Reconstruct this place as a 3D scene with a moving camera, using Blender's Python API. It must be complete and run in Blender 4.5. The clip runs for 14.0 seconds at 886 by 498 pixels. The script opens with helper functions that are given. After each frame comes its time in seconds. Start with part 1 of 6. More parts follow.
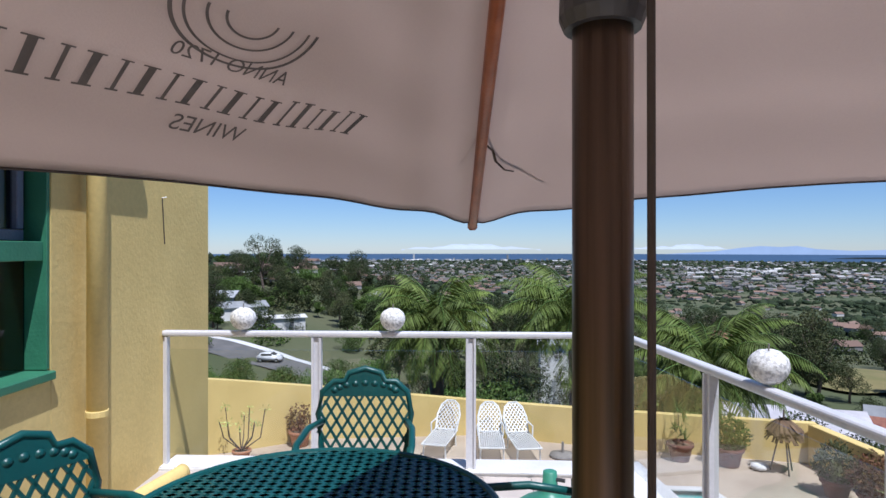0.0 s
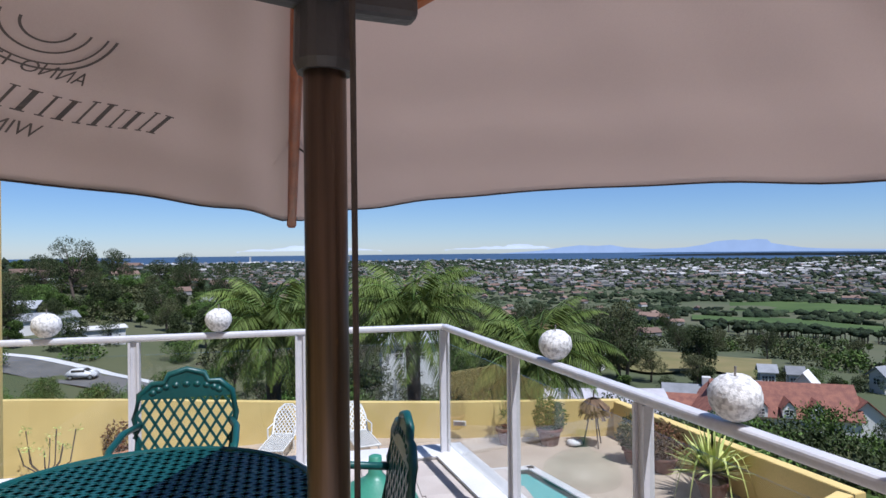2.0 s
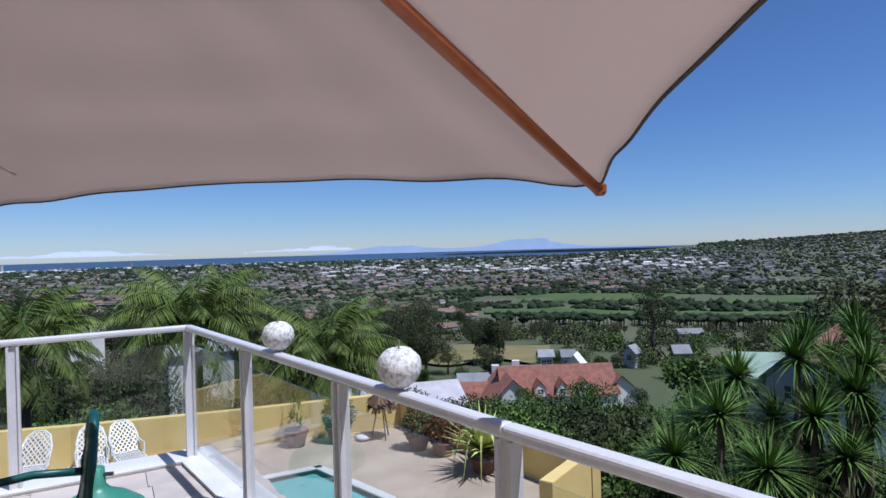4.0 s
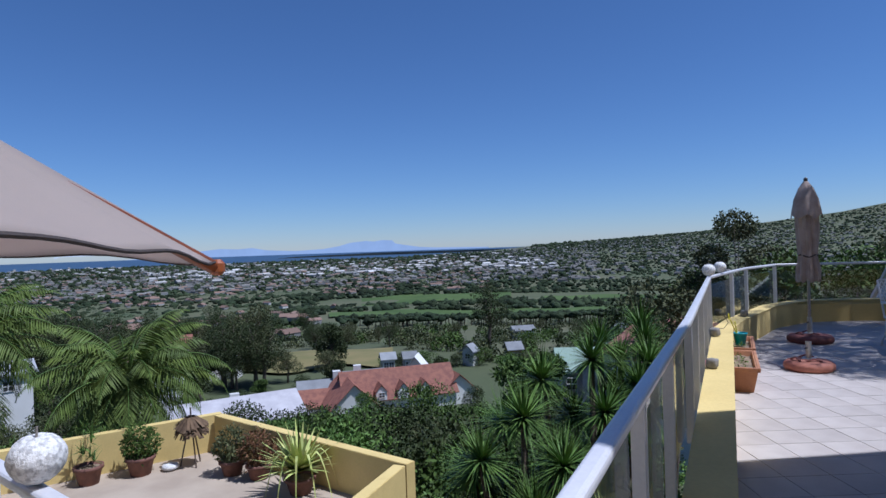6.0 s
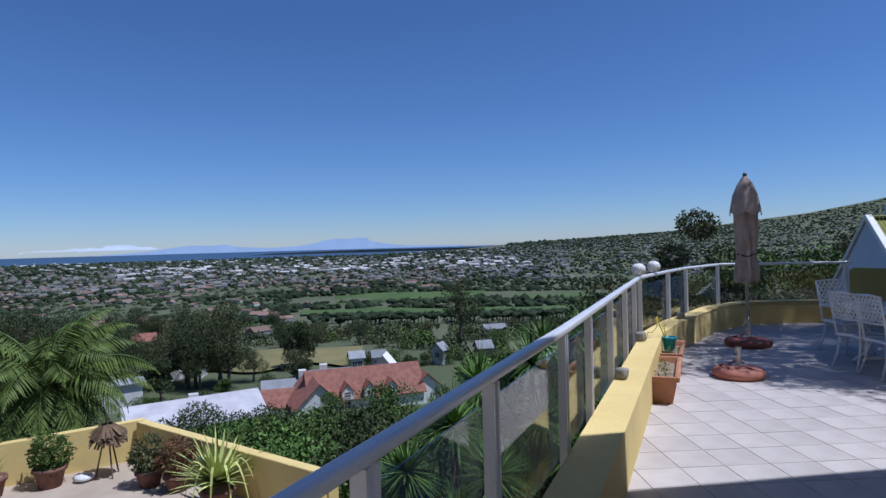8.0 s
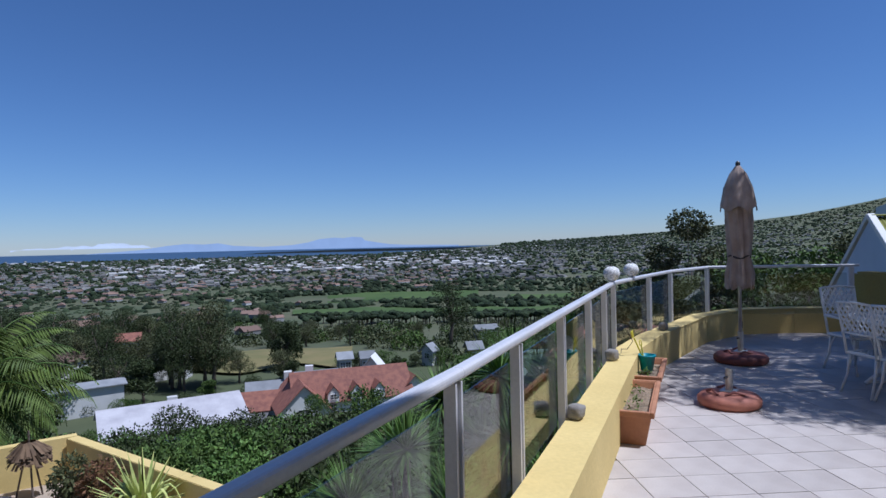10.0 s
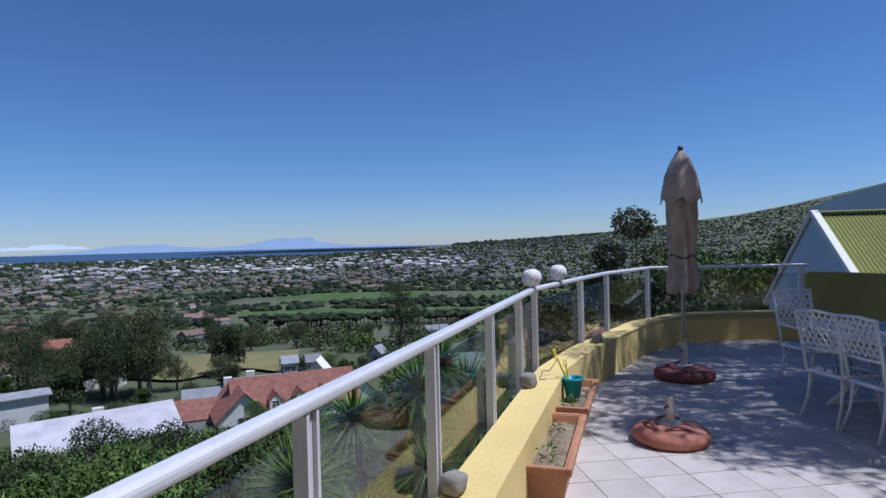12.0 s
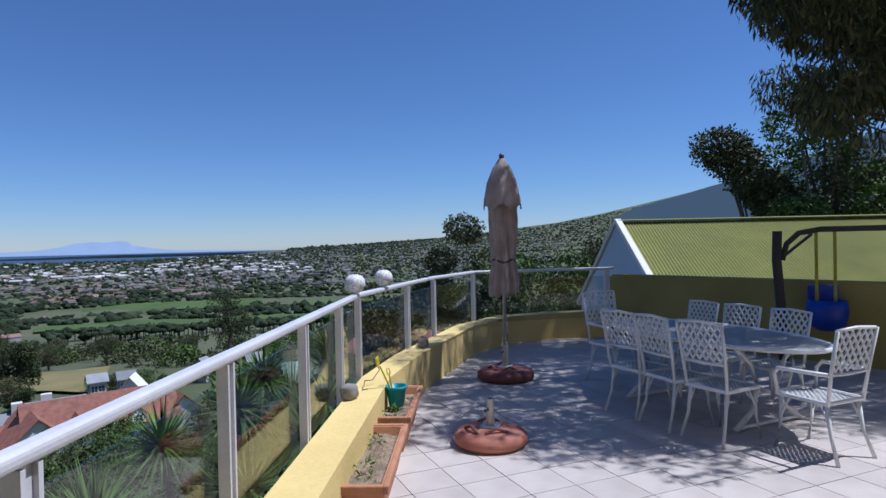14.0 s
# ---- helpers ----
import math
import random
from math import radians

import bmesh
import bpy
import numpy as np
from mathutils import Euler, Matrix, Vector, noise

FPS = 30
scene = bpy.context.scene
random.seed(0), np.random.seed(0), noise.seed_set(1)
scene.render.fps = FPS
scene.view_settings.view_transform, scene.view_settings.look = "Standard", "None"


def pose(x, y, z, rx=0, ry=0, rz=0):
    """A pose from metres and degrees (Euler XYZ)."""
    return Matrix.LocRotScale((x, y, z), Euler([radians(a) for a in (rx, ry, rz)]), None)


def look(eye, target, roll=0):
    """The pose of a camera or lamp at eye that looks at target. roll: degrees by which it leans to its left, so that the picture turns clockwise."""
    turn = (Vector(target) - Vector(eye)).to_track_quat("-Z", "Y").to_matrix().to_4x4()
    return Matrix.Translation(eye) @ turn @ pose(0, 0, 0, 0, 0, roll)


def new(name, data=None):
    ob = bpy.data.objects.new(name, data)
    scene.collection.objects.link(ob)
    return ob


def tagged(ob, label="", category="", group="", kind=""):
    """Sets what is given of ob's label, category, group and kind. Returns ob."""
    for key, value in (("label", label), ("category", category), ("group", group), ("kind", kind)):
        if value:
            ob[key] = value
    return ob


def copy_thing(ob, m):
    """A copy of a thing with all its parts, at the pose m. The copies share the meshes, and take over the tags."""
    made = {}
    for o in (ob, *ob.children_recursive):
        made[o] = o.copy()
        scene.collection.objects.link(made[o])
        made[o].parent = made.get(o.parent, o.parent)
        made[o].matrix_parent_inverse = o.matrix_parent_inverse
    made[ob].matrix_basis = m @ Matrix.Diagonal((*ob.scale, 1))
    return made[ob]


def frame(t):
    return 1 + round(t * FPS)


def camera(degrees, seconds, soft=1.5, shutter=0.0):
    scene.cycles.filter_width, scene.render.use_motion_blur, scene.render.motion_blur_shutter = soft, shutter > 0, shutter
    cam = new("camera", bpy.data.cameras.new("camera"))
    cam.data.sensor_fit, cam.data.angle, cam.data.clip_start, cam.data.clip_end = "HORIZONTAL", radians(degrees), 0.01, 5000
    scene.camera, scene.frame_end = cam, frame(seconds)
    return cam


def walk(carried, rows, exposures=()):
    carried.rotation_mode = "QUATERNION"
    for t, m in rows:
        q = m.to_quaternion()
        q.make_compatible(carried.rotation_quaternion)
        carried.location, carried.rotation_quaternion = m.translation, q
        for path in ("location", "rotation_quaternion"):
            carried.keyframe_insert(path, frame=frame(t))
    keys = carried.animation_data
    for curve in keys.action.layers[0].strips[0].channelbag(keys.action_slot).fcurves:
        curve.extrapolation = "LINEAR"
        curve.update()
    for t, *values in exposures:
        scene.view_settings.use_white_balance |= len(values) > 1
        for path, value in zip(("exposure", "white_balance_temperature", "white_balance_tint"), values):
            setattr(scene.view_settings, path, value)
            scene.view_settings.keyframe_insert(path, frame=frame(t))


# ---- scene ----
cam = camera(72.3, 14.0)
PATH = [
    (0, (0.846, 1.595, 1.618), (0.842, 3.595, 1.62), 0.0),
    (0.5, (0.869, 1.546, 1.614), (0.91, 3.545, 1.617), -0.1),
    (1, (0.887, 1.499, 1.606), (1.024, 3.494, 1.609), -0.2),
    (1.5, (0.897, 1.452, 1.603), (1.201, 3.429, 1.605), -0.4),
    (2, (0.924, 1.396, 1.596), (1.434, 3.33, 1.599), -0.6),
    (2.5, (0.958, 1.357, 1.598), (1.663, 3.229, 1.598), -1.0),
    (3, (1.036, 1.28, 1.589), (1.879, 3.094, 1.59), -1.1),
    (3.5, (1.14, 1.169, 1.575), (2.108, 2.919, 1.572), -1.5),
    (4, (1.247, 1.058, 1.551), (2.341, 2.732, 1.546), -1.6),
    (4.2, (1.305, 1.026, 1.553), (2.454, 2.663, 1.545), -1.6),
    (6.3, (1.952, 0.748, 1.751), (3.452, 2.072, 1.736), -1.8),
    (6.5, (2.059, 0.705, 1.747), (3.568, 2.019, 1.73), -1.7),
    (7, (2.292, 0.595, 1.751), (3.815, 1.891, 1.732), -1.6),
    (7.5, (2.554, 0.577, 1.724), (4.083, 1.867, 1.705), -1.5),
    (8, (2.893, 0.624, 1.691), (4.424, 1.911, 1.669), -1.5),
    (8.2, (3.0, 0.648, 1.647), (4.532, 1.934, 1.637), -1.0),
    (10.5, (4.692, 1.071, 1.66), (6.24, 2.338, 1.632), -1.4),
    (11, (5.063, 1.177, 1.649), (6.62, 2.432, 1.623), -1.6),
    (11.5, (5.436, 1.246, 1.644), (7.017, 2.47, 1.618), -1.6),
    (12, (5.725, 1.299, 1.62), (7.362, 2.447, 1.593), -1.4),
    (12.5, (5.913, 1.325, 1.618), (7.64, 2.333, 1.59), -1.4),
    (13, (5.999, 1.341, 1.607), (7.8, 2.208, 1.581), -1.2),
    (13.5, (5.997, 1.317, 1.608), (7.847, 2.077, 1.584), -1.2),
    (14, (5.985, 1.298, 1.608), (7.868, 1.972, 1.586), -1.2),
]
walk(cam, [(t, look(eye, target, roll)) for t, eye, target, roll in PATH],
     [(0, 0.42, 5500, 15), (3.0, 0.30, 5450, 16), (4.2, 0.20, 5300, 16), (6.3, 0.10, 5150, 16), (11, 0.06, 5150, 16), (12.5, 0.13, 5200, 16), (14, 0.24, 5250, 16)])

# ---- light ----
SUN_EL, SUN_AZ = radians(65), radians(154)
SUN_DIR = Vector((math.cos(SUN_EL) * math.sin(SUN_AZ), math.cos(SUN_EL) * math.cos(SUN_AZ), math.sin(SUN_EL)))
world = bpy.data.worlds.new("world")
scene.world = world
world.use_nodes = True
wn = world.node_tree
sky = wn.nodes.new("ShaderNodeTexSky")
sky.sky_type, sky.sun_disc = "NISHITA", False
sky.sun_elevation, sky.sun_rotation = SUN_EL, SUN_AZ
sky.altitude, sky.air_density, sky.dust_density, sky.ozone_density = 900, 1.0, 0.12, 8.0
wn.links.new(sky.outputs[0], wn.nodes["Background"].inputs[0])
wn.nodes["Background"].inputs[1].default_value = 0.073
sun_lamp = bpy.data.lights.new("sun", "SUN")
sun_lamp.energy, sun_lamp.angle, sun_lamp.color = 4.25, radians(0.53), (1.0, 0.94, 0.84)
sun_ob = new("sun", sun_lamp)
sun_ob.rotation_euler = SUN_DIR.to_track_quat("Z", "Y").to_euler()

# ---- materials ----
def mat(name, a, b=None, scale=4.0, rough=0.7, metal=0.0, bump=0.2, fine=60.0, spread=(0.35, 0.65), vary=0.0, spec=0.5, sub=0.0, distance=0.01):
    """Two colours mixed by coarse noise, darkened a little by fine grain, with relief from the grain."""
    b = b or tuple(c * 0.8 for c in a)
    m = bpy.data.materials.new(name)
    m.use_nodes = True
    nt = m.node_tree
    N, L = nt.nodes, nt.links
    bs = N["Principled BSDF"]
    tc = N.new("ShaderNodeTexCoord")
    n1, n2 = N.new("ShaderNodeTexNoise"), N.new("ShaderNodeTexNoise")
    n1.inputs["Scale"].default_value, n1.inputs["Detail"].default_value = scale, 5
    n2.inputs["Scale"].default_value, n2.inputs["Detail"].default_value = fine, 3
    ramp = N.new("ShaderNodeValToRGB")
    ramp.color_ramp.elements[0].position, ramp.color_ramp.elements[1].position = spread
    ramp.color_ramp.elements[0].color, ramp.color_ramp.elements[1].color = (*a, 1), (*b, 1)
    mix = N.new("ShaderNodeMix")
    mix.data_type, mix.blend_type = "RGBA", "MULTIPLY"
    mix.inputs[0].default_value = 0.2
    geo = N.new("ShaderNodeNewGeometry")
    for n in (n1, n2):
        L.new(geo.outputs["Position"] if vary < 0 else tc.outputs["Object"], n.inputs["Vector"])
    L.new(n1.outputs[0], ramp.inputs[0])
    L.new(ramp.outputs[0], mix.inputs[6])
    L.new(n2.outputs[0], mix.inputs[7])
    col = mix.outputs[2]
    if vary:
        oi = N.new("ShaderNodeObjectInfo")
        add = N.new("ShaderNodeMath")
        L.new(oi.outputs["Random"], add.inputs[0])
        L.new(geo.outputs["Random Per Island"], add.inputs[1])
        fr = N.new("ShaderNodeMath")
        fr.operation = "FRACT"
        L.new(add.outputs[0], fr.inputs[0])
        mr = N.new("ShaderNodeMapRange")
        mr.inputs[3].default_value, mr.inputs[4].default_value = 1 - abs(vary), 1 + abs(vary)
        L.new(fr.outputs[0], mr.inputs[0])
        mu = N.new("ShaderNodeMix")
        mu.data_type, mu.blend_type = "RGBA", "MULTIPLY"
        mu.inputs[0].default_value = 1
        L.new(col, mu.inputs[6])
        L.new(mr.outputs[0], mu.inputs[7])
        col = mu.outputs[2]
    L.new(col, bs.inputs["Base Color"])
    bp = N.new("ShaderNodeBump")
    bp.inputs["Strength"].default_value, bp.inputs["Distance"].default_value = bump, distance
    L.new(n2.outputs[0], bp.inputs["Height"])
    L.new(bp.outputs[0], bs.inputs["Normal"])
    bs.inputs["Roughness"].default_value, bs.inputs["Metallic"].default_value = rough, metal
    bs.inputs["Specular IOR Level"].default_value = spec
    return m


M = {}
M["yellow"] = mat("yellow_plaster", (0.78, 0.60, 0.23), (0.70, 0.53, 0.195), 1.6, 0.85, bump=0.25, fine=35)
M["white_rail"] = mat("white_paint_metal", (0.72, 0.71, 0.73), (0.64, 0.63, 0.65), 3, 0.32, bump=0.05)
M["tile"] = mat("pale_floor_tile", (0.58, 0.52, 0.47), (0.50, 0.44, 0.395), 3, 0.62, bump=0.15, fine=90, vary=0.07, spec=0.3)
M["grout"] = mat("grout", (0.30, 0.26, 0.22), None, 20, 0.9)
M["deck"] = mat("deck_screed", (0.50, 0.41, 0.31), (0.40, 0.32, 0.24), 1.1, 0.85, bump=0.3, fine=50)
M["plinth"] = mat("plinth_tile", (0.78, 0.77, 0.76), (0.68, 0.67, 0.66), 3, 0.4, vary=0.04)
M["terracotta"] = mat("terracotta", (0.52, 0.25, 0.13), (0.38, 0.17, 0.09), 5, 0.75, bump=0.3)
M["dark_pot"] = mat("dark_clay_pot", (0.22, 0.10, 0.07), (0.13, 0.06, 0.045), 6, 0.8, bump=0.3)
M["base_red"] = mat("red_concrete", (0.55, 0.22, 0.14), (0.42, 0.15, 0.10), 6, 0.7, bump=0.3)
M["base_dark"] = mat("dark_red_concrete", (0.24, 0.08, 0.06), (0.16, 0.05, 0.045), 6, 0.7, bump=0.3)
M["soil"] = mat("dry_soil", (0.36, 0.27, 0.18), (0.20, 0.15, 0.10), 12, 0.95, bump=1.0, fine=40, distance=0.03)
M["green_iron"] = mat("green_cast_aluminium", (0.010, 0.088, 0.084), (0.007, 0.066, 0.064), 6, 0.38, bump=0.15)
M["white_iron"] = mat("white_cast_aluminium", (0.82, 0.82, 0.80), (0.74, 0.74, 0.72), 6, 0.4, bump=0.15)
M["green_plastic"] = mat("green_plastic", (0.06, 0.27, 0.18), (0.05, 0.22, 0.15), 4, 0.4, bump=0.1)
M["canvas"] = mat("beige_canvas", (0.62, 0.55, 0.48), (0.56, 0.49, 0.43), 2.5, 0.95, bump=0.2, fine=220)
M["closed_canvas"] = mat("worn_beige_canvas", (0.46, 0.37, 0.32), (0.33, 0.25, 0.21), 5, 0.95, bump=0.3, fine=120)
M["print"] = mat("grey_print", (0.16, 0.14, 0.13), None, 5, 0.9)
M["wood"] = mat("varnished_wood", (0.42, 0.13, 0.04), (0.28, 0.08, 0.025), 9, 0.4, bump=0.15)
M["bronze"] = mat("bronze_pole", (0.10, 0.08, 0.065), (0.07, 0.055, 0.045), 14, 0.28, metal=0.85, bump=0.04)
def brushed(m, squeeze):
    """Draws the noise out along z."""
    nt = m.node_tree
    mp = nt.nodes.new("ShaderNodeMapping")
    mp.inputs["Scale"].default_value = (1, 1, squeeze)
    tc = next(n for n in nt.nodes if n.type == "TEX_COORD")
    nt.links.new(tc.outputs["Object"], mp.inputs["Vector"])
    for n in nt.nodes:
        if n.type == "TEX_NOISE":
            nt.links.new(mp.outputs[0], n.inputs["Vector"])


M["bronze"] = mat("bronze_pole", (0.16, 0.11, 0.08), (0.05, 0.038, 0.03), 45, 0.33, metal=0.8, bump=0.06, fine=200)
brushed(M["bronze"], 0.02)
M["black_plastic"] = mat("black_plastic", (0.05, 0.05, 0.055), (0.04, 0.04, 0.045), 8, 0.45)
M["cord"] = mat("dark_cord", (0.07, 0.055, 0.05), None, 60, 0.9)
M["stone"] = mat("white_granite", (0.86, 0.85, 0.83), (0.50, 0.49, 0.48), 60, 0.8, bump=0.6, fine=110, spread=(0.45, 0.62), distance=0.006)
M["stone_dark"] = mat("grey_stone", (0.30, 0.28, 0.25), (0.22, 0.2, 0.18), 20, 0.85, bump=0.6)
M["green_frame"] = mat("green_window_paint", (0.05, 0.22, 0.12), (0.04, 0.18, 0.10), 4, 0.5)
M["blue_frame"] = mat("dark_grey_frame", (0.16, 0.18, 0.24), None, 4, 0.4)
# near-black colour that stands for the unlit space behind window openings
M["unlit_interior"] = mat("unlit_interior", (0.05, 0.05, 0.05), None, 3, 0.9)
M["grass"] = mat("grass_field", (0.095, 0.14, 0.045), (0.065, 0.105, 0.032), 0.05, 0.95, fine=2, spec=0.15)
M["dry"] = mat("dry_lawn", (0.24, 0.20, 0.09), (0.18, 0.17, 0.07), 0.2, 0.95, fine=4, spec=0.15)
M["road"] = mat("asphalt", (0.16, 0.155, 0.15), (0.12, 0.118, 0.115), 0.6, 0.9, fine=20)
M["leaf"] = mat("leaf_green", (0.10, 0.155, 0.034), (0.065, 0.105, 0.025), 1.2, 0.6, vary=0.35, bump=0.05, spec=0.15)
M["leaf_dark"] = mat("leaf_dark", (0.062, 0.080, 0.029), (0.040, 0.055, 0.020), 1.2, 0.6, vary=0.35, bump=0.05, spec=0.15)
M["leaf_light"] = mat("leaf_light", (0.150, 0.240, 0.053), (0.090, 0.165, 0.038), 1.5, 0.55, vary=0.35, bump=0.05, spec=0.15)
M["leaf_gum"] = mat("leaf_gum", (0.115, 0.125, 0.052), (0.075, 0.082, 0.036), 1.2, 0.6, vary=0.35, bump=0.05, spec=0.15)
M["leaf_yucca"] = mat("leaf_yucca", (0.62, 0.64, 0.22), (0.42, 0.50, 0.14), 6, 0.5, vary=0.2, bump=0.05, spec=0.15)
M["leaf_red"] = mat("leaf_red", (0.20, 0.09, 0.05), (0.12, 0.08, 0.03), 3, 0.6, vary=0.35, bump=0.05, spec=0.15)
M["dead_leaf"] = mat("dead_leaf", (0.20, 0.13, 0.07), (0.13, 0.08, 0.045), 6, 0.9, vary=0.3)
M["leaf_palm"] = mat("leaf_palm", (0.15, 0.20, 0.045), (0.09, 0.13, 0.03), 1.2, 0.55, vary=0.3, bump=0.05, spec=0.15)
M["white_sheet"] = mat("stained_white_sheet", (0.56, 0.54, 0.55), (0.42, 0.40, 0.42), 0.7, 0.8, bump=0.2, fine=9)
M["bark"] = mat("bark", (0.17, 0.13, 0.10), (0.10, 0.075, 0.055), 4, 0.95, bump=0.7, fine=25, distance=0.04)
M["woods"] = mat("woods", (0.042, 0.058, 0.028), (0.026, 0.040, 0.020), 0.03, 0.95, vary=0.5, fine=1.2, bump=1.0, distance=0.8, spec=0.15)
M["house_white"] = mat("white_plaster", (0.78, 0.77, 0.73), (0.70, 0.69, 0.65), 0.6, 0.85, vary=0.15)
M["far_wall"] = mat("distant_pale_plaster", (0.50, 0.49, 0.47), (0.30, 0.29, 0.27), 0.02, 0.9, vary=0.5)
M["far_roof"] = mat("distant_grey_brown_roof", (0.19, 0.18, 0.165), (0.12, 0.115, 0.105), 0.02, 0.9, vary=0.4)
M["far_roof_red"] = mat("distant_tan_roof", (0.24, 0.155, 0.115), (0.18, 0.12, 0.09), 0.02, 0.9, vary=0.3)
M["roof_red"] = mat("clay_roof_tile", (0.33, 0.135, 0.085), (0.22, 0.085, 0.06), 1.5, 0.8, vary=0.2, fine=12, bump=0.6, distance=0.05)
M["roof_grey"] = mat("grey_roof", (0.34, 0.35, 0.36), (0.26, 0.27, 0.28), 1.0, 0.8, vary=0.3)
M["roof_green"] = mat("green_corrugated_sheet", (0.30, 0.30, 0.07), (0.24, 0.25, 0.06), 1.0, 0.75, bump=0.1, fine=30)
M["olive"] = mat("olive_plaster", (0.42, 0.33, 0.09), (0.33, 0.25, 0.07), 1.2, 0.85, bump=0.35, fine=30)
# near-white base stands in for haze; replaced by the glowing version further down
M["hazed_mountain"] = mat("hazy_mountain", (0.88, 0.93, 0.99), (0.85, 0.90, 0.97), 0.004, 1.0, fine=0.02, bump=0.0)
M["mountain_near"] = mat("mountain_scrub", (0.075, 0.085, 0.075), (0.05, 0.06, 0.055), 0.02, 1.0, fine=0.2, bump=0.3)
M["sea"] = mat("sea", (0.045, 0.085, 0.15), (0.05, 0.095, 0.165), 0.002, 0.6, fine=0.05, bump=0.0, spec=0.2)
M["water"] = mat("pool_water", (0.17, 0.50, 0.47), (0.14, 0.45, 0.43), 1.0, 0.06, fine=6, bump=0.12, distance=0.01)
M["navy"] = mat("blue_plastic", (0.01, 0.05, 0.40), (0.01, 0.04, 0.3), 4, 0.4)
M["strap"] = mat("yellow_webbing", (0.40, 0.36, 0.03), None, 10, 0.8)
M["teal"] = mat("teal_plastic", (0.02, 0.33, 0.40), (0.02, 0.28, 0.34), 4, 0.35)
M["bright_yellow"] = mat("yellow_plastic", (0.75, 0.65, 0.03), None, 4, 0.4)
M["galvanised"] = mat("galvanised_steel", (0.55, 0.55, 0.54), (0.45, 0.45, 0.44), 10, 0.4, metal=0.7)
M["car_white"] = mat("white_car_paint", (0.8, 0.8, 0.8), None, 1, 0.25)
M["rubber"] = mat("rubber", (0.02, 0.02, 0.02), None, 8, 0.8)
M["pink"] = mat("pink_roof_sheet", (0.45, 0.20, 0.16), (0.38, 0.16, 0.13), 1, 0.8)


def canvas_material(name, front, through_col):
    """Woven cloth that lets some light through."""
    m = mat(name, front, tuple(c * 0.93 for c in front), 2.5, 0.95, bump=0.15, fine=260)
    nt = m.node_tree
    N, L = nt.nodes, nt.links
    tl, mx = N.new("ShaderNodeBsdfTranslucent"), N.new("ShaderNodeMixShader")
    tl.inputs[0].default_value = (*through_col, 1)
    mx.inputs[0].default_value = 0.55
    L.new(N["Principled BSDF"].outputs[0], mx.inputs[1])
    L.new(tl.outputs[0], mx.inputs[2])
    L.new(mx.outputs[0], N["Material Output"].inputs[0])
    return m


M["canvas"] = canvas_material("beige_canvas", (0.62, 0.555, 0.515), (0.68, 0.58, 0.53))


def glass(name, tint, gloss_rough=0.0):
    m = bpy.data.materials.new(name)
    m.use_nodes = True
    nt = m.node_tree
    N, L = nt.nodes, nt.links
    for n in list(N):
        if n.type != "OUTPUT_MATERIAL":
            N.remove(n)
    tr, gl, mx, fr = (N.new("ShaderNode" + k) for k in ("BsdfTransparent", "BsdfGlossy", "MixShader", "Math"))
    tr.inputs[0].default_value = (*tint, 1)
    gl.inputs["Roughness"].default_value = gloss_rough
    fr.operation, fr.inputs[1].default_value = "POWER", 4.0
    lw = N.new("ShaderNodeLayerWeight")
    lw.inputs[0].default_value = 0.5
    L.new(lw.outputs["Facing"], fr.inputs[0])
    sc = N.new("ShaderNodeMath")
    sc.operation, sc.inputs[1].default_value, sc.inputs[2].default_value = "MULTIPLY_ADD", 0.8, 0.025
    L.new(fr.outputs[0], sc.inputs[0])
    L.new(sc.outputs[0], mx.inputs[0])
    L.new(tr.outputs[0], mx.inputs[1])
    L.new(gl.outputs[0], mx.inputs[2])
    L.new(mx.outputs[0], N["Material Output"].inputs[0])
    return m


M["glass"] = glass("balustrade_glass", (0.95, 0.96, 0.95))
M["window_glass"] = glass("window_glass", (0.55, 0.58, 0.6))
M["grey_glass"] = glass("grey_balustrade_glass", (0.86, 0.88, 0.87))


# ---- mesh helpers ----
def obj(name, bm, material, parent=None, smooth=False):
    me = bpy.data.meshes.new(name)
    bm.to_mesh(me)
    bm.free()
    me.materials.append(M[material])
    if smooth:
        me.polygons.foreach_set("use_smooth", [True] * len(me.polygons))
    ob = new(name, me)
    if parent:
        ob.parent = parent
    return ob


def part(name, bm, material, parent, label="", smooth=False):
    ob = obj(name, bm, material, parent, smooth)
    return tagged(ob, label=label) if label else ob


def thing(name, at, label, category, group="", turn=0.0):
    ob = new(name)
    ob.empty_display_size = 0.1
    ob.location, ob.rotation_euler = at, (0, 0, radians(turn))
    return tagged(ob, label, category, group)


def B():
    return bmesh.new()


def box(bm, size, m=None, bevel=0.0, seg=1):
    """A box of that size, its centre at the origin of m."""
    m = m if m is not None else Matrix()
    r = bmesh.ops.create_cube(bm, size=1.0, matrix=m @ Matrix.Diagonal((*size, 1)))
    if bevel:
        es = {e for v in r["verts"] for e in v.link_edges}
        bmesh.ops.bevel(bm, geom=list(es), offset=bevel, segments=seg, affect="EDGES", profile=0.5)
    return bm


def bx(x0, x1, y0, y1, z0, z1, bevel=0.0, bm=None):
    bm = bm or B()
    return box(bm, (x1 - x0, y1 - y0, z1 - z0), Matrix.Translation(((x0 + x1) / 2, (y0 + y1) / 2, (z0 + z1) / 2)), bevel)


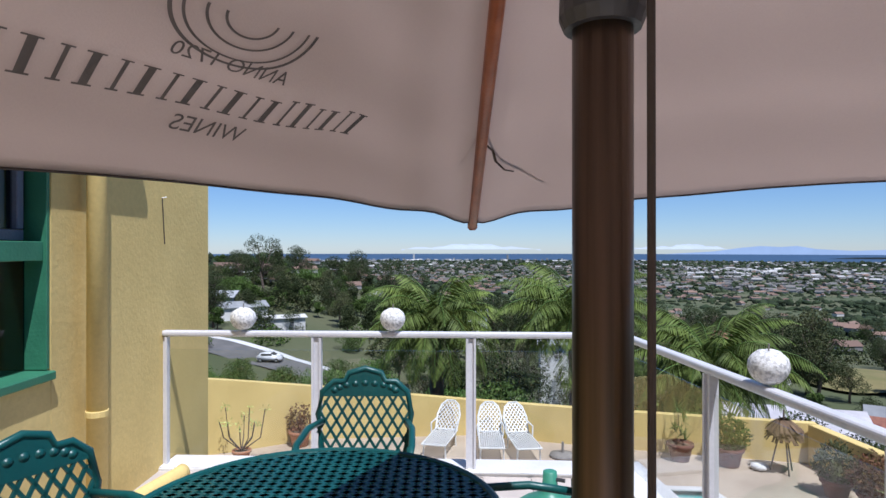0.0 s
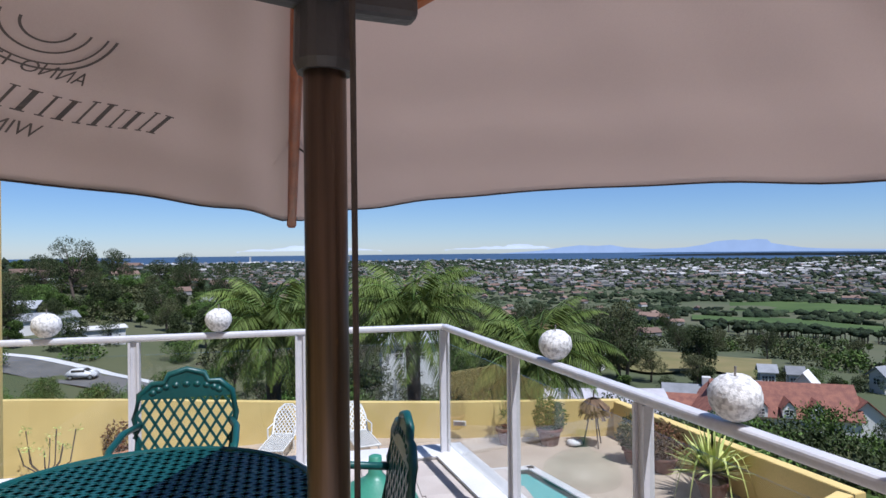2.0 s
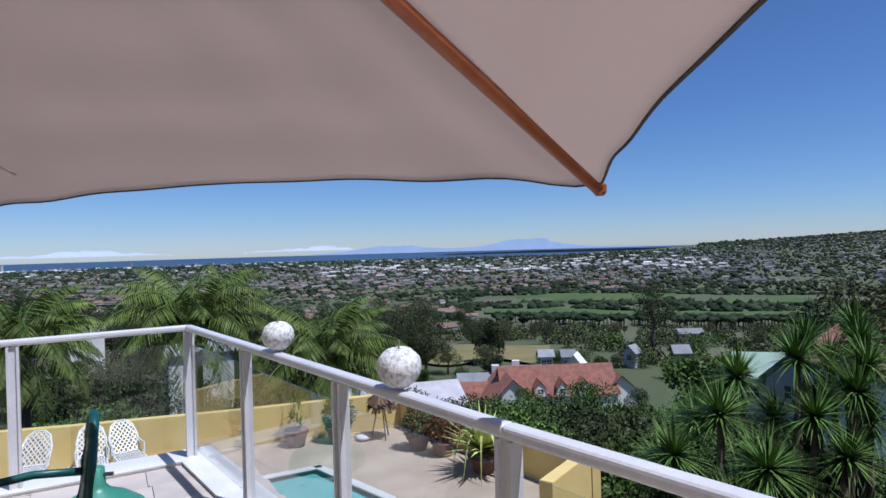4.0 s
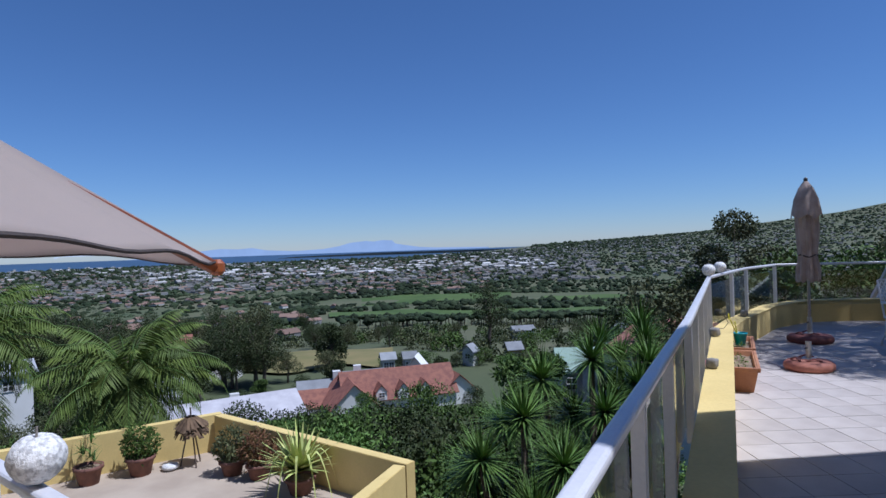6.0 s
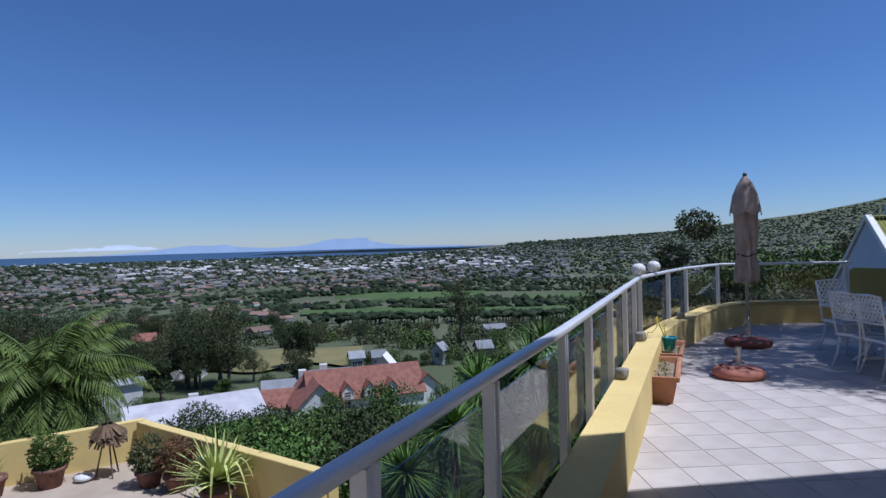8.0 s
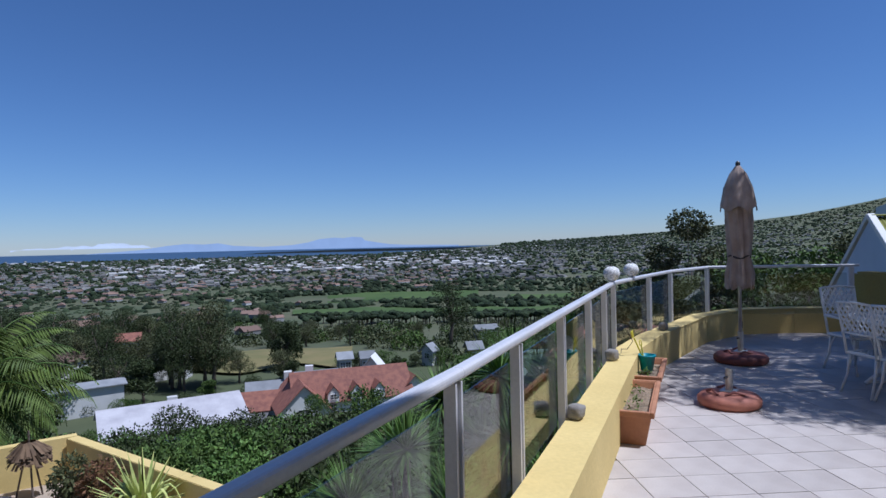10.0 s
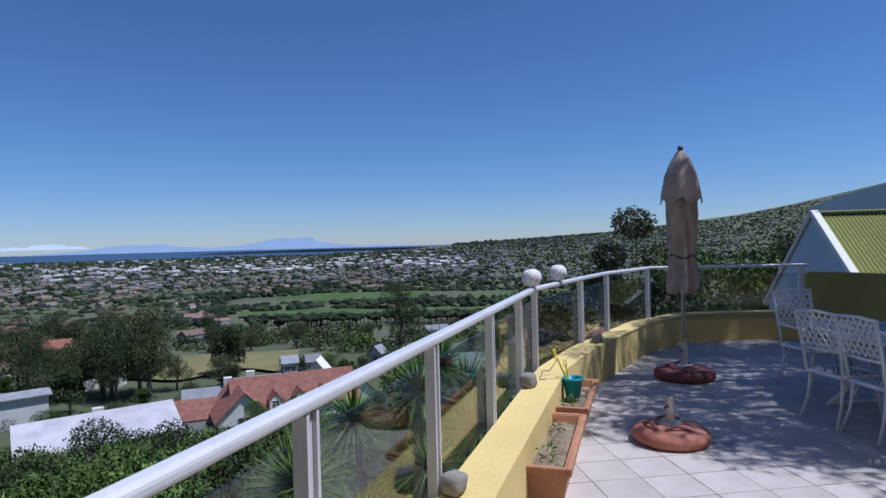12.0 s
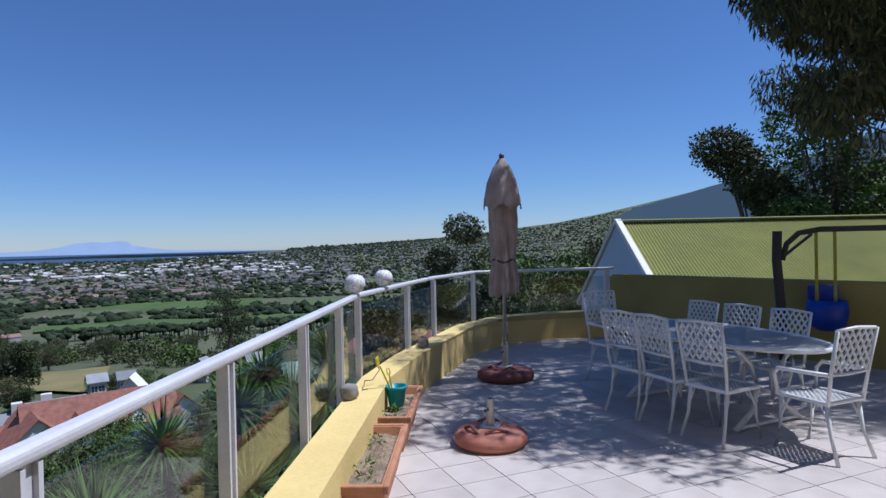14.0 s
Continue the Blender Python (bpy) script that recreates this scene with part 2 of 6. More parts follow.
def tube(bm, pts, radii, sides=8, cap=True, flat=1.0):
    """A round bar through the points."""
    pts = [Vector(p) for p in pts]
    if not hasattr(radii, "__len__"):
        radii = [radii] * len(pts)
    rings = []
    up = Vector((0, 0, 1))
    for i, p in enumerate(pts):
        d = (pts[min(i + 1, len(pts) - 1)] - pts[max(i - 1, 0)])
        d = d.normalized() if d.length > 1e-9 else up
        a = d.cross(up) if abs(d.z) < 0.99 else d.cross(Vector((0, 1, 0)))
        a.normalize()
        b = a.cross(d).normalized()
        rings.append([bm.verts.new(p + radii[i] * (math.cos(k * math.tau / sides) * a + flat * math.sin(k * math.tau / sides) * b)) for k in range(sides)])
    for r0, r1 in zip(rings, rings[1:]):
        for k in range(sides):
            bm.faces.new((r0[k], r0[(k + 1) % sides], r1[(k + 1) % sides], r1[k]))
    if cap:
        bm.faces.new(rings[0][::-1])
        bm.faces.new(rings[-1])
    return bm


def lathe(bm, profile, sides=20, m=None):
    """Turns (radius, height) pairs round z."""
    m = m if m is not None else Matrix()
    rings = [[bm.verts.new(m @ Vector((r * math.cos(k * math.tau / sides), r * math.sin(k * math.tau / sides), z))) for k in range(sides)] for r, z in profile]
    for r0, r1 in zip(rings, rings[1:]):
        for k in range(sides):
            bm.faces.new((r0[k], r0[(k + 1) % sides], r1[(k + 1) % sides], r1[k]))
    bm.faces.new(rings[0][::-1])
    bm.faces.new(rings[-1])
    return bm


def prism(bm, outline, z0, z1, bevel=0.0):
    """An upright slab over an outline of (x, y), anticlockwise."""
    lo = [bm.verts.new((x, y, z0)) for x, y in outline]
    hi = [bm.verts.new((x, y, z1)) for x, y in outline]
    n = len(outline)
    bm.faces.new(lo[::-1])
    top = bm.faces.new(hi)
    for i in range(n):
        bm.faces.new((lo[i], lo[(i + 1) % n], hi[(i + 1) % n], hi[i]))
    if bevel:
        bmesh.ops.bevel(bm, geom=list(top.edges), offset=bevel, segments=2, affect="EDGES")
    return bm


def strip(path, width, side=1):
    """The outline of a wall that follows path (its inner face) and lies to its left (side 1) or right (-1)."""
    ps = [Vector(p) for p in path]
    outer = []
    for i, p in enumerate(ps):
        d0 = (p - ps[i - 1]).normalized() if i else (ps[1] - p).normalized()
        d1 = (ps[i + 1] - p).normalized() if i < len(ps) - 1 else d0
        n = Vector((-(d0 + d1).y, (d0 + d1).x)).normalized() * side
        outer.append(p + n * width / max(0.5, n.dot(Vector((-d0.y, d0.x)) * side)))
    out = [tuple(p) for p in ps] + [tuple(p) for p in outer[::-1]]
    return out if side < 0 else out[::-1]


def from_data(name, verts, faces, material, smooth=False):
    me = bpy.data.meshes.new(name)
    me.from_pydata([tuple(v) for v in verts], [], [tuple(f) for f in faces])
    me.materials.append(M[material])
    if smooth:
        me.polygons.foreach_set("use_smooth", [True] * len(me.polygons))
    return new(name, me)

# ---- the plan ----
DECK = -3.2
DECK_TOP = -2.3
SEA_Z, SHORE = -32.0, 1830.0
SKYLINE = [(0, -1.0), (45, -0.9), (52, -0.7), (57, -0.25), (71, 0.5), (81, 1.6), (85, 2.3), (93, 4.0), (97, 5.0), (106, 7.8), (120, 10), (150, 9), (200, 5), (260, 1), (300, 0.2), (325, -0.2), (340, -0.8), (360, -1.0)]
SLOPE = [(0, -5.2), (22, -6.5), (50, -13.5), (75, -17.6), (110, -17.6), (200, -26), (330, -32), (6000, -32)]


SIDE_RISE = [(0, 0), (70, 0), (100, 1.6), (130, 6.5), (200, 19.5), (320, 27), (700, 0), (6000, 0)]


def lerp(table, x):
    for (a, va), (b, vb) in zip(table, table[1:]):
        if x <= b:
            return va + (vb - va) * (x - a) / (b - a)
    return table[-1][1]


def ground_z(x, y):
    r = math.hypot(x, y)
    bearing = math.degrees(math.atan2(x, y)) % 360
    z = lerp(SLOPE, r)
    # the hillside behind the house and to the north-west climbs
    if r > 500:
        top = lerp(SKYLINE, bearing)
        k = min(1.0, (r - 500) / 1900) ** 1.5
        z += max(0.0, r * math.tan(radians(top)) + 32 + 1.6) * k if 45 < bearing < 335 else 0
    signed = (bearing + 180) % 360 - 180
    side = min(1.0, max(0.0, (6 - signed) / 20)) * min(1.0, max(0.0, (signed + 140) / 40))
    z += side * lerp(SIDE_RISE, r)
    back = max(0.0, -math.cos(radians(bearing - 40)))
    z += back * min(r, 500) * 0.28
    if r > 60:
        z += noise.noise(Vector((x / 90, y / 90, 0))) * min(2.5, r / 120) * (1 if r < 1500 else 0.3)
    return z


# ---- ground ----
def build_ground():
    rings = [0, 6, 12, 18, 24, 30, 38, 48, 60, 75, 92, 112, 135, 160, 190, 225, 265, 310, 360, 420, 490, 570, 660, 760, 880, 1010, 1160, 1330, 1520, 1700, 1830, 2000, 2200, 2400]
    n = 240
    vs, fs = [], []
    for r in rings:
        for k in range(n):
            a = k * math.tau / n
            x, y = r * math.sin(a), r * math.cos(a)
            z = ground_z(x, y)
            if r > SHORE:
                z = z if z > SEA_Z + 1.5 else SEA_Z - 3
            else:
                z = max(z, SEA_Z + 0.4)
            vs.append((x, y, z))
    for i in range(len(rings) - 1):
        for k in range(n):
            a, b = i * n + k, i * n + (k + 1) % n
            fs.append((a, a + n, b + n, b))
    ob = from_data("ground", vs, fs, "ground", True)
    return tagged(ob, kind="structure")


def ground_material():
    m = mat("valley_ground", (0.07, 0.09, 0.035), (0.12, 0.12, 0.06), 0.02, 0.95, fine=0.6, bump=0.3)
    M["ground"] = m


ground_material()
ground = build_ground()
bm = B()
bmesh.ops.create_circle(bm, cap_ends=True, segments=96, radius=4900, matrix=Matrix.Translation((0, 0, SEA_Z)))
tagged(obj("water", bm, "sea"), kind="structure")
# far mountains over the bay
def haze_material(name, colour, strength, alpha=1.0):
    """Distant haze put into the surface: hills and clouds give off a pale glow."""
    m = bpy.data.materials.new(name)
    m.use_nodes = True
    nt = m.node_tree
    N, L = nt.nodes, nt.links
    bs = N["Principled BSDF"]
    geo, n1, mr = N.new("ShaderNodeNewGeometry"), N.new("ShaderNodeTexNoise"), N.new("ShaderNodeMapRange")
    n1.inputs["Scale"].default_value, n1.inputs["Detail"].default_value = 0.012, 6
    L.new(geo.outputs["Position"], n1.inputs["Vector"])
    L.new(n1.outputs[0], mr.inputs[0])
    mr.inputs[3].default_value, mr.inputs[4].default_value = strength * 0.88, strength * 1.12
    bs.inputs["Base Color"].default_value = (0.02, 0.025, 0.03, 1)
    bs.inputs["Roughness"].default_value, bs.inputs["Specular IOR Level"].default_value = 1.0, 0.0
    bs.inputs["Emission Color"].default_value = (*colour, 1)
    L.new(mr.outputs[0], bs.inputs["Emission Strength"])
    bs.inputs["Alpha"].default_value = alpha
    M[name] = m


# haze colour comes from emission here, no air stands before the ridges
haze_material("hazed_mountain", (0.29, 0.375, 0.52), 1.0)
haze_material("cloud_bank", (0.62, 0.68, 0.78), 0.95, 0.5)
haze_material("hazed_near_mountain", (0.060, 0.088, 0.115), 0.9)


def ridge(bearings_heights, r, material, base=-40):
    vs, fs = [], []
    for i, (b, e) in enumerate(bearings_heights):
        x, y = r * math.sin(radians(b)), r * math.cos(radians(b))
        top = 1.6 + r * math.tan(radians(e))
        vs += [(x, y, base), (x, y, top), (x * 1.01, y * 1.01, base)]
        if i:
            a = 3 * (i - 1)
            fs += [(a, a + 1, a + 4, a + 3), (a + 1, a + 2, a + 5, a + 4)]
    return tagged(from_data("backdrop", vs, fs, material), kind="structure")


ridge([(20, -0.4), (24, -0.15), (26, 0.15), (27.5, 0.3), (29, 0.22), (30.2, 0.3), (31.5, 0.05), (34, -0.1), (36.5, 0.0), (38, 0.22), (39, 0.5), (40.4, 0.62), (41.2, 0.55), (42, 0.66), (42.9, 0.6), (43.2, 0.3), (44, 0.15), (45.5, -0.1), (47, -0.2), (52, -0.3)], 4700, "hazed_mountain")
def cloud(b0, b1, low, high, seed):
    pts = []
    for k in range(41):
        q = k / 40
        n = noise.noise(Vector((q * 6, seed, 0))) + 0.5 * noise.noise(Vector((q * 17, seed, 3)))
        pts.append((b0 + (b1 - b0) * q, low + (high - low) * max(0.0, math.sin(math.pi * q) ** 0.6 * (0.75 + 0.4 * n))))
    ridge(pts, 4850, "cloud_bank", 5)


for c_ in ((-4, 9, -0.1, 0.55, 1), (-1, 6, -0.1, 0.75, 2), (15, 26, -0.1, 0.42, 3), (19, 25, -0.1, 0.62, 4)):
    cloud(*c_)
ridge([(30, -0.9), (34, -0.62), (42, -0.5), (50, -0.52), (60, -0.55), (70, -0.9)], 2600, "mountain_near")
ridge([(86, 1.9), (88, 2.75), (91, 3.5), (94, 4.3), (96.5, 4.9), (98.5, 5.4), (101, 6.0), (106, 7.8), (112, 9.4), (120, 10), (135, 9), (160, 7)], 1500, "hazed_near_mountain")

M["pool_tile"] = mat("pool_tile", (0.25, 0.45, 0.45), (0.2, 0.38, 0.4), 4, 0.4)

# ---- terraces ----
RAIL_A = [(-1.24, 6.10), (2.13, 5.96), (2.39, 2.48), (2.50, 1.38)]
RAIL_B = [(2.50, 1.38), (6.14, 2.42), (10.84, 3.86), (12.25, 4.0), (13.35, 4.08), (14.7, 3.95), (15.9, 2.0)]
WALL_IN = [(2.88, 1.11), (5.48, 1.92), (10.88, 3.57), (11.9, 3.72), (14.2, 3.82), (15.3, 3.55), (15.9, 2.9), (16.3, 2.1)]
FLOOR = [(-1.3, -8), (16.3, -8), (16.3, 2.1), (15.9, 2.9), (15.3, 3.55), (14.2, 3.82), (11.9, 3.72), (10.9, 3.52), (5.5, 1.86), (2.9, 1.05), (2.62, 1.3), (2.52, 2.5), (2.25, 6.15), (-1.3, 6.3)]
tagged(obj("floor", prism(B(), FLOOR, -0.3, -0.012), "grout"), kind="structure")
tagged(obj("wall_terrace", prism(B(), [(x, y) for x, y in FLOOR], DECK - 6, -0.304), "yellow"), kind="structure")
tagged(obj("parapet_wall", prism(B(), strip(WALL_IN, 0.262, 1), -0.3, 0.42, 0.015), "yellow"), kind="structure")
tagged(obj("parapet_plinth", prism(B(), strip([(-1.25, 6.02), (2.05, 5.88), (2.31, 2.48), (2.42, 1.3)], 0.28, 1), -0.3, 0.03, 0.01), "plinth"), kind="structure")
tagged(obj("wall_east", prism(B(), strip([(16.35, 2.1), (14.4, -1.2), (12.9, -3.7)], 0.3, 1), -0.3, 1.02, 0.03), "olive"), kind="structure")
# house wing with the window
tagged(obj("wall_house_north", bx(-1.6, -1.24, 4.81, 6.95, DECK - 6, 5.2), "yellow"), kind="structure")
tagged(obj("wall_house_upper", bx(-1.6, -1.24, -6, 4.806, 2.35, 5.2), "yellow"), kind="structure")
tagged(obj("wall_house_lower", bx(-1.6, -1.24, -6, 4.806, -0.3, 0.93), "yellow"), kind="structure")
tagged(obj("wall_house_back", bx(-1.6, -1.24, -6, 2.8, 0.934, 2.346), "yellow"), kind="structure")
# unseen block, outlined so that its shadow falls across terrace and rail
tagged(obj("wall_house_unseen", prism(B(), [(4.25, -6.0), (10.2, -6.0), (10.2, -2.14), (7.88, -0.03), (7.33, 0.45), (4.25, 0.39)], -0.3, 5.6), "yellow"), kind="structure")

# ---- lower deck ----
DK = [(-8.2, 14.6), (-8.2, 4), (0, 4), (2.6, 4.0), (2.9, 1.2), (7.6, 2.6), (8.2, 8.3), (9.6, 8.95), (9.05, 15.3), (4.8, 16.5), (1.6, 17.4), (-2.6, 17.1), (-4.4, 16.0)]
POOL = [(3.3, 13.2), (4.5, 14.0), (6.2, 13.85), (6.7, 11.3), (6.4, 7.6), (3.3, 7.6)]


def flat_with_hole(outer, hole, z):
    bm = B()
    for loop in (outer, hole):
        vs = [bm.verts.new((x, y, z)) for x, y in loop]
        for a, b in zip(vs, vs[1:] + vs[:1]):
            bm.edges.new((a, b))
    bmesh.ops.triangle_fill(bm, edges=bm.edges[:], use_beauty=True, use_dissolve=False)
    for f in bm.faces:
        if f.normal.z < 0:
            f.normal_flip()
    return bm


tagged(obj("deck_floor", flat_with_hole(DK, POOL, DECK), "deck"), kind="structure")
tagged(obj("deck_base", prism(B(), DK, DECK - 6, DECK - 1.6), "deck"), kind="structure")
for a, b in zip(POOL, POOL[1:] + POOL[:1]):
    tagged(obj("pool_wall", prism(B(), strip([a, b], 0.02, -1), DECK - 1.6, DECK + 0.004), "pool_tile"), kind="structure")
    tagged(obj("pool_coping", prism(B(), strip([b, a], 0.2, 1), DECK + 0.004, DECK + 0.03, 0.008), "plinth"), kind="structure")
tagged(obj("pool_water", prism(B(), POOL[::-1], DECK - 0.2, DECK - 0.1), "water"), kind="structure")
FAR_WALL = [(-8.2, 14.5, -0.95), (-4.3, 15.95, -1.48), (-2.5, 17.0, -1.86), (1.6, 17.35, -2.3), (4.8, 16.35, -2.3), (9.22, 15.23, -2.3)]


def sloping_wall(pts, width, z0):
    """A wall along (x, y, top), its thickness to the left."""
    n = len(pts)
    tops = [p[2] for p in pts] + [p[2] for p in pts[::-1]]
    fw_ = strip([(x, y) for x, y, _ in pts], width, 1)[::-1]
    bm = B()
    lo = [bm.verts.new((x, y, z0)) for x, y in fw_]
    hi = [bm.verts.new((x, y, z)) for (x, y), z in zip(fw_, tops)]
    for i in range(n - 1):
        j = 2 * n - 1 - i
        bm.faces.new((hi[i], hi[i + 1], hi[j - 1], hi[j]))
        bm.faces.new((lo[i + 1], lo[i], lo[j], lo[j - 1]))
    for i in range(2 * n):
        j = (i + 1) % (2 * n)
        bm.faces.new((lo[i], lo[j], hi[j], hi[i]))
    bmesh.ops.recalc_face_normals(bm, faces=bm.faces)
    return bm


tagged(obj("deck_wall_far", sloping_wall(FAR_WALL, 0.22, DECK - 5), "yellow"), kind="structure")
tagged(obj("deck_wall_side", prism(B(), strip([(9.0, 15.2), (9.55, 8.95)], 0.24, 1), DECK - 5, DECK_TOP, 0.01), "yellow"), kind="structure")
tagged(obj("deck_wall_end", prism(B(), strip([(9.5, 8.93), (8.0, 8.35)], 0.24, -1), DECK - 5, DECK_TOP, 0.01), "yellow"), kind="structure")

# ---- balustrades ----
def rail_line(pts, z, posts, z_foot, name, tint, out=0.0):
    rt = thing(name, (*pts[0], 0), "white metal balustrade with clear glass panels round the terrace", "balustrade")
    o = Vector(pts[0])
    ps = [Vector(p) - o for p in pts]
    for a, b in zip(ps, ps[1:]):
        d = b - a
        ang = math.atan2(d.y, d.x)
        m = Matrix.Translation(((a.x + b.x) / 2, (a.y + b.y) / 2, z - 0.022)) @ Matrix.Rotation(ang, 4, "Z")
        part("top_rail", box(B(), (d.length + 0.012, 0.062, 0.044), m, 0.016, 3), "white_rail", rt, smooth=False)
    pv = []
    for q in posts:
        q = Vector(q) - o
        seg = min(zip(ps, ps[1:]), key=lambda s: abs((q - s[0]).length + (q - s[1]).length - (s[1] - s[0]).length))
        d = (seg[1] - seg[0]).normalized()
        q = seg[0] + d * (q - seg[0]).dot(d)
        ang = math.atan2(d.y, d.x)
        h = z - 0.048 - z_foot
        hp = [(-0.036, -0.025), (-0.02, -0.025), (-0.02, -0.01), (0.02, -0.01), (0.02, -0.025), (0.036, -0.025), (0.036, 0.025), (0.02, 0.025), (0.02, 0.01), (-0.02, 0.01), (-0.02, 0.025), (-0.036, 0.025)]
        bm = prism(B(), hp, z_foot, z_foot + h)
        bm.transform(Matrix.Translation((q.x, q.y, 0)) @ Matrix.Rotation(ang, 4, "Z"))
        part("post", bm, "white_rail", rt)
        pv.append((q, ang))
    for (a, _), (b, _) in zip(pv, pv[1:]):
        d = b - a
        if d.length < 0.3:
            continue
        m = Matrix.Translation(((a.x + b.x) / 2, (a.y + b.y) / 2, (z_foot + z - 0.14 + 0.08) / 2)) @ Matrix.Rotation(math.atan2(d.y, d.x), 4, "Z") @ Matrix.Translation((0, out, 0))
        g = part("pane", box(B(), (d.length - 0.09, 0.008, z - 0.14 - z_foot - 0.08), m), tint, rt)
        g.visible_shadow = False
    return rt


rail_line(RAIL_A, 1.02, [(-1.24, 6.10), (-0.09, 6.05), (1.04, 6.0), (2.13, 5.96), (2.19, 4.73), (2.27, 3.54), (2.39, 2.48), (2.50, 1.38)], 0.03, "balustrade", "glass")
rail_line(RAIL_B, 1.17, [(2.9, 1.5), (3.95, 1.79), (4.88, 2.05), (6.1, 2.4), (6.95, 2.66), (8.04, 3.0), (9.15, 3.34), (10.1, 3.63), (10.84, 3.86), (12.3, 4.0), (13.35, 4.08), (14.7, 3.95), (15.85, 2.1)], 0.30, "balustrade", "grey_glass", 0.035)


BALLS = [(2.273, 4.267), (2.353, 3.077)]


def stone_ball(x, y, z, r):
    t = thing("stone_apple", (x, y, z), "rough white granite apple-shaped ball on the balustrade rail", "ornament", "granite balls on the rails")
    prof = []
    for k in range(13):
        a = -math.pi / 2 + k * math.pi / 12
        prof.append((max(0.004, r * math.cos(a) * (1 + 0.08 * math.sin(a))), r * 0.93 + r * 0.93 * math.sin(a)))
    prof[-1] = (0.006, prof[-1][1] - r * 0.14)
    bm = lathe(B(), prof, 28)
    for v in bm.verts:
        v.co += v.co.normalized() * noise.noise(v.co * 30) * 0.006
    part("ball", bm, "stone", t, smooth=True)
    part("stalk", tube(B(), [(0, 0, r * 1.6), (0.002, 0, r * 2.15)], 0.004, 6), "stone_dark", t)
    return t


for x, y, z, r in ((-0.64, 6.08, 1.022, 0.092), (0.47, 6.03, 1.022, 0.092), (BALLS[0][0], BALLS[0][1], 1.022, 0.085), (BALLS[1][0], BALLS[1][1], 1.022, 0.085), (10.74, 3.83, 1.172, 0.092), (11.55, 3.935, 1.172, 0.092)):
    stone_ball(x, y, z, r)


# ---- umbrella over the table ----
POLE = Vector((0.97, 2.07, 0))
TIPS = [Vector((0.96, 4.04, 1.73)), Vector((-0.55, 1.54, 1.68)), Vector((0.98, 0.12, 1.73)), Vector((2.55, 2.24, 1.718))]
APEX = 2.60


PRINT_A, PRINT_B, PRINT_W, PRINT_Y, PRINT_C = (Vector(p) for p in ((-0.3706, 1.0099, 1.877), (-0.7507, 0.39, 1.8603), (-0.5667, 0.7804, 1.8288), (-0.4475, 0.7044, 1.9524), (-0.4514, 0.539, 2.0219)))


def canopy_point(a, b, top, s, w):
    """A point of the cloth between two ribs: s from the top to the edge, w across; sagging, with folds by the ribs."""
    p = top.lerp(a, s).lerp(top.lerp(b, s), w)
    mid = 4 * w * (1 - w)
    p.z -= 0.035 * mid * s * (1 - s) * 4
    p.z += 0.05 * mid * s ** 3
    p += (Vector((0, 0, p.z)) - p) * 0.065 * mid * s * s
    fold = min(w, 1 - w)
    near_tip = max(0.0, s - 0.25)
    p.z += 0.050 * math.sin(fold * 34 + 4 * s) * math.exp(-fold * 6) * near_tip * min(1, fold * 30) * (1 - 0.6 * s ** 6)
    p.z += 0.020 * noise.noise(Vector((p.x * 1.6, p.y * 3.4, 4.0))) * (1 if fold > 0.02 else fold * 50) * (1 - s ** 4)
    p.z += 0.010 * math.sin((w * 5 + s * 9)) * mid * s * (1 - s) * 2
    p.z += 0.016 * math.sin(s * 30 + 5 * w) * mid * max(0.0, s - 0.45) * (1 - s) * 6
    p.z += 0.010 * math.sin((w - 0.5) * 22 / (0.25 + s)) * s * s * (1 - s) * mid * 3
    return p


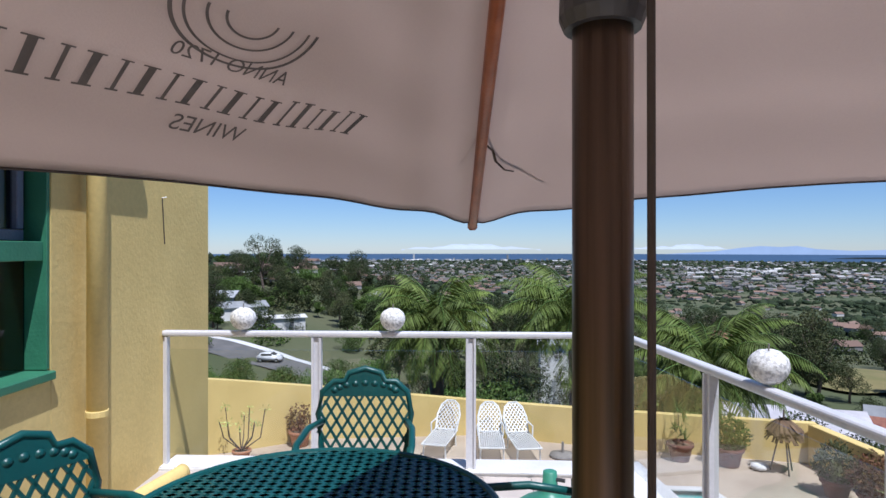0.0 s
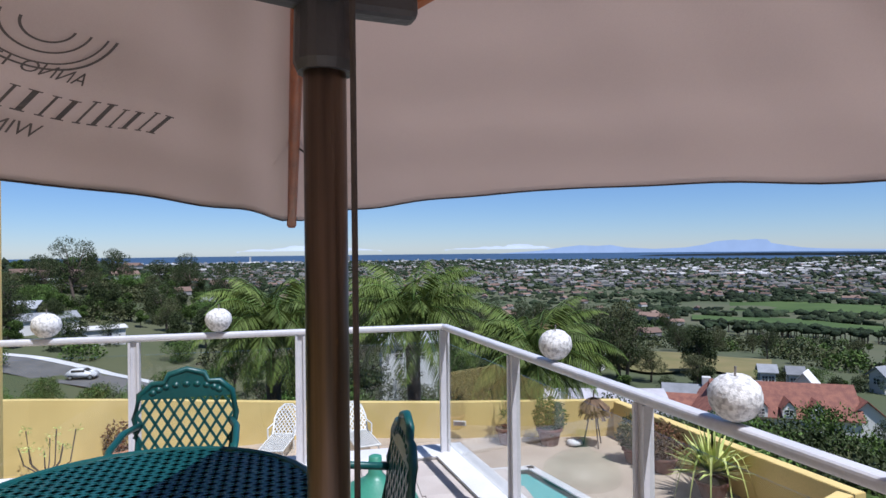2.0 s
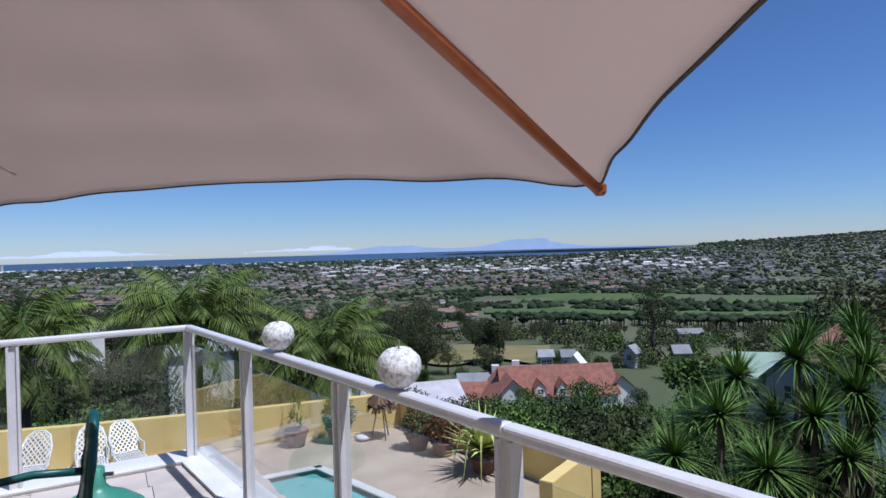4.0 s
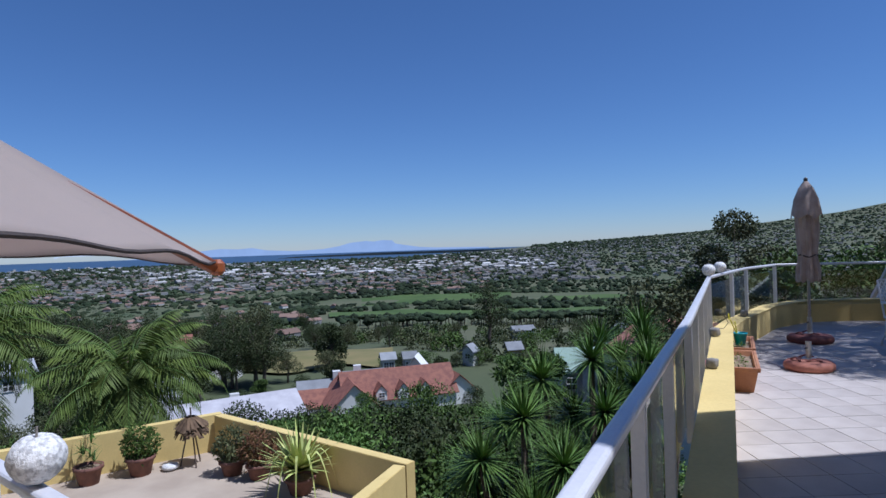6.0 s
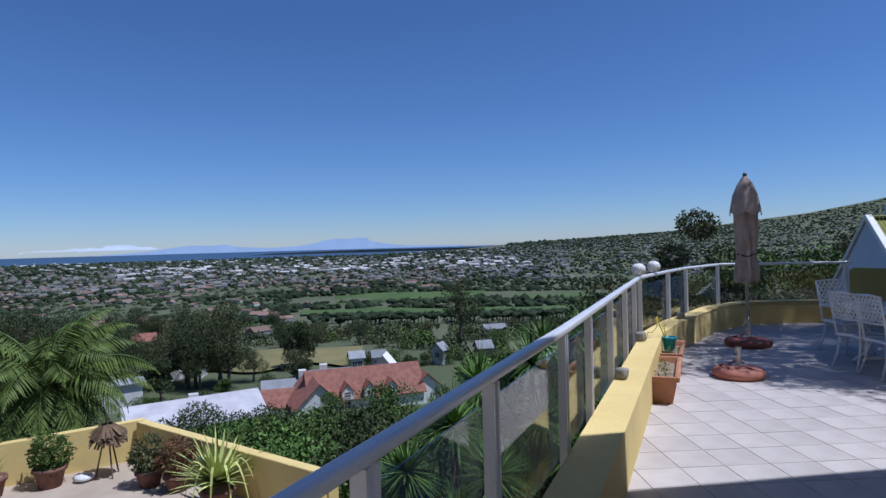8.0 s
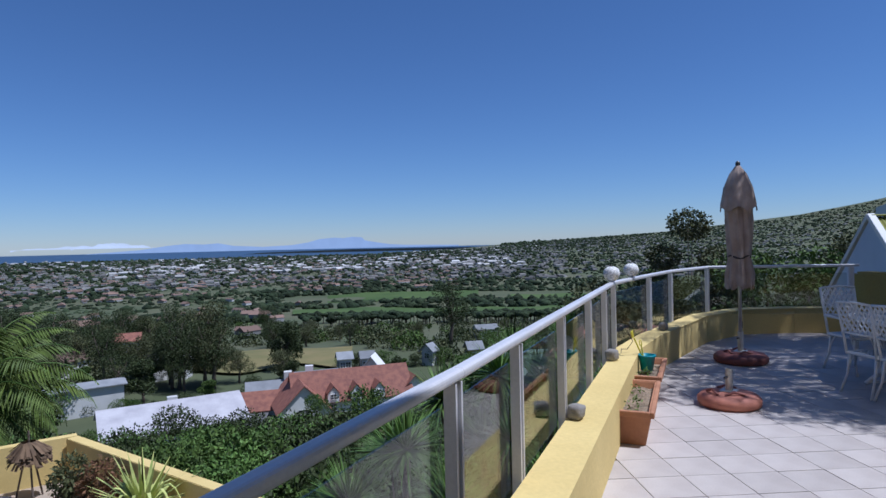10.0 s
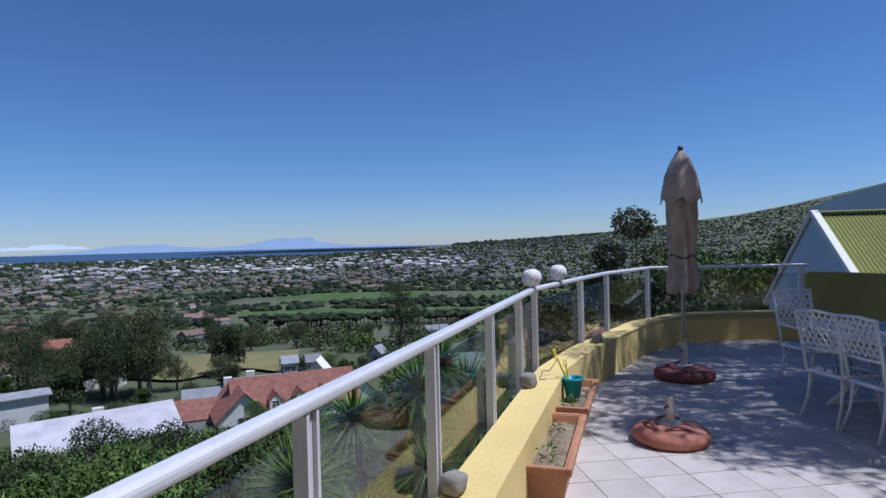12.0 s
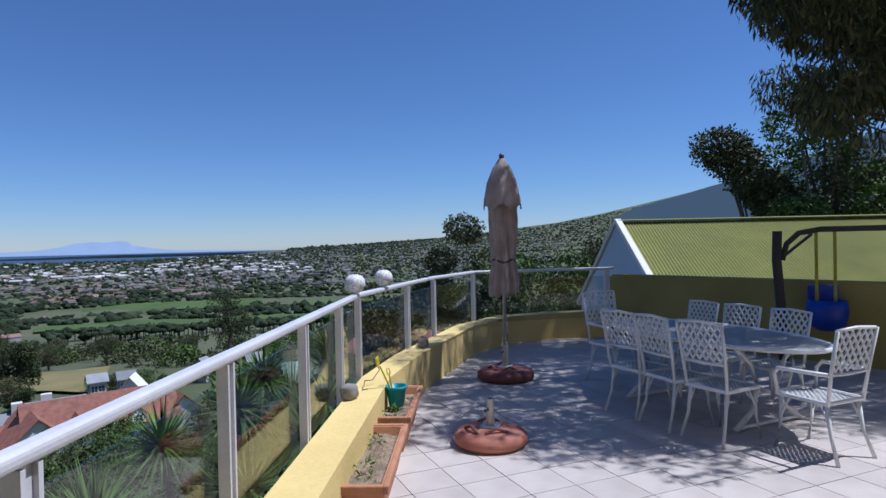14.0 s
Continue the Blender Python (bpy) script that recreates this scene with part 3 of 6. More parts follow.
def market_umbrella():
    t = thing("market_umbrella", POLE, "open beige canvas umbrella with wooden ribs and bronze pole", "umbrella")
    part("pole", lathe(B(), [(0.0235, 0.05), (0.0235, APEX)], 24), "bronze", t, smooth=True)
    ribs = [p - POLE for p in TIPS]
    top = Vector((0, 0, APEX))
    N = 40
    bm = B()
    for i in range(4):
        a, b = ribs[i], ribs[(i + 1) % 4]
        grid = [[bm.verts.new(canopy_point(a, b, top, u / N, v / N)) for v in range(N + 1)] for u in range(N + 1)]
        for u in range(N):
            for v in range(N):
                bm.faces.new((grid[u][v], grid[u + 1][v], grid[u + 1][v + 1], grid[u][v + 1]))
    bmesh.ops.remove_doubles(bm, verts=bm.verts, dist=0.0005)
    r = bmesh.ops.solidify(bm, geom=bm.faces[:], thickness=0.0015)
    part("canopy", bm, "canvas", t, smooth=True)
    for a in ribs:
        part("rib", tube(B(), [top - Vector((0, 0, 0.05)), a + Vector((0, 0, -0.018))], [0.019, 0.018], 8), "wood", t, smooth=True)
        part("strut", tube(B(), [Vector((0, 0, 1.875)) + Vector((a.x, a.y, 0)).normalized() * 0.08, (top - Vector((0, 0, 0.06))).lerp(a, 0.38)], 0.016, 8), "wood", t)
        bm = lathe(B(), [(0.012, -0.02), (0.02, -0.01), (0.02, 0.01), (0.01, 0.02)], 10, Matrix.Translation(a + Vector((0, 0, -0.014))))
        part("rib_cap", bm, "wood", t)
    hub = lathe(B(), [(0.030, 1.79), (0.034, 1.80), (0.032, 1.87), (0.045, 1.89), (0.045, 1.96), (0.03, 1.98)], 20)
    for a in ribs:
        d = Vector((a.x, a.y, 0)).normalized()
        ang = math.atan2(d.y, d.x)
        box(hub, (0.09, 0.034, 0.055), Matrix.Translation(Vector((0, 0, 1.885)) + d * 0.06) @ Matrix.Rotation(ang, 4, "Z"), 0.008, 2)
    part("slider", hub, "black_plastic", t)
    for i in range(4):
        part("hem", tube(B(), [canopy_point(ribs[i], ribs[(i + 1) % 4], top, 1.0, k / 40) for k in range(41)], 0.004, 5, False), "cord", t)
    # printed panel, mirrored from below: plain bars for the name, small words
    u0 = Vector(ribs[0]) - top
    u1 = Vector(ribs[1]) - top
    nrm = u0.cross(u1)

    def on_panel(p):
        """The cloth under a point of the flat panel."""
        q = p - top
        k = Matrix((u0, u1, nrm)).transposed().inverted() @ q
        s_ = k[0] + k[1]
        c = canopy_point(ribs[0], ribs[1], top, s_, k[1] / s_)
        return c + nrm.normalized() * (-0.006 if nrm.z > 0 else 0.006)

    along = (PRINT_B - PRINT_A).normalized()
    upw = along.cross(nrm).normalized()
    upw = upw if upw.z > 0 else -upw
    k_ = (PRINT_B - PRINT_A).length / 8.1

    def quads(name, rects, o, tilt=0.0):
        bm = B()
        for x0, x1, z0, z1 in rects:
            n = max(1, int((x1 - x0) / 0.01))
            lo = [bm.verts.new(on_panel(o + along * (x0 + (x1 - x0) * i / n) + upw * z0)) for i in range(n + 1)]
            hi = [bm.verts.new(on_panel(o + along * (x0 + (x1 - x0) * i / n) + upw * z1)) for i in range(n + 1)]
            for i in range(n):
                bm.faces.new((lo[i], lo[i + 1], hi[i + 1], hi[i]))
        return part(name, bm, "print", t, "grey printed lettering bars")

    h_ = k_ * 0.85
    rects = []
    for i in range(9):
        x, H = i * k_, h_ * (1.15 if i in (0, 2) else 1.0)
        rects += [(x + k_ * 0.08, x + k_ * 0.24, 0, H), (x, x + k_ * 0.34, 0, H * 0.05), (x, x + k_ * 0.34, H * 0.95, H)]
        rects += [(x + k_ * 0.60, x + k_ * 0.68, 0, H), (x + k_ * 0.52, x + k_ * 0.76, 0, H * 0.05), (x + k_ * 0.52, x + k_ * 0.76, H * 0.95, H)]
    quads("print_name", rects, PRINT_A)

    def words(name, body, o, size):
        cu = bpy.data.curves.new(name, "FONT")
        cu.body, cu.size = body, size
        cu.resolution_u = 3
        tmp = bpy.data.objects.new(name, cu)
        me = bpy.data.meshes.new_from_object(tmp)
        for v in me.vertices:
            v.co = on_panel(o + along * v.co.x + upw * v.co.y)
        me.materials.append(M["print"])
        bpy.data.objects.remove(tmp)
        ob = new(name, me)
        ob.parent = t

    words("print_small", "WINES", PRINT_W, k_ * 0.62)
    words("print_year", "ANNO 1720", PRINT_Y, k_ * 0.53)
    bm = B()
    for rr, th in ((k_ * 1.7, 0.004), (k_ * 1.45, 0.003), (k_ * 1.0, 0.003), (k_ * 0.6, 0.003)):
        n = 40
        ring = []
        for i in range(n + 1):
            a_ = math.pi + math.pi * i / n
            c = PRINT_C + along * rr * math.cos(a_) + upw * rr * 0.62 * math.sin(a_)
            d_ = (along * math.cos(a_) + upw * 0.62 * math.sin(a_)) * th
            ring.append((bm.verts.new(on_panel(c - d_)), bm.verts.new(on_panel(c + d_))))
        for (a0, b0), (a1, b1) in zip(ring, ring[1:]):
            bm.faces.new((a0, a1, b1, b0))
    part("print_crest", bm, "print", t)
    # loose ties by the front rib
    for pts in ([(0.03, 1.35, 2.08), (0.06, 1.38, 2.06), (0.10, 1.42, 2.0), (0.16, 1.46, 1.94), (0.19, 1.48, 1.88), (0.20, 1.48, 1.85)], [(0.0, 1.36, 2.05), (-0.05, 1.38, 2.03), (-0.03, 1.40, 1.97), (0.03, 1.44, 1.93), (0.04, 1.46, 1.90), (0.07, 1.48, 1.875), (0.10, 1.48, 1.87)]):
        part("tie", tube(B(), pts, 0.006, 6, True, 0.4), "cord", t)
    part("cord", tube(B(), [(0.027, -0.032, 1.9), (0.0275, -0.0325, 1.4), (0.026, -0.031, 0.7)], 0.0033, 8), "cord", t)
    return t


market_umbrella()

# ---- plants ----
def leaf_cloud(name, centres, count, size, material, parent=None, hang=0.0, slim=0.35, seed=1, droop=0.0, normal_out=0.5, kind=""):
    """Many small pointed leaves over blobs (x, y, z, rx, ry, rz)."""
    g = np.random.default_rng(seed)
    c = np.array(centres, float)
    wts = (c[:, 3] * c[:, 4] * c[:, 5]) ** 0.67
    pick = g.choice(len(c), count, p=wts / wts.sum())
    d = g.normal(size=(count, 3))
    d /= np.linalg.norm(d, axis=1)[:, None]
    rad = 0.62 + 0.42 * g.random(count) ** 0.6
    rad *= 1 + 0.18 * np.sin(d[:, 0] * 7 + c[pick, 0]) * np.cos(d[:, 1] * 6 + c[pick, 1])
    p = c[pick, :3] + d * c[pick, 3:] * rad[:, None]
    a = g.normal(size=(count, 3))
    a = a * (1 - hang) + np.array([0, 0, -1]) * hang * 1.6 + d * normal_out * (1 - hang)
    a /= np.linalg.norm(a, axis=1)[:, None]
    s = g.normal(size=(count, 3))
    b = np.cross(a, s)
    b /= np.linalg.norm(b, axis=1)[:, None] + 1e-9
    L = size * (0.6 + 0.8 * g.random(count))[:, None]
    w = L * slim
    v = np.stack([p, p + a * L * 0.5 + b * w * 0.5, p + a * L, p + a * L * 0.5 - b * w * 0.5], 1).reshape(-1, 3)
    me = bpy.data.meshes.new(name)
    me.vertices.add(len(v))
    me.vertices.foreach_set("co", v.ravel())
    me.loops.add(count * 4)
    me.loops.foreach_set("vertex_index", np.arange(count * 4, dtype=np.int32))
    me.polygons.add(count)
    me.polygons.foreach_set("loop_start", np.arange(0, count * 4, 4, dtype=np.int32))
    me.polygons.foreach_set("loop_total", np.full(count, 4, dtype=np.int32))
    me.update(calc_edges=True)
    me.materials.append(M[material])
    ob = new(name, me)
    if parent:
        ob.parent = parent
    if kind:
        tagged(ob, kind=kind)
    return ob


def tree(at, height, crown, leaves, size, material, label, category="tree", hang=0.0, slim=0.35, seed=1, trunk_r=None, lean=(0, 0), group=""):
    """A tapered trunk, limbs to each clump, and a crown of leaves. crown: clumps (dx, dy, z, rx, ry, rz) above the base."""
    t = thing("tree", at, label, category, group)
    tr = trunk_r or height * 0.025
    top = Vector((lean[0], lean[1], height * 0.62))
    bm = tube(B(), [(0, 0, -1.0), (lean[0] * 0.2, lean[1] * 0.1, height * 0.2), top * 0.7 + Vector((0.05 * height, 0, 0)), top], [tr * 1.25, tr, tr * 0.75, tr * 0.5], 8)
    part("trunk", bm, "bark", t, smooth=True)
    bm = B()
    for i, c in enumerate(crown):
        p = Vector(c[:3])
        s = top * (0.55 + 0.4 * ((i * 37) % 10) / 10)
        tube(bm, [s, s.lerp(p, 0.5) + Vector((0, 0, -0.04 * height)), p], [tr * 0.4, tr * 0.25, tr * 0.12], 5)
    part("limb", bm, "bark", t, smooth=True)
    leaf_cloud("crown", crown, leaves, size, material, t, hang, slim, seed)
    return t


def clumps(n, r, z0, z1, size, seed, flat=0.75):
    g = random.Random(seed)
    out = []
    for k in range(n):
        a, q = g.random() * math.tau, g.random() ** 0.5
        z = z0 + (z1 - z0) * g.random()
        f = 1 - 0.55 * abs((z - (z0 * 0.6 + z1 * 0.4)) / (z1 - z0 + 1e-6))
        s = size * (0.7 + 0.6 * g.random())
        out.append((r * q * f * math.cos(a), r * q * f * math.sin(a), z, s, s, s * flat))
    return out


def palm(at, height, spread, seed, label):
    t = thing("palm_tree", at, label, "palm")
    g = random.Random(seed)
    part("trunk", tube(B(), [(0, 0, -2), (0.05, 0, height * 0.5), (0, 0.05, height)], [0.24, 0.2, 0.22], 12), "bark", t, smooth=True)
    vs, fs, stem = [], [], B()
    for k in range(46):
        a = k * 2.399 + g.random() * 0.3
        up = 1.25 - 1.75 * (k / 46) + 0.15 * g.random()
        d = Vector((math.cos(a), math.sin(a), 0))
        L = spread * (0.85 + 0.3 * g.random())
        p, ang, pts = Vector((0, 0, height)), up, []
        for i in range(12):
            pts.append(p.copy())
            p = p + (d * math.cos(ang) + Vector((0, 0, math.sin(ang)))) * L / 11
            ang -= 0.085 + 0.016 * i
        tube(stem, pts, [0.02 - 0.0014 * i for i in range(12)], 4, False)
        side = d.cross(Vector((0, 0, 1)))
        for i in range(2, 44):
            q = i / 44 * 11
            j = min(10, int(q))
            c = pts[j].lerp(pts[j + 1], q - j)
            tan = (pts[j + 1] - pts[j]).normalized()
            ll = 0.62 * math.sin(math.pi * min(0.97, 0.12 + i / 48)) * spread / 2.6
            for sgn in (-1, 1):
                o = (side * sgn * (0.75 + 0.2 * g.random()) + tan * 0.55 + Vector((0, 0, -0.35 - 0.35 * g.random()))).normalized()
                e = c + o * ll + Vector((0, 0, -0.25 * ll))
                w = tan * 0.026
                m = c.lerp(e, 0.5) + Vector((0, 0, 0.05 * ll))
                n = len(vs)
                vs += [c, m + w, e, m - w]
                fs.append((n, n + 1, n + 2, n + 3))
    part("frond_stem", stem, "leaf_light", t)
    cr = from_data("crown", vs, fs, "leaf_palm")
    cr.parent = t
    return t


def rosette(bm_v, bm_f, c, r, n, g, width=0.05, up=0.0, seg=3):
    """Sword leaves round a point, bent at their ends."""
    for k in range(n):
        a, el = g.random() * math.tau, math.asin(max(-0.6, min(1, g.random() * 1.5 - 0.5 + up)))
        d = Vector((math.cos(a) * math.cos(el), math.sin(a) * math.cos(el), math.sin(el)))
        s = d.cross(Vector((0.1, 0, 1))).normalized() * width * 0.5
        L = r * (0.75 + 0.35 * g.random())
        n0 = len(bm_v)
        for i in range(seg + 1):
            q = i / seg
            p = c + d * L * q + Vector((0, 0, -0.16 * L * q * q * (1.3 - el)))
            w = s * (1.0 if i == 1 else 0.75 if i == 0 else 1 - q * 0.96)
            bm_v += [p - w, p + w]
            if i:
                m = n0 + 2 * (i - 1)
                bm_f.append((m, m + 1, m + 3, m + 2))


def yucca_tree(at, heads, label, material="leaf_light", r=0.85, n=230):
    t = thing("yucca_tree", at, label, "yucca")
    g = random.Random(int(at[0] * 100))
    vs, fs = [], []
    for h in heads:
        h = Vector(h)
        part("stem", tube(B(), [(h.x * 0.3, h.y * 0.3, -2), (h.x * 0.7, h.y * 0.7, h.z * 0.5), h], [0.1, 0.08, 0.06], 7), "bark", t, smooth=True)
        rosette(vs, fs, h, r, n, g, 0.045, 0.1)
    c = from_data("crown", vs, fs, material)
    c.parent = t
    return t


# palms behind the deck wall
palm((0.6, 19.3, ground_z(0.6, 19.3)), -0.5 - ground_z(0.6, 19.3), 2.5, 3, "feathery green palm tree with drooping fronds behind the yellow wall")
palm((4.6, 19.0, ground_z(4.6, 19)), -0.3 - ground_z(4.6, 19), 2.7, 4, "tall green palm tree drooping over the yellow wall")
palm((7.9, 17.6, ground_z(7.9, 17.6)), -1.5 - ground_z(7.9, 17.6), 2.6, 5, "dense green palm tree beside the corner of the yellow wall")
# sword-leaved trees below the long parapet
yucca_tree((11.0, 7.3, -6), [(0, 0, 4.5), (-0.9, 0.3, 3.9), (0.6, 0.9, 4.1), (0.2, -0.7, 3.7), (0.9, -0.1, 3.5), (-0.4, 0.9, 3.4), (-0.6, -0.6, 3.1)], "spiky green yucca tree with several round heads below the parapet")
yucca_tree((13.4, 7.2, -6), [(0, 0, 5.2), (1.0, 0.3, 5.4), (-0.7, 0.8, 4.8), (0.6, -0.8, 4.6), (1.3, -0.7, 5.0), (-0.6, -0.6, 4.3), (0.1, 0.5, 3.9), (1.2, 0.1, 4.2), (-0.3, -1.0, 3.6), (0.5, 0.2, 3.3)], "tall spiky yucca tree with crowded dark green heads")
yucca_tree((15.6, 7.0, -6), [(0, 0, 5.3), (0.9, 0.5, 5.5), (-0.7, 0.3, 4.9), (0.3, -0.8, 4.7), (0.1, 0.3, 4.1), (1.0, -0.3, 4.4), (-0.6, -0.4, 3.8)], "spiky yucca tree with dark green heads beside the parapet")
yucca_tree((9.3, 5.2, -6), [(0, 0, 3.1), (0.9, 0.1, 3.4), (-0.8, 0.2, 2.6)], "low spiky yucca with pale green heads below the railing", "leaf_yucca", 0.6, 130)

g0 = random.Random(11)
# shrub belt on the slope, near to far
BUSH = []
bush_protos = []
for k, (m_, lbl) in enumerate((("leaf", "rounded mid-green garden shrub on the slope"), ("leaf_dark", "dense dark green shrub on the slope"), ("leaf_light", "bright green leafy shrub on the slope"), ("leaf_gum", "grey-green leafy shrub on the slope"))):
    b = tree((0, 0, -60), 2.2, clumps(9, 1.3, 0.5, 2.1, 0.75, 20 + k), 4200, 0.125, m_, lbl, "shrub", slim=0.5, seed=k, trunk_r=0.06)
    b.name = "shrub"
    bush_protos.append(b)


def scatter(protos, n, b0, b1, r0, r1, s0, s1, seed, sink=0.3, power=1.0):
    g = random.Random(seed)
    for k in range(n):
        b, r = radians(b0 + (b1 - b0) * g.random()), r0 + (r1 - r0) * g.random() ** power
        x, y = r * math.sin(b), r * math.cos(b)
        if -8.6 < x < 9.9 and 3 < y < 24 and y < 23.5 - 0.48 * (x + 8) + 1.2 and r < 26:
            continue
        if any((x - hx) ** 2 + (y - hy) ** 2 < hr * hr for hx, hy, hr in CLEAR):
            continue
        s = s0 + (s1 - s0) * g.random()
        c = copy_thing(protos[k % len(protos)], Matrix.Translation((x, y, ground_z(x, y) - sink)) @ Matrix.Rotation(g.random() * 6.3, 4, "Z") @ Matrix.Scale(s, 4))
        c.scale = (s, s, s * (0.8 + 0.4 * g.random()))


def polar(b, r):
    return r * math.sin(radians(b)), r * math.cos(radians(b))


CLEAR = [(*polar(41, 75), 9), (*polar(45, 78), 9), (*polar(36, 74), 8), (*polar(29.4, 58), 9), (*polar(-15, 98), 8), (*polar(-18, 98), 9), (*polar(-21, 98), 9), (*polar(-12, 98), 7), (*polar(-10, 112), 6), (*polar(-14.6, 126), 9), (*polar(35, 112), 20), (*polar(45, 55), 6), (*polar(11, 43), 7), (*polar(61, 47), 7), (29.5, 9.6, 6), (*polar(15, 38), 4), (*polar(33, 62), 6)]
scatter(bush_protos, 60, 30, 64, 14.5, 24, 0.7, 1.2, 1)
scatter([bush_protos[1]], 22, 50, 68, 12.2, 20, 0.8, 1.3, 12)
scatter(bush_protos, 90, 20, 66, 22, 44, 0.7, 1.2, 2)
scatter(bush_protos, 42, -25, 22, 23, 40, 0.8, 1.4, 3)
scatter(bush_protos, 60, -10, 75, 42, 95, 0.9, 1.5, 4)
for b in bush_protos:
    b.location = (*polar(52 + bush_protos.index(b) * 3, 19), ground_z(*polar(52 + bush_protos.index(b) * 3, 19)))

gs = random.Random(44)
tree_protos = []
for k, (m_, lbl, h, hang) in enumerate((("leaf_dark", "dark spreading tree with a rounded crown among houses", 7, 0.0), ("leaf_gum", "tall grey-green gum tree with an open crown", 11, 0.4), ("leaf", "broad mid-green garden tree", 6, 0.0), ("leaf_dark", "tall dark gum tree with bare lower trunks", 13, 0.3))):
    cr = clumps(14, h * 0.30, h * 0.42, h * 0.95, h * 0.15, 40 + k)
    tree_protos.append(tree((0, 0, -80), h, cr, 5200, 0.32, m_, lbl, "tree", hang=hang, slim=0.45, seed=60 + k))
scatter(tree_protos, 22, -6, 20, 36, 90, 0.4, 0.7, 6)
scatter([tree_protos[0], tree_protos[2]], 10, 2, 22, 28, 50, 0.6, 0.8, 16)
scatter(tree_protos, 40, -4, 27, 80, 190, 0.55, 0.95, 7)
scatter(tree_protos, 70, -28, -3, 92, 250, 0.55, 1.0, 17)
scatter(bush_protos, 50, -28, -3, 92, 200, 1.3, 2.6, 18)
scatter(tree_protos, 50, 2, 36, 128, 220, 0.5, 0.9, 31)
scatter(tree_protos, 40, 36, 70, 126, 190, 0.35, 0.55, 32)
scatter([tree_protos[3], tree_protos[1]], 16, 23, 38, 88, 98, 0.5, 0.72, 27)
scatter([tree_protos[2], tree_protos[0]], 60, -30, -4, 112, 230, 0.5, 0.8, 41)
scatter([bush_protos[2], bush_protos[0]], 50, -26, -5, 60, 86, 1.0, 1.8, 42)
scatter([tree_protos[0], tree_protos[3]], 14, 7, 21, 30, 56, 0.42, 0.62, 28)
scatter(tree_protos, 30, 56, 84, 45, 110, 0.4, 0.65, 8)
scatter([tree_protos[1], tree_protos[3]], 16, 14, 30, 95, 135, 0.7, 1.0, 9)
scatter([tree_protos[3], tree_protos[1]], 10, 31, 38, 104, 126, 0.5, 0.7, 19)
fill = []
while len(fill) < 420:
    b_, r_ = gs.uniform(-30, 70), gs.uniform(96, 262)
    if (27 < b_ < 43 and r_ < 128) or (b_ > 36 and r_ > 205) or any((polar(b_, r_)[0] - hx) ** 2 + (polar(b_, r_)[1] - hy) ** 2 < (hr + 2) ** 2 for hx, hy, hr in CLEAR):
        continue
    x_, y_ = polar(b_, r_)
    s_ = gs.uniform(1.0, 2.4)
    fill.append((x_, y_, ground_z(x_, y_) + s_ * 0.5, s_ * 1.4, s_ * 1.4, s_))
for k in range(3):
    tagged(leaf_cloud("bushes", fill[k::3], 42000, 0.55, ("leaf_dark", "leaf_gum", "leaf")[k], slim=0.6, seed=70 + k), "leafy undergrowth and small trees across the slopes", kind="stuff")
scatter(tree_protos, 18, 28, 62, 80, 98, 0.3, 0.55, 10)
for i, (b, r) in enumerate(((37.5, 98), (30.8, 108), (56, 40), (52, 120))):
    x, y = polar(b, r)
    tree_protos[i].location = (x, y, ground_z(x, y) - 0.2)

# lone gum that tops the ridge beyond the terrace
gx, gy = 39.3, 12.0
gz = ground_z(gx, gy)
tree((gx, gy, gz), 3.1 - gz, [(0, 0, 2.4 - gz, 1.1, 1.1, 0.75), (1.1, 0.1, 2.0 - gz, 0.7, 0.8, 0.5), (-0.3, 1.3, 0.5 - gz, 0.9, 0.9, 0.7), (0.4, -1.5, 0.2 - gz, 1.1, 1.2, 0.9), (0, -2.4, -0.7 - gz, 1, 1, 0.8), (0.2, 2.0, -1.4 - gz, 1.3, 1.6, 1.0), (0, 0, -2 - gz, 1.6, 2.4, 1.2)], 12000, 0.2, "leaf_gum", "tall slim gum tree with clumped crown standing above the rail", hang=0.2, slim=0.45, seed=5, trunk_r=0.13)
# trees behind the green roof
for k, (x, y, top, r) in enumerate(((38, -3.4, 7.0, 1.9), (38, -5.8, 9.2, 2.4), (40, -9.5, 7.2, 3.0), (37, -13.0, 5.6, 3.2))):
    h = top + 6
    cr = [(dx, dy, dz + 6, s * 1.1, s * 1.1, s * 0.75) for dx, dy, dz, s in [(random.Random(k * 50 + j).uniform(-r, r), random.Random(k * 70 + j).uniform(-r, r), random.Random(k * 90 + j).uniform(1.0, top - 0.7), random.Random(k * 99 + j).uniform(0.75, 1.25)) for j in range(19)]]
    tree((x, y, -6), h, cr, 15000, 0.2, ("leaf_gum", "leaf")[k % 2], "large gum tree with rounded leaf clumps behind the green roof", slim=0.5, seed=80 + k, trunk_r=0.25)
# trees beyond the east balustrade
for k, (b, r, top) in enumerate(((66, 26, -0.2), (76, 33, 0.6), (80, 30, 0.9), (84, 36, 1.5), (63, 30, -1.6), (71, 36, -0.3), (87, 40, 1.8), (90, 38, 1.0))):
    x, y = 6 + r * math.sin(radians(b)), 1.3 + r * math.cos(radians(b))
    z = ground_z(x, y)
    z = min(z, -7)
    h = top - z
    tree((x, y, z), h, clumps(12, 2.8, h * 0.4, h - 0.6, 1.1, 130 + k), 7000, 0.24, ("leaf_gum", "leaf_dark", "leaf")[k % 3], "leafy gum tree beyond the terrace parapet", slim=0.45, hang=0.15, seed=90 + k, trunk_r=0.15)
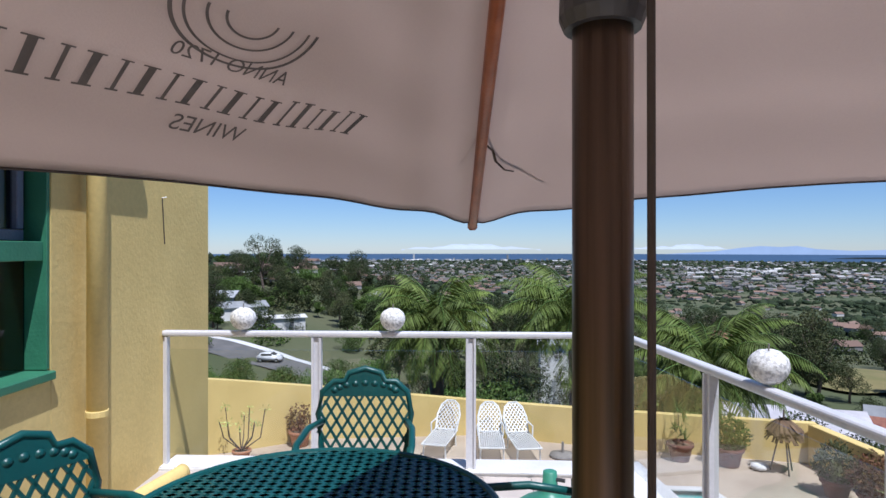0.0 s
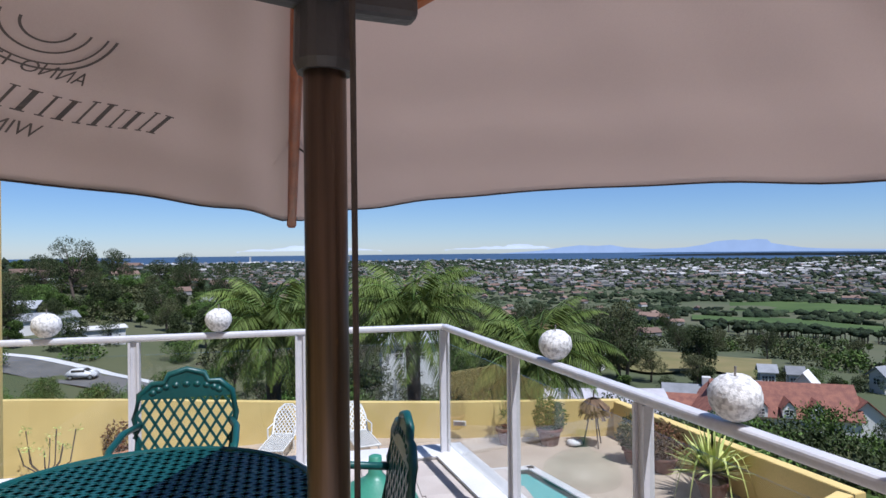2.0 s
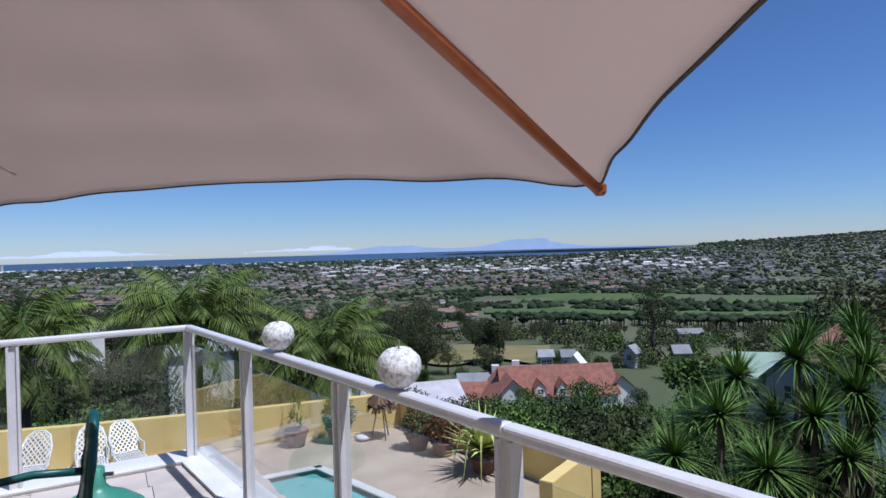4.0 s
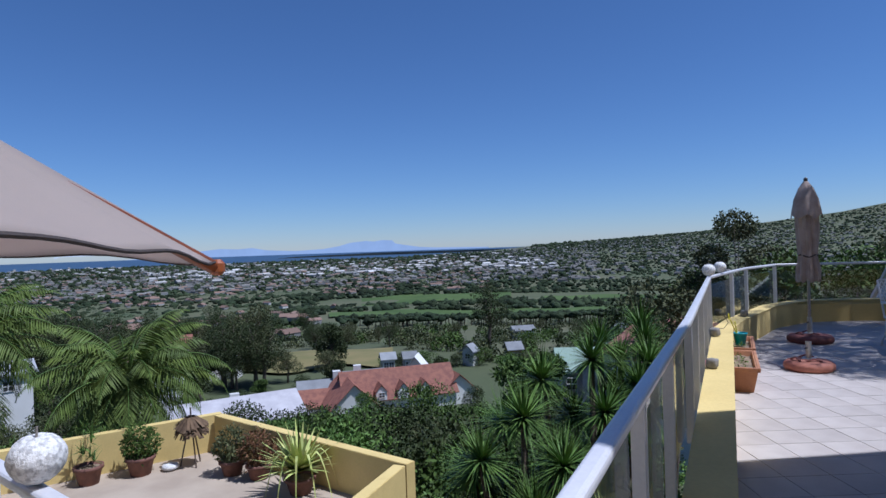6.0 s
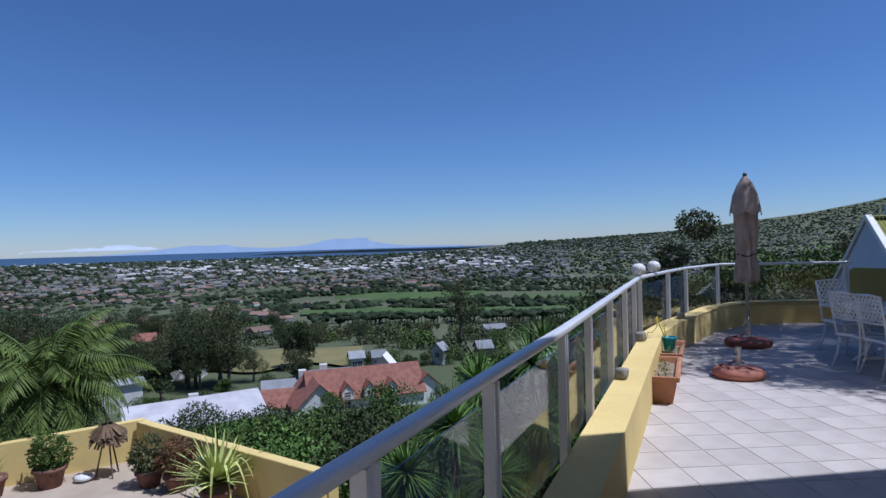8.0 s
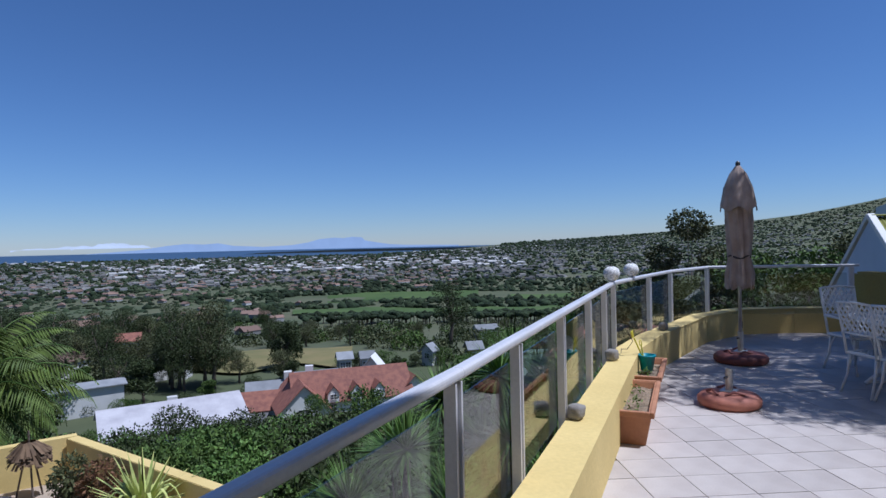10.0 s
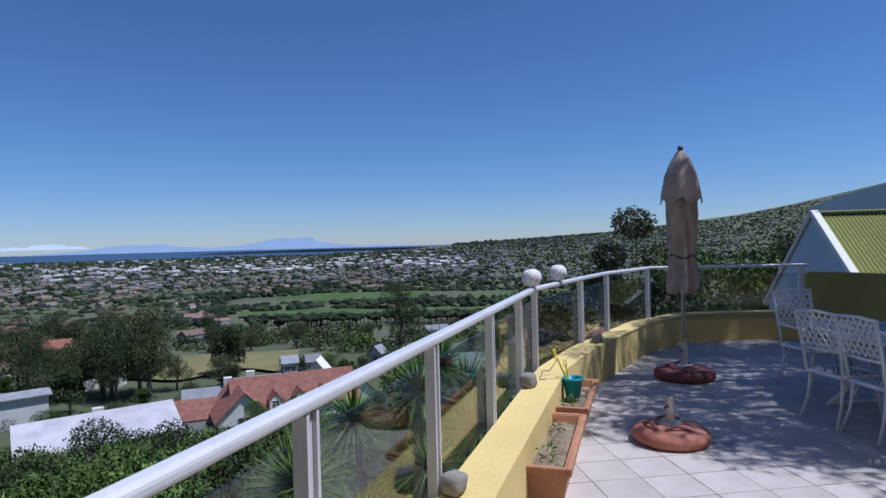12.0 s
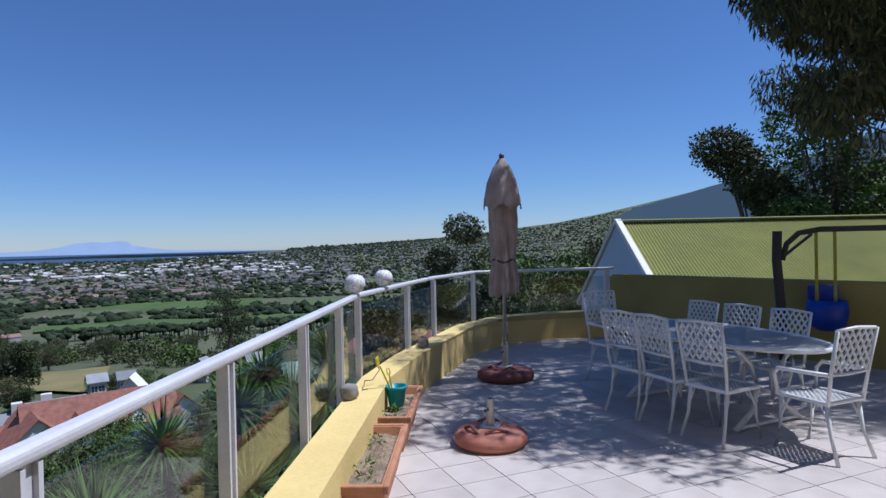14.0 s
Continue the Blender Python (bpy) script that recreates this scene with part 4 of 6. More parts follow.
# gum with hanging leaves over the terrace
ec = []
ge = random.Random(5)
for j in range(24):
    a, q = ge.random() * math.tau, ge.random() ** 0.5
    x, y = 17.2 + 3.6 * q * math.cos(a), -2.9 + 2.5 * q * math.sin(a)
    ec.append((x - 20, y + 6, 5.0 + ge.uniform(-1.2, 1.6) + 0.6 * q, 0.75, 0.6, 0.42))
for j in range(8):
    ec.append((-5.0 + ge.uniform(-0.7, 0.9), 3.3 + ge.uniform(-0.7, 0.5), 4.1 + ge.uniform(-0.2, 1.4), 0.5, 0.5, 0.45))
for j in range(18):
    b, e, d = ge.uniform(99.6, 107.5), ge.uniform(0, 1), ge.uniform(9.2, 10.8)
    el = radians(10.5 - (b - 98.8) * 0.35 + e * 9)
    ec.append((6 + d * math.sin(radians(b)) - 20, 1.3 + d * math.cos(radians(b)) + 6, 1.6 + 0.3 + d * math.tan(el), 0.42, 0.42, 0.4))
# unseen clumps, set sunward of the floor they dapple with shade
for j in range(230):
    fx, fy, z = ge.uniform(10.4, 16.6), ge.uniform(-1.4, 3.9), ge.uniform(5.2, 7.2)
    if fx < 10.6 + 0.5 * max(0.0, 1.2 - fy) + 0.3 * ge.random() or math.hypot(fx - 11.25, fy - 0.1) < 0.7 or noise.noise(Vector((fx * 0.9, fy * 0.9, 2.0))) < -0.30:
        continue
    # high enough above the terrace to leave the sky free beside the trunk
    while True:
        x, y = fx + 0.205 * z, fy - 0.42 * z
        if z > 9 or math.atan2(z - 2.2, math.hypot(x - 6, y - 1.3)) > radians(25) or math.degrees(math.atan2(x - 6, y - 1.3)) > 99.5:
            break
        z += 0.3
    ec.append((x - 20, y + 6, z + 0.3, 0.5, 0.5, 0.3))
tree((20, -6, -0.3), 6.5, ec, 100000, 0.16, "leaf_gum", "large gum tree with dark hanging leaves over the terrace", hang=0.6, slim=0.2, seed=7, trunk_r=0.13)


# ---- far woods, fields and town ----
def merged_blobs(name, pts, sizes, material, seed, squash=0.8):
    """Uneven low clumps, joined: far trees nobody can count."""
    bm = B()
    bmesh.ops.create_icosphere(bm, subdivisions=1, radius=1)
    bv = np.array([v.co for v in bm.verts])
    bf = np.array([[v.index for v in f.verts] for f in bm.faces])
    bm.free()
    g = np.random.default_rng(seed)
    n, k = len(pts), len(bv)
    s = np.asarray(sizes)[:, None, None]
    jit = 1 + 1.0 * (g.random((n, k, 1)) - 0.5)
    stretch = np.stack([0.8 + 0.6 * g.random(n), 0.8 + 0.6 * g.random(n), squash * (0.7 + 0.6 * g.random(n))], 1)[:, None, :]
    v = (np.asarray(pts)[:, None, :] + bv[None] * jit * s * stretch).reshape(-1, 3)
    f = (bf[None] + (np.arange(n) * k)[:, None, None]).reshape(-1, 3)
    me = bpy.data.meshes.new(name)
    me.vertices.add(len(v))
    me.vertices.foreach_set("co", v.ravel())
    me.loops.add(len(f) * 3)
    me.loops.foreach_set("vertex_index", f.ravel().astype(np.int32))
    me.polygons.add(len(f))
    me.polygons.foreach_set("loop_start", np.arange(0, len(f) * 3, 3, dtype=np.int32))
    me.polygons.foreach_set("loop_total", np.full(len(f), 3, dtype=np.int32))
    me.update(calc_edges=True)
    me.materials.append(M[material])
    return tagged(new(name, me), "distant green woods and garden trees across the valley", kind="stuff")


FIELDS = [(37, 68, 262, 302), (40, 54, 350, 405), (57, 67, 345, 380)]


def in_field(b, r):
    return any(b0 < b < b1 and r0 + 8 * math.sin(b) < r < r1 + 8 * math.cos(b * 2) for b0, b1, r0, r1 in FIELDS)


def patch(name, b0, b1, r0, r1, material, dz=0.25, kind="structure"):
    vs, fs, nb, nr = [], [], max(6, int((b1 - b0) * 1.2)), 8
    for i in range(nr + 1):
        for j in range(nb + 1):
            b, r = b0 + (b1 - b0) * j / nb, r0 + (r1 - r0) * i / nr
            edge = min(j, nb - j, 1) * 1.0
            r += 6 * math.sin(b * 0.7 + i) * (0 if 0 < i < nr else 1) * min(1, r0 / 250)
            x, y = polar(b, r)
            vs.append((x, y, ground_z(x, y) + dz))
    for i in range(nr):
        for j in range(nb):
            a = i * (nb + 1) + j
            fs.append((a, a + nb + 1, a + nb + 2, a + 1))
    return tagged(from_data(name, vs, fs, material), kind=kind)


for f_ in FIELDS:
    patch("field", *f_, "grass", 0.8)
patch("dry_field", 27, 43, 99, 124, "dry", 0.35)
patch("lawn", 8, 14.5, 36, 52, "grass", 0.5)
gw = np.random.default_rng(3)
pts, sz = [], []
while len(pts) < 52000:
    b, r = gw.uniform(-60, 112), 235 + 2100 * gw.random() ** 1.15
    if in_field(b, r) or (27 < b < 43 and r < 130) or (r > 1800 and b < 56):
        continue
    if 36 < b < 68 and 205 < r < 402:
        continue
    if b < 60 and r > 560 and gw.random() < 0.2:
        continue
    if r < 260 and 40 < b < 70 and gw.random() < 0.3:
        continue
    s = (0.6 + 1.2 * gw.random() ** 1.5) * (1 + r / 1000) * (1.0 if b < 60 else 0.72)
    x, y = polar(b, r)
    pts.append((x, y, ground_z(x, y) + s * 0.45))
    sz.append(s)
merged_blobs("woods", pts, sz, "woods", 4)
# row of thin pines before the fields
rows = []
szs = []
for k in range(260):
    b = gw.uniform(38, 68)
    r = gw.uniform(212, 230)
    x, y = polar(b, r)
    rows.append((x, y, ground_z(x, y) + 2.7 + 0.6 * gw.random()))
    szs.append(1.1 + 0.7 * gw.random())
merged_blobs("woods", rows, szs, "woods", 5, 0.7)
bm = B()
for x, y, z in rows[:200]:
    tube(bm, [(x, y, z - 3.4), (x, y, z)], 0.22, 4, False)
tagged(obj("woods_trunks", bm, "bark"), "bare trunks of a distant row of pines", kind="stuff")
pts, sz = [], []
while len(pts) < 420:
    b, r = gw.uniform(34, 70), float(gw.choice([308, 322, 334, 342, 410])) + gw.uniform(-5, 5)
    if gw.random() < 0.15:
        r += 12
    x, y = polar(b, r)
    s = 1.5 + 1.2 * gw.random()
    pts.append((x, y, ground_z(x, y) + s * 0.4))
    sz.append(s)
merged_blobs("woods", pts, sz, "woods", 6)


def far_houses(name, n, b0, b1, r0, r1, wall, roof, seed, size=5.0, power=1.0):
    """Small far houses with pitched roofs, too many and too far to count."""
    g = np.random.default_rng(seed)
    vw, fw, vr, fr = [], [], [], []
    for k in range(n):
        b, r = g.uniform(b0, b1), r0 + (r1 - r0) * g.random() ** power
        if in_field(b, r):
            continue
        x, y = polar(b, r)
        z = ground_z(x, y) + 1.3
        if z < SEA_Z:
            continue
        a, w, d, h = g.uniform(0, 3.14), size * g.uniform(0.6, 1.7), size * g.uniform(0.5, 0.9), size * g.uniform(0.35, 0.6)
        ca, sa = math.cos(a), math.sin(a)
        P = lambda u, v, q: (x + u * ca - v * sa, y + u * sa + v * ca, z + q)
        n0 = len(vw)
        vw += [P(-w, -d, 0), P(w, -d, 0), P(w, d, 0), P(-w, d, 0), P(-w, -d, h), P(w, -d, h), P(w, d, h), P(-w, d, h)]
        fw += [(n0, n0 + 1, n0 + 5, n0 + 4), (n0 + 1, n0 + 2, n0 + 6, n0 + 5), (n0 + 2, n0 + 3, n0 + 7, n0 + 6), (n0 + 3, n0, n0 + 4, n0 + 7)]
        n0 = len(vr)
        e = 1.08
        vr += [P(-w * e, -d * e, h), P(w * e, -d * e, h), P(w * e, d * e, h), P(-w * e, d * e, h), P(-w * e, 0, h + d * 0.6), P(w * e, 0, h + d * 0.6)]
        fr += [(n0, n0 + 1, n0 + 5, n0 + 4), (n0 + 2, n0 + 3, n0 + 4, n0 + 5), (n0 + 1, n0 + 2, n0 + 5), (n0 + 3, n0, n0 + 4)]
    tagged(from_data(name, vw, fw, wall), "white and cream walls of distant town houses", kind="stuff")
    tagged(from_data(name + "_roofs", vr, fr, roof), "pitched roofs of distant town houses", kind="stuff")


far_houses("town", 3900, -45, 62, 520, 1800, "far_wall", "far_roof", 1, 2.3, 1.15)
far_houses("town", 1500, -45, 52, 430, 1300, "far_wall", "far_roof_red", 2, 2.1, 1.2)
far_houses("town", 260, 22, 58, 700, 1100, "far_wall", "far_wall", 3, 3.6)
far_houses("town", 160, -30, 60, 1100, 1780, "far_wall", "far_wall", 13, 4.0)
far_houses("hill_houses", 1700, 50, 105, 480, 2100, "far_wall", "far_roof", 4, 2.4, 0.8)
far_houses("shore_blocks", 120, -25, 20, 1650, 1810, "far_wall", "far_wall", 5, 5.0)
far_houses("valley_houses", 110, -40, 38, 150, 420, "far_wall", "far_roof_red", 6, 2.4)
bm = B()
for k in range(26):
    x, y = polar(-14 + 1.25 * k, 1790)
    h = 8 + 10 * noise.noise(Vector((k * 3.3, 0, 0))) + (16 if k in (9, 16) else 0)
    w_ = 2.2 + 1.6 * abs(noise.noise(Vector((k * 5.1, 2, 0))))
    x, y = x + 14 * noise.noise(Vector((k * 7.7, 0, 5))), y
    bx(x - w_, x + w_, y - 3, y + 3, SEA_Z, SEA_Z + 3 + 0.62 * max(0, h), bm=bm)
tagged(obj("shore_towers", bm, "far_wall"), "pale tower blocks of a distant seaside town", kind="stuff")

# ---- houses on the slopes ----
def gable(parent, cx, cy, turn, w, d, z0, eave, ridge, wall_m, roof_m, overhang=0.35, windows=()):
    """A block with a pitched roof, its ridge along its own x."""
    m = Matrix.Translation((cx, cy, 0)) @ Matrix.Rotation(radians(turn), 4, "Z")
    bm = B()
    vs = [m @ Vector(p) for p in ((-w, -d, z0), (w, -d, z0), (w, d, z0), (-w, d, z0), (-w, -d, eave), (w, -d, eave), (w, d, eave), (-w, d, eave), (-w, 0, ridge - 0.12), (w, 0, ridge - 0.12))]
    v = [bm.verts.new(p) for p in vs]
    for f in ((0, 1, 5, 4), (2, 3, 7, 6), (1, 2, 6, 9, 5), (3, 0, 4, 8, 7)):
        bm.faces.new([v[i] for i in f])
    part("wall", bm, wall_m, parent)
    o = overhang
    k = (ridge - eave) / d * o
    for s in (-1, 1):
        bm = B()
        q = [(-w - o, s * (d + o), eave - k), (w + o, s * (d + o), eave - k), (w + o, 0, ridge), (-w - o, 0, ridge)]
        a = [bm.verts.new(m @ Vector(p)) for p in q]
        b = [bm.verts.new(m @ (Vector(p) + Vector((0, 0, 0.12)))) for p in q]
        for f in ((a[3], a[2], a[1], a[0]), tuple(b), (a[0], a[1], b[1], b[0]), (a[1], a[2], b[2], b[1]), (a[3], a[0], b[0], b[3])):
            bm.faces.new(f)
        part("roof", bm, roof_m, parent)
    for x, y, z, ww, hh in windows:
        face_x = abs(x) >= w
        wn_ = part("window", box(B(), (0.06 if face_x else ww, ww if face_x else 0.06, hh), m @ Matrix.Translation((x, y, z)), 0.01), "unlit_interior", parent)
        for t in (-0.5, 0, 0.5):
            c = (x + (0.04 if x > 0 else -0.04), y + t * ww, z) if face_x else (x + t * ww, y + (0.04 if y > 0 else -0.04), z)
            part("bar", box(B(), (0.05, 0.05, hh + 0.06), m @ Matrix.Translation(c)), "house_white", wn_)
        for t in (-0.5, 0, 0.5):
            c = (x + (0.05 if x > 0 else -0.05), y, z + t * hh) if face_x else (x, y + (0.05 if y > 0 else -0.05), z + t * hh)
            part("bar", box(B(), (0.05, ww, 0.05) if face_x else (ww, 0.05, 0.05), m @ Matrix.Translation(c)), "house_white", wn_)


def house(b, r, e_ridge, w, d, rise, turn, wall_m, roof_m, label, walls=3.0, windows=(), chimney=False):
    w, d, rise, walls = w * 0.66, d * 0.66, rise * 0.66, walls * 0.8
    windows = [(u * 0.66, v * 0.66, q * 0.8, ww * 0.8, hh * 0.8) for u, v, q, ww, hh in windows]
    best = min((abs(1.6 + q * math.tan(radians(e_ridge)) - rise - walls - ground_z(*polar(b, q))) + 0.03 * abs(q - r), q) for q in range(int(r * 0.82), int(r * 1.25)))[1]
    w, d, r = w * best / r, d * best / r, best
    x, y = polar(b, r)
    ridge = 1.6 + r * math.tan(radians(e_ridge))
    eave = ridge - rise
    base = min(ground_z(x, y) - 0.8, eave - walls * 0.8)
    t = thing("house", (x, y, base), label, "house", turn=turn - b)
    gable(t, 0, 0, 0, w, d, 0, eave - base, ridge - base, wall_m, roof_m, windows=[(u, v, eave - base + q, ww, hh) for u, v, q, ww, hh in windows])
    if chimney:
        part("chimney", bx(w * 0.3, w * 0.3 + 0.9, -0.5, 0.4, eave - base, ridge - base + 1.0), wall_m, t)
    return t


# the orange-roofed house: a long block, a crossing wing, dormers
ox, oy = polar(42.2, 74)
OZ = -18.4
t = thing("house", (ox, oy, OZ), "large white house with orange clay tile roofs and small dormers", "house", turn=-38)
gable(t, 2.0, 0.5, 8, 8.0, 3.6, 0, 3.6, 6.9, "house_white", "roof_red", windows=[(8.0, -0.4, 3.4, 1.1, 1.3), (-3, -3.6, 2.6, 0.9, 0.9)])
gable(t, -5.0, -1.6, 100, 4.6, 3.2, 0, 3.2, 6.3, "house_white", "roof_red", windows=[(-4.6, 0, 2.7, 1.6, 1.2)])
gable(t, -9.6, 1.0, 5, 3.6, 2.6, 0, 2.6, 4.4, "house_white", "roof_red")
gable(t, 10.6, 2.0, 100, 3.0, 2.4, 0, 3.4, 5.6, "house_white", "roof_red")
for k in range(3):
    gable(t, -0.6 + 3.1 * k, -2.6 + 0.42 * k, 98, 1.3, 0.75, 3.4, 4.6, 5.5, "house_white", "roof_red", 0.15, windows=[(-1.3, 0, 4.1, 0.8, 0.7)])
part("chimney", bx(-4.1, -3.0, 1.5, 2.3, 3, 7.4), "house_white", t)
t.scale = (0.82, 0.82, 0.82)
house(40.3, 84, -11.0, 4.0, 3.2, 1.9, 10, "house_white", "roof_grey", "low white house with a pale blue-grey roof beyond the orange roofs")
house(37.0, 82, -11.6, 5.0, 2.6, 1.2, 4, "house_white", "roof_grey", "low house with a flat blue-grey sheet roof", chimney=True)
house(45.3, 86, -9.9, 1.9, 2.2, 2.6, 80, "house_white", "house_white", "small white steep-gabled house by the dry field", windows=[(-1.9, 0, -0.5, 0.9, 1.2)])
# the long white roof below the deck
wx, wy = 28.9, 51.3
t = thing("house", (wx, wy, -18.9), "long low house with a stained white sheet roof", "house", turn=-22)
gable(t, 0, 0, 4, 5.2, 3.4, 0, 6.2, 7.6, "house_white", "white_sheet", 0.4, windows=[(-2.0, -3.4, 5.2, 1.5, 1.0), (1.4, -3.4, 5.2, 1.5, 1.0)])
part("chimney", bx(-0.3, 0.5, 0.2, 0.8, 4, 7.9), "house_white", t)
fw = thing("picket_fence", (wx - 1.5, wy - 5.0, -14.9), "pale picket fence in front of the long white house", "fence", turn=-22)
for k in range(26):
    part("picket", bx(-4 + 0.3 * k, -3.92 + 0.3 * k, -0.02, 0.02, -0.6, 0.75), "house_white", fw)
part("rail", bx(-4, 3.9, 0.02, 0.06, 0.4, 0.48), "house_white", fw)

H_ = [
    (42.6, 103, -9.6, 1.5, 1.4, 1.0, 10, "house_white", "roof_grey", "small cottage with a grey thatched roof beyond the dry field"),
    (44.6, 104, -9.6, 1.4, 1.4, 1.0, 10, "house_white", "roof_grey", "small grey-roofed cottage beside another by the dry field"),
    (50.2, 104, -9.1, 1.2, 1.5, 1.3, 60, "house_white", "roof_grey", "small white house with a pale blue roof among trees"),
    (54.2, 98, -9.0, 1.6, 1.5, 1.3, 20, "olive", "roof_grey", "brown-walled house with a grey roof among trees"),
    (26.4, 84, -8.7, 3.0, 2.4, 1.8, 30, "house_white", "roof_grey", "white house with a grey roof among dark trees"),
    (28.6, 83, -8.6, 1.6, 2.0, 2.0, 70, "house_white", "house_white", "narrow white two-storey house beside tall gums"),
    (22.0, 68, -10.4, 5.0, 2.0, 0.5, 8, "house_white", "roof_grey", "long low white flat-roofed house in a garden"),
    (20.5, 90, -8.0, 2.6, 2.2, 1.4, 20, "house_white", "far_roof_red", "white house with a red roof among trees"),
    (17.0, 105, -7.2, 3.4, 2.4, 1.2, 20, "house_white", "house_white", "pale flat-roofed house on the wooded slope"),
    (24.5, 118, -6.9, 3.0, 2.4, 1.5, 0, "house_white", "roof_red", "small house with a red tiled roof among gums"),
    (-17.3, 190, -1.9, 4.4, 3.6, 0.6, 25, "house_white", "house_white", "white two-storey block house on the hillside"),
    (-20.8, 175, -2.4, 6.0, 4.6, 3.0, -10, "house_white", "far_roof_red", "hillside house with a red roof and pale gable"),
    (-22.4, 210, -1.0, 7.0, 5.0, 2.4, -10, "olive", "far_roof_red", "brown two-storey house at the top of the hillside"),
    (-17.0, 230, -1.3, 9.0, 4.4, 2.0, 6, "far_roof_red", "far_roof_red", "dark red long-roofed house on the ridge"),
    (-20.2, 150, -3.6, 8.0, 5.0, 1.8, -20, "house_white", "roof_grey", "low house with a wide pale grey hipped roof"),
    (-18.0, 140, -4.6, 7.6, 4.4, 1.4, 14, "house_white", "roof_grey", "low house with a pale green-grey roof"),
    (-14.6, 126, -5.9, 7.0, 3.6, 0.5, 10, "house_white", "house_white", "white stepped garden walls and flat-roofed villa"),
    (-5.6, 170, -3.9, 5.0, 4.0, 3.0, 20, "house_white", "roof_grey", "white gabled house among dark trees"),
    (-3.0, 150, -4.6, 4.6, 3.6, 2.0, 20, "house_white", "far_roof_red", "small house with a tan roof behind palms"),
    (-9.2, 270, -1.8, 9.0, 4.0, 0.8, 5, "house_white", "house_white", "long low white building on the far slope"),
    (12.0, 62, -7.6, 4.2, 2.2, 1.0, 8, "house_white", "roof_grey", "low pale house half hidden by palms"),
    (3.0, 96, -5.6, 3.2, 2.2, 1.2, 8, "house_white", "roof_grey", "pale grey-roofed house in the trees"),
    (60.0, 56, -9.3, 2.2, 2.2, 1.6, 10, "house_white", "roof_green_pale", "white gabled house with a pale green roof"),
    (62.6, 54, -8.9, 2.0, 2.6, 2.0, 80, "house_white", "roof_green_pale", "white steep-gabled house with a green roof"),
    (55.0, 118, -7.6, 3.0, 2.0, 1.2, 20, "house_white", "roof_grey", "grey-roofed house by the far fields"),
    (64.5, 88, -7.4, 3.0, 2.2, 1.2, 20, "house_white", "roof_grey", "low grey-roofed house among trees"),
]
M["roof_green_pale"] = mat("pale_green_sheet", (0.30, 0.42, 0.33), (0.25, 0.36, 0.28), 0.8, 0.6, fine=10)
gh = random.Random(9)
for h in H_:
    for k in range(2):
        b_, r_ = h[0] + gh.uniform(-1.8, 1.8), h[1] * gh.uniform(0.93, 0.975)
        s_ = gh.uniform(0.8, 1.4) * h[1] / 95
        hx, hy = polar(b_, r_)
        c_ = copy_thing(bush_protos[k], Matrix.Translation((hx, hy, ground_z(hx, hy) - 0.3)))
        c_.scale = (s_, s_, s_ * 0.9)
    house(*h, windows=[(-h[3], 0, -1.2, 1.0, 1.0), (-h[3] * 0.4, -h[4], -1.3, 0.9, 1.0), (h[3] * 0.4, -h[4], -1.3, 0.9, 1.0)])
# red roof just below the terrace
t = thing("house", (29.5, 9.6, -9), "neighbouring house with a low pink-red clay tile roof", "house", turn=-14)
gable(t, 0, 0, 80, 4.5, 2.6, 0, 5.4, 6.8, "house_white", "pink")

# the bluish tint of shade is mixed into this pale wall colour
M["gable_shade_tint"] = mat("shade_tinted_plaster", (0.62, 0.68, 0.76), (0.56, 0.62, 0.70), 1.0, 0.85)
# the neighbour's house with the corrugated green roof
F_ = Vector((0.9415, 0.337))
R_ = Vector((0.337, -0.9415))
O_ = Vector((5.985, 1.298))


def at_view(depth, side):
    p = O_ + F_ * depth + R_ * side
    return p.x, p.y


t = thing("house", (*at_view(16.2, 11), -6), "neighbouring house with a green corrugated sheet roof and shade-tinted pale gable", "house", turn=math.degrees(math.atan2(R_.y, R_.x)))
RZ, EZ, HD, HW = 8.05, 5.65, 4.3, 6.35
part("wall", prism(B(), [(-HW, -HD), (HW, -HD), (HW, HD), (-HW, HD)], 0, EZ - 0.15), "gable_shade_tint", t)
bm = B()
gv = [bm.verts.new(p) for p in ((-HW, -HD, EZ - 0.145), (-HW, HD, EZ - 0.145), (-HW, 0, RZ - 0.08), (-HW + 0.2, -HD, EZ - 0.145), (-HW + 0.2, HD, EZ - 0.145), (-HW + 0.2, 0, RZ - 0.08))]
for f in ((0, 1, 2), (5, 4, 3), (0, 3, 4, 1), (0, 2, 5, 3), (1, 4, 5, 2)):
    bm.faces.new([gv[i] for i in f])
part("gable_wall", bm, "gable_shade_tint", t)
for s in (-1, 1):
    bm = B()
    n = 620
    rows = []
    for zq, yq in ((RZ, 0.0), (EZ - 0.25, s * (HD + 0.45))):
        rows.append([bm.verts.new((-HW + 0.05 + 2 * HW * i / n, yq, zq + 0.018 * math.sin(i * math.tau / 4))) for i in range(n + 1)])
    for i in range(n):
        bm.faces.new((rows[0][i], rows[0][i + 1], rows[1][i + 1], rows[1][i]))
    part("roof", bm, "roof_green", t)
    y1 = s * (HD + 0.5)
    slope = math.atan2(RZ - EZ + 0.25, HD + 0.45)
    L_ = math.hypot(HD + 0.5, RZ - EZ + 0.25)
    m = Matrix.Translation((-HW + 0.02, y1 / 2, (RZ + EZ - 0.25) / 2 + 0.02)) @ Matrix.Rotation(-s * slope, 4, "X")
    part("barge_board", box(B(), (0.16, L_, 0.14), m, 0.01), "house_white", t)
part("ridge_cap", bx(-HW, HW, -0.14, 0.14, RZ + 0.01, RZ + 0.06, 0.02), "roof_green", t)
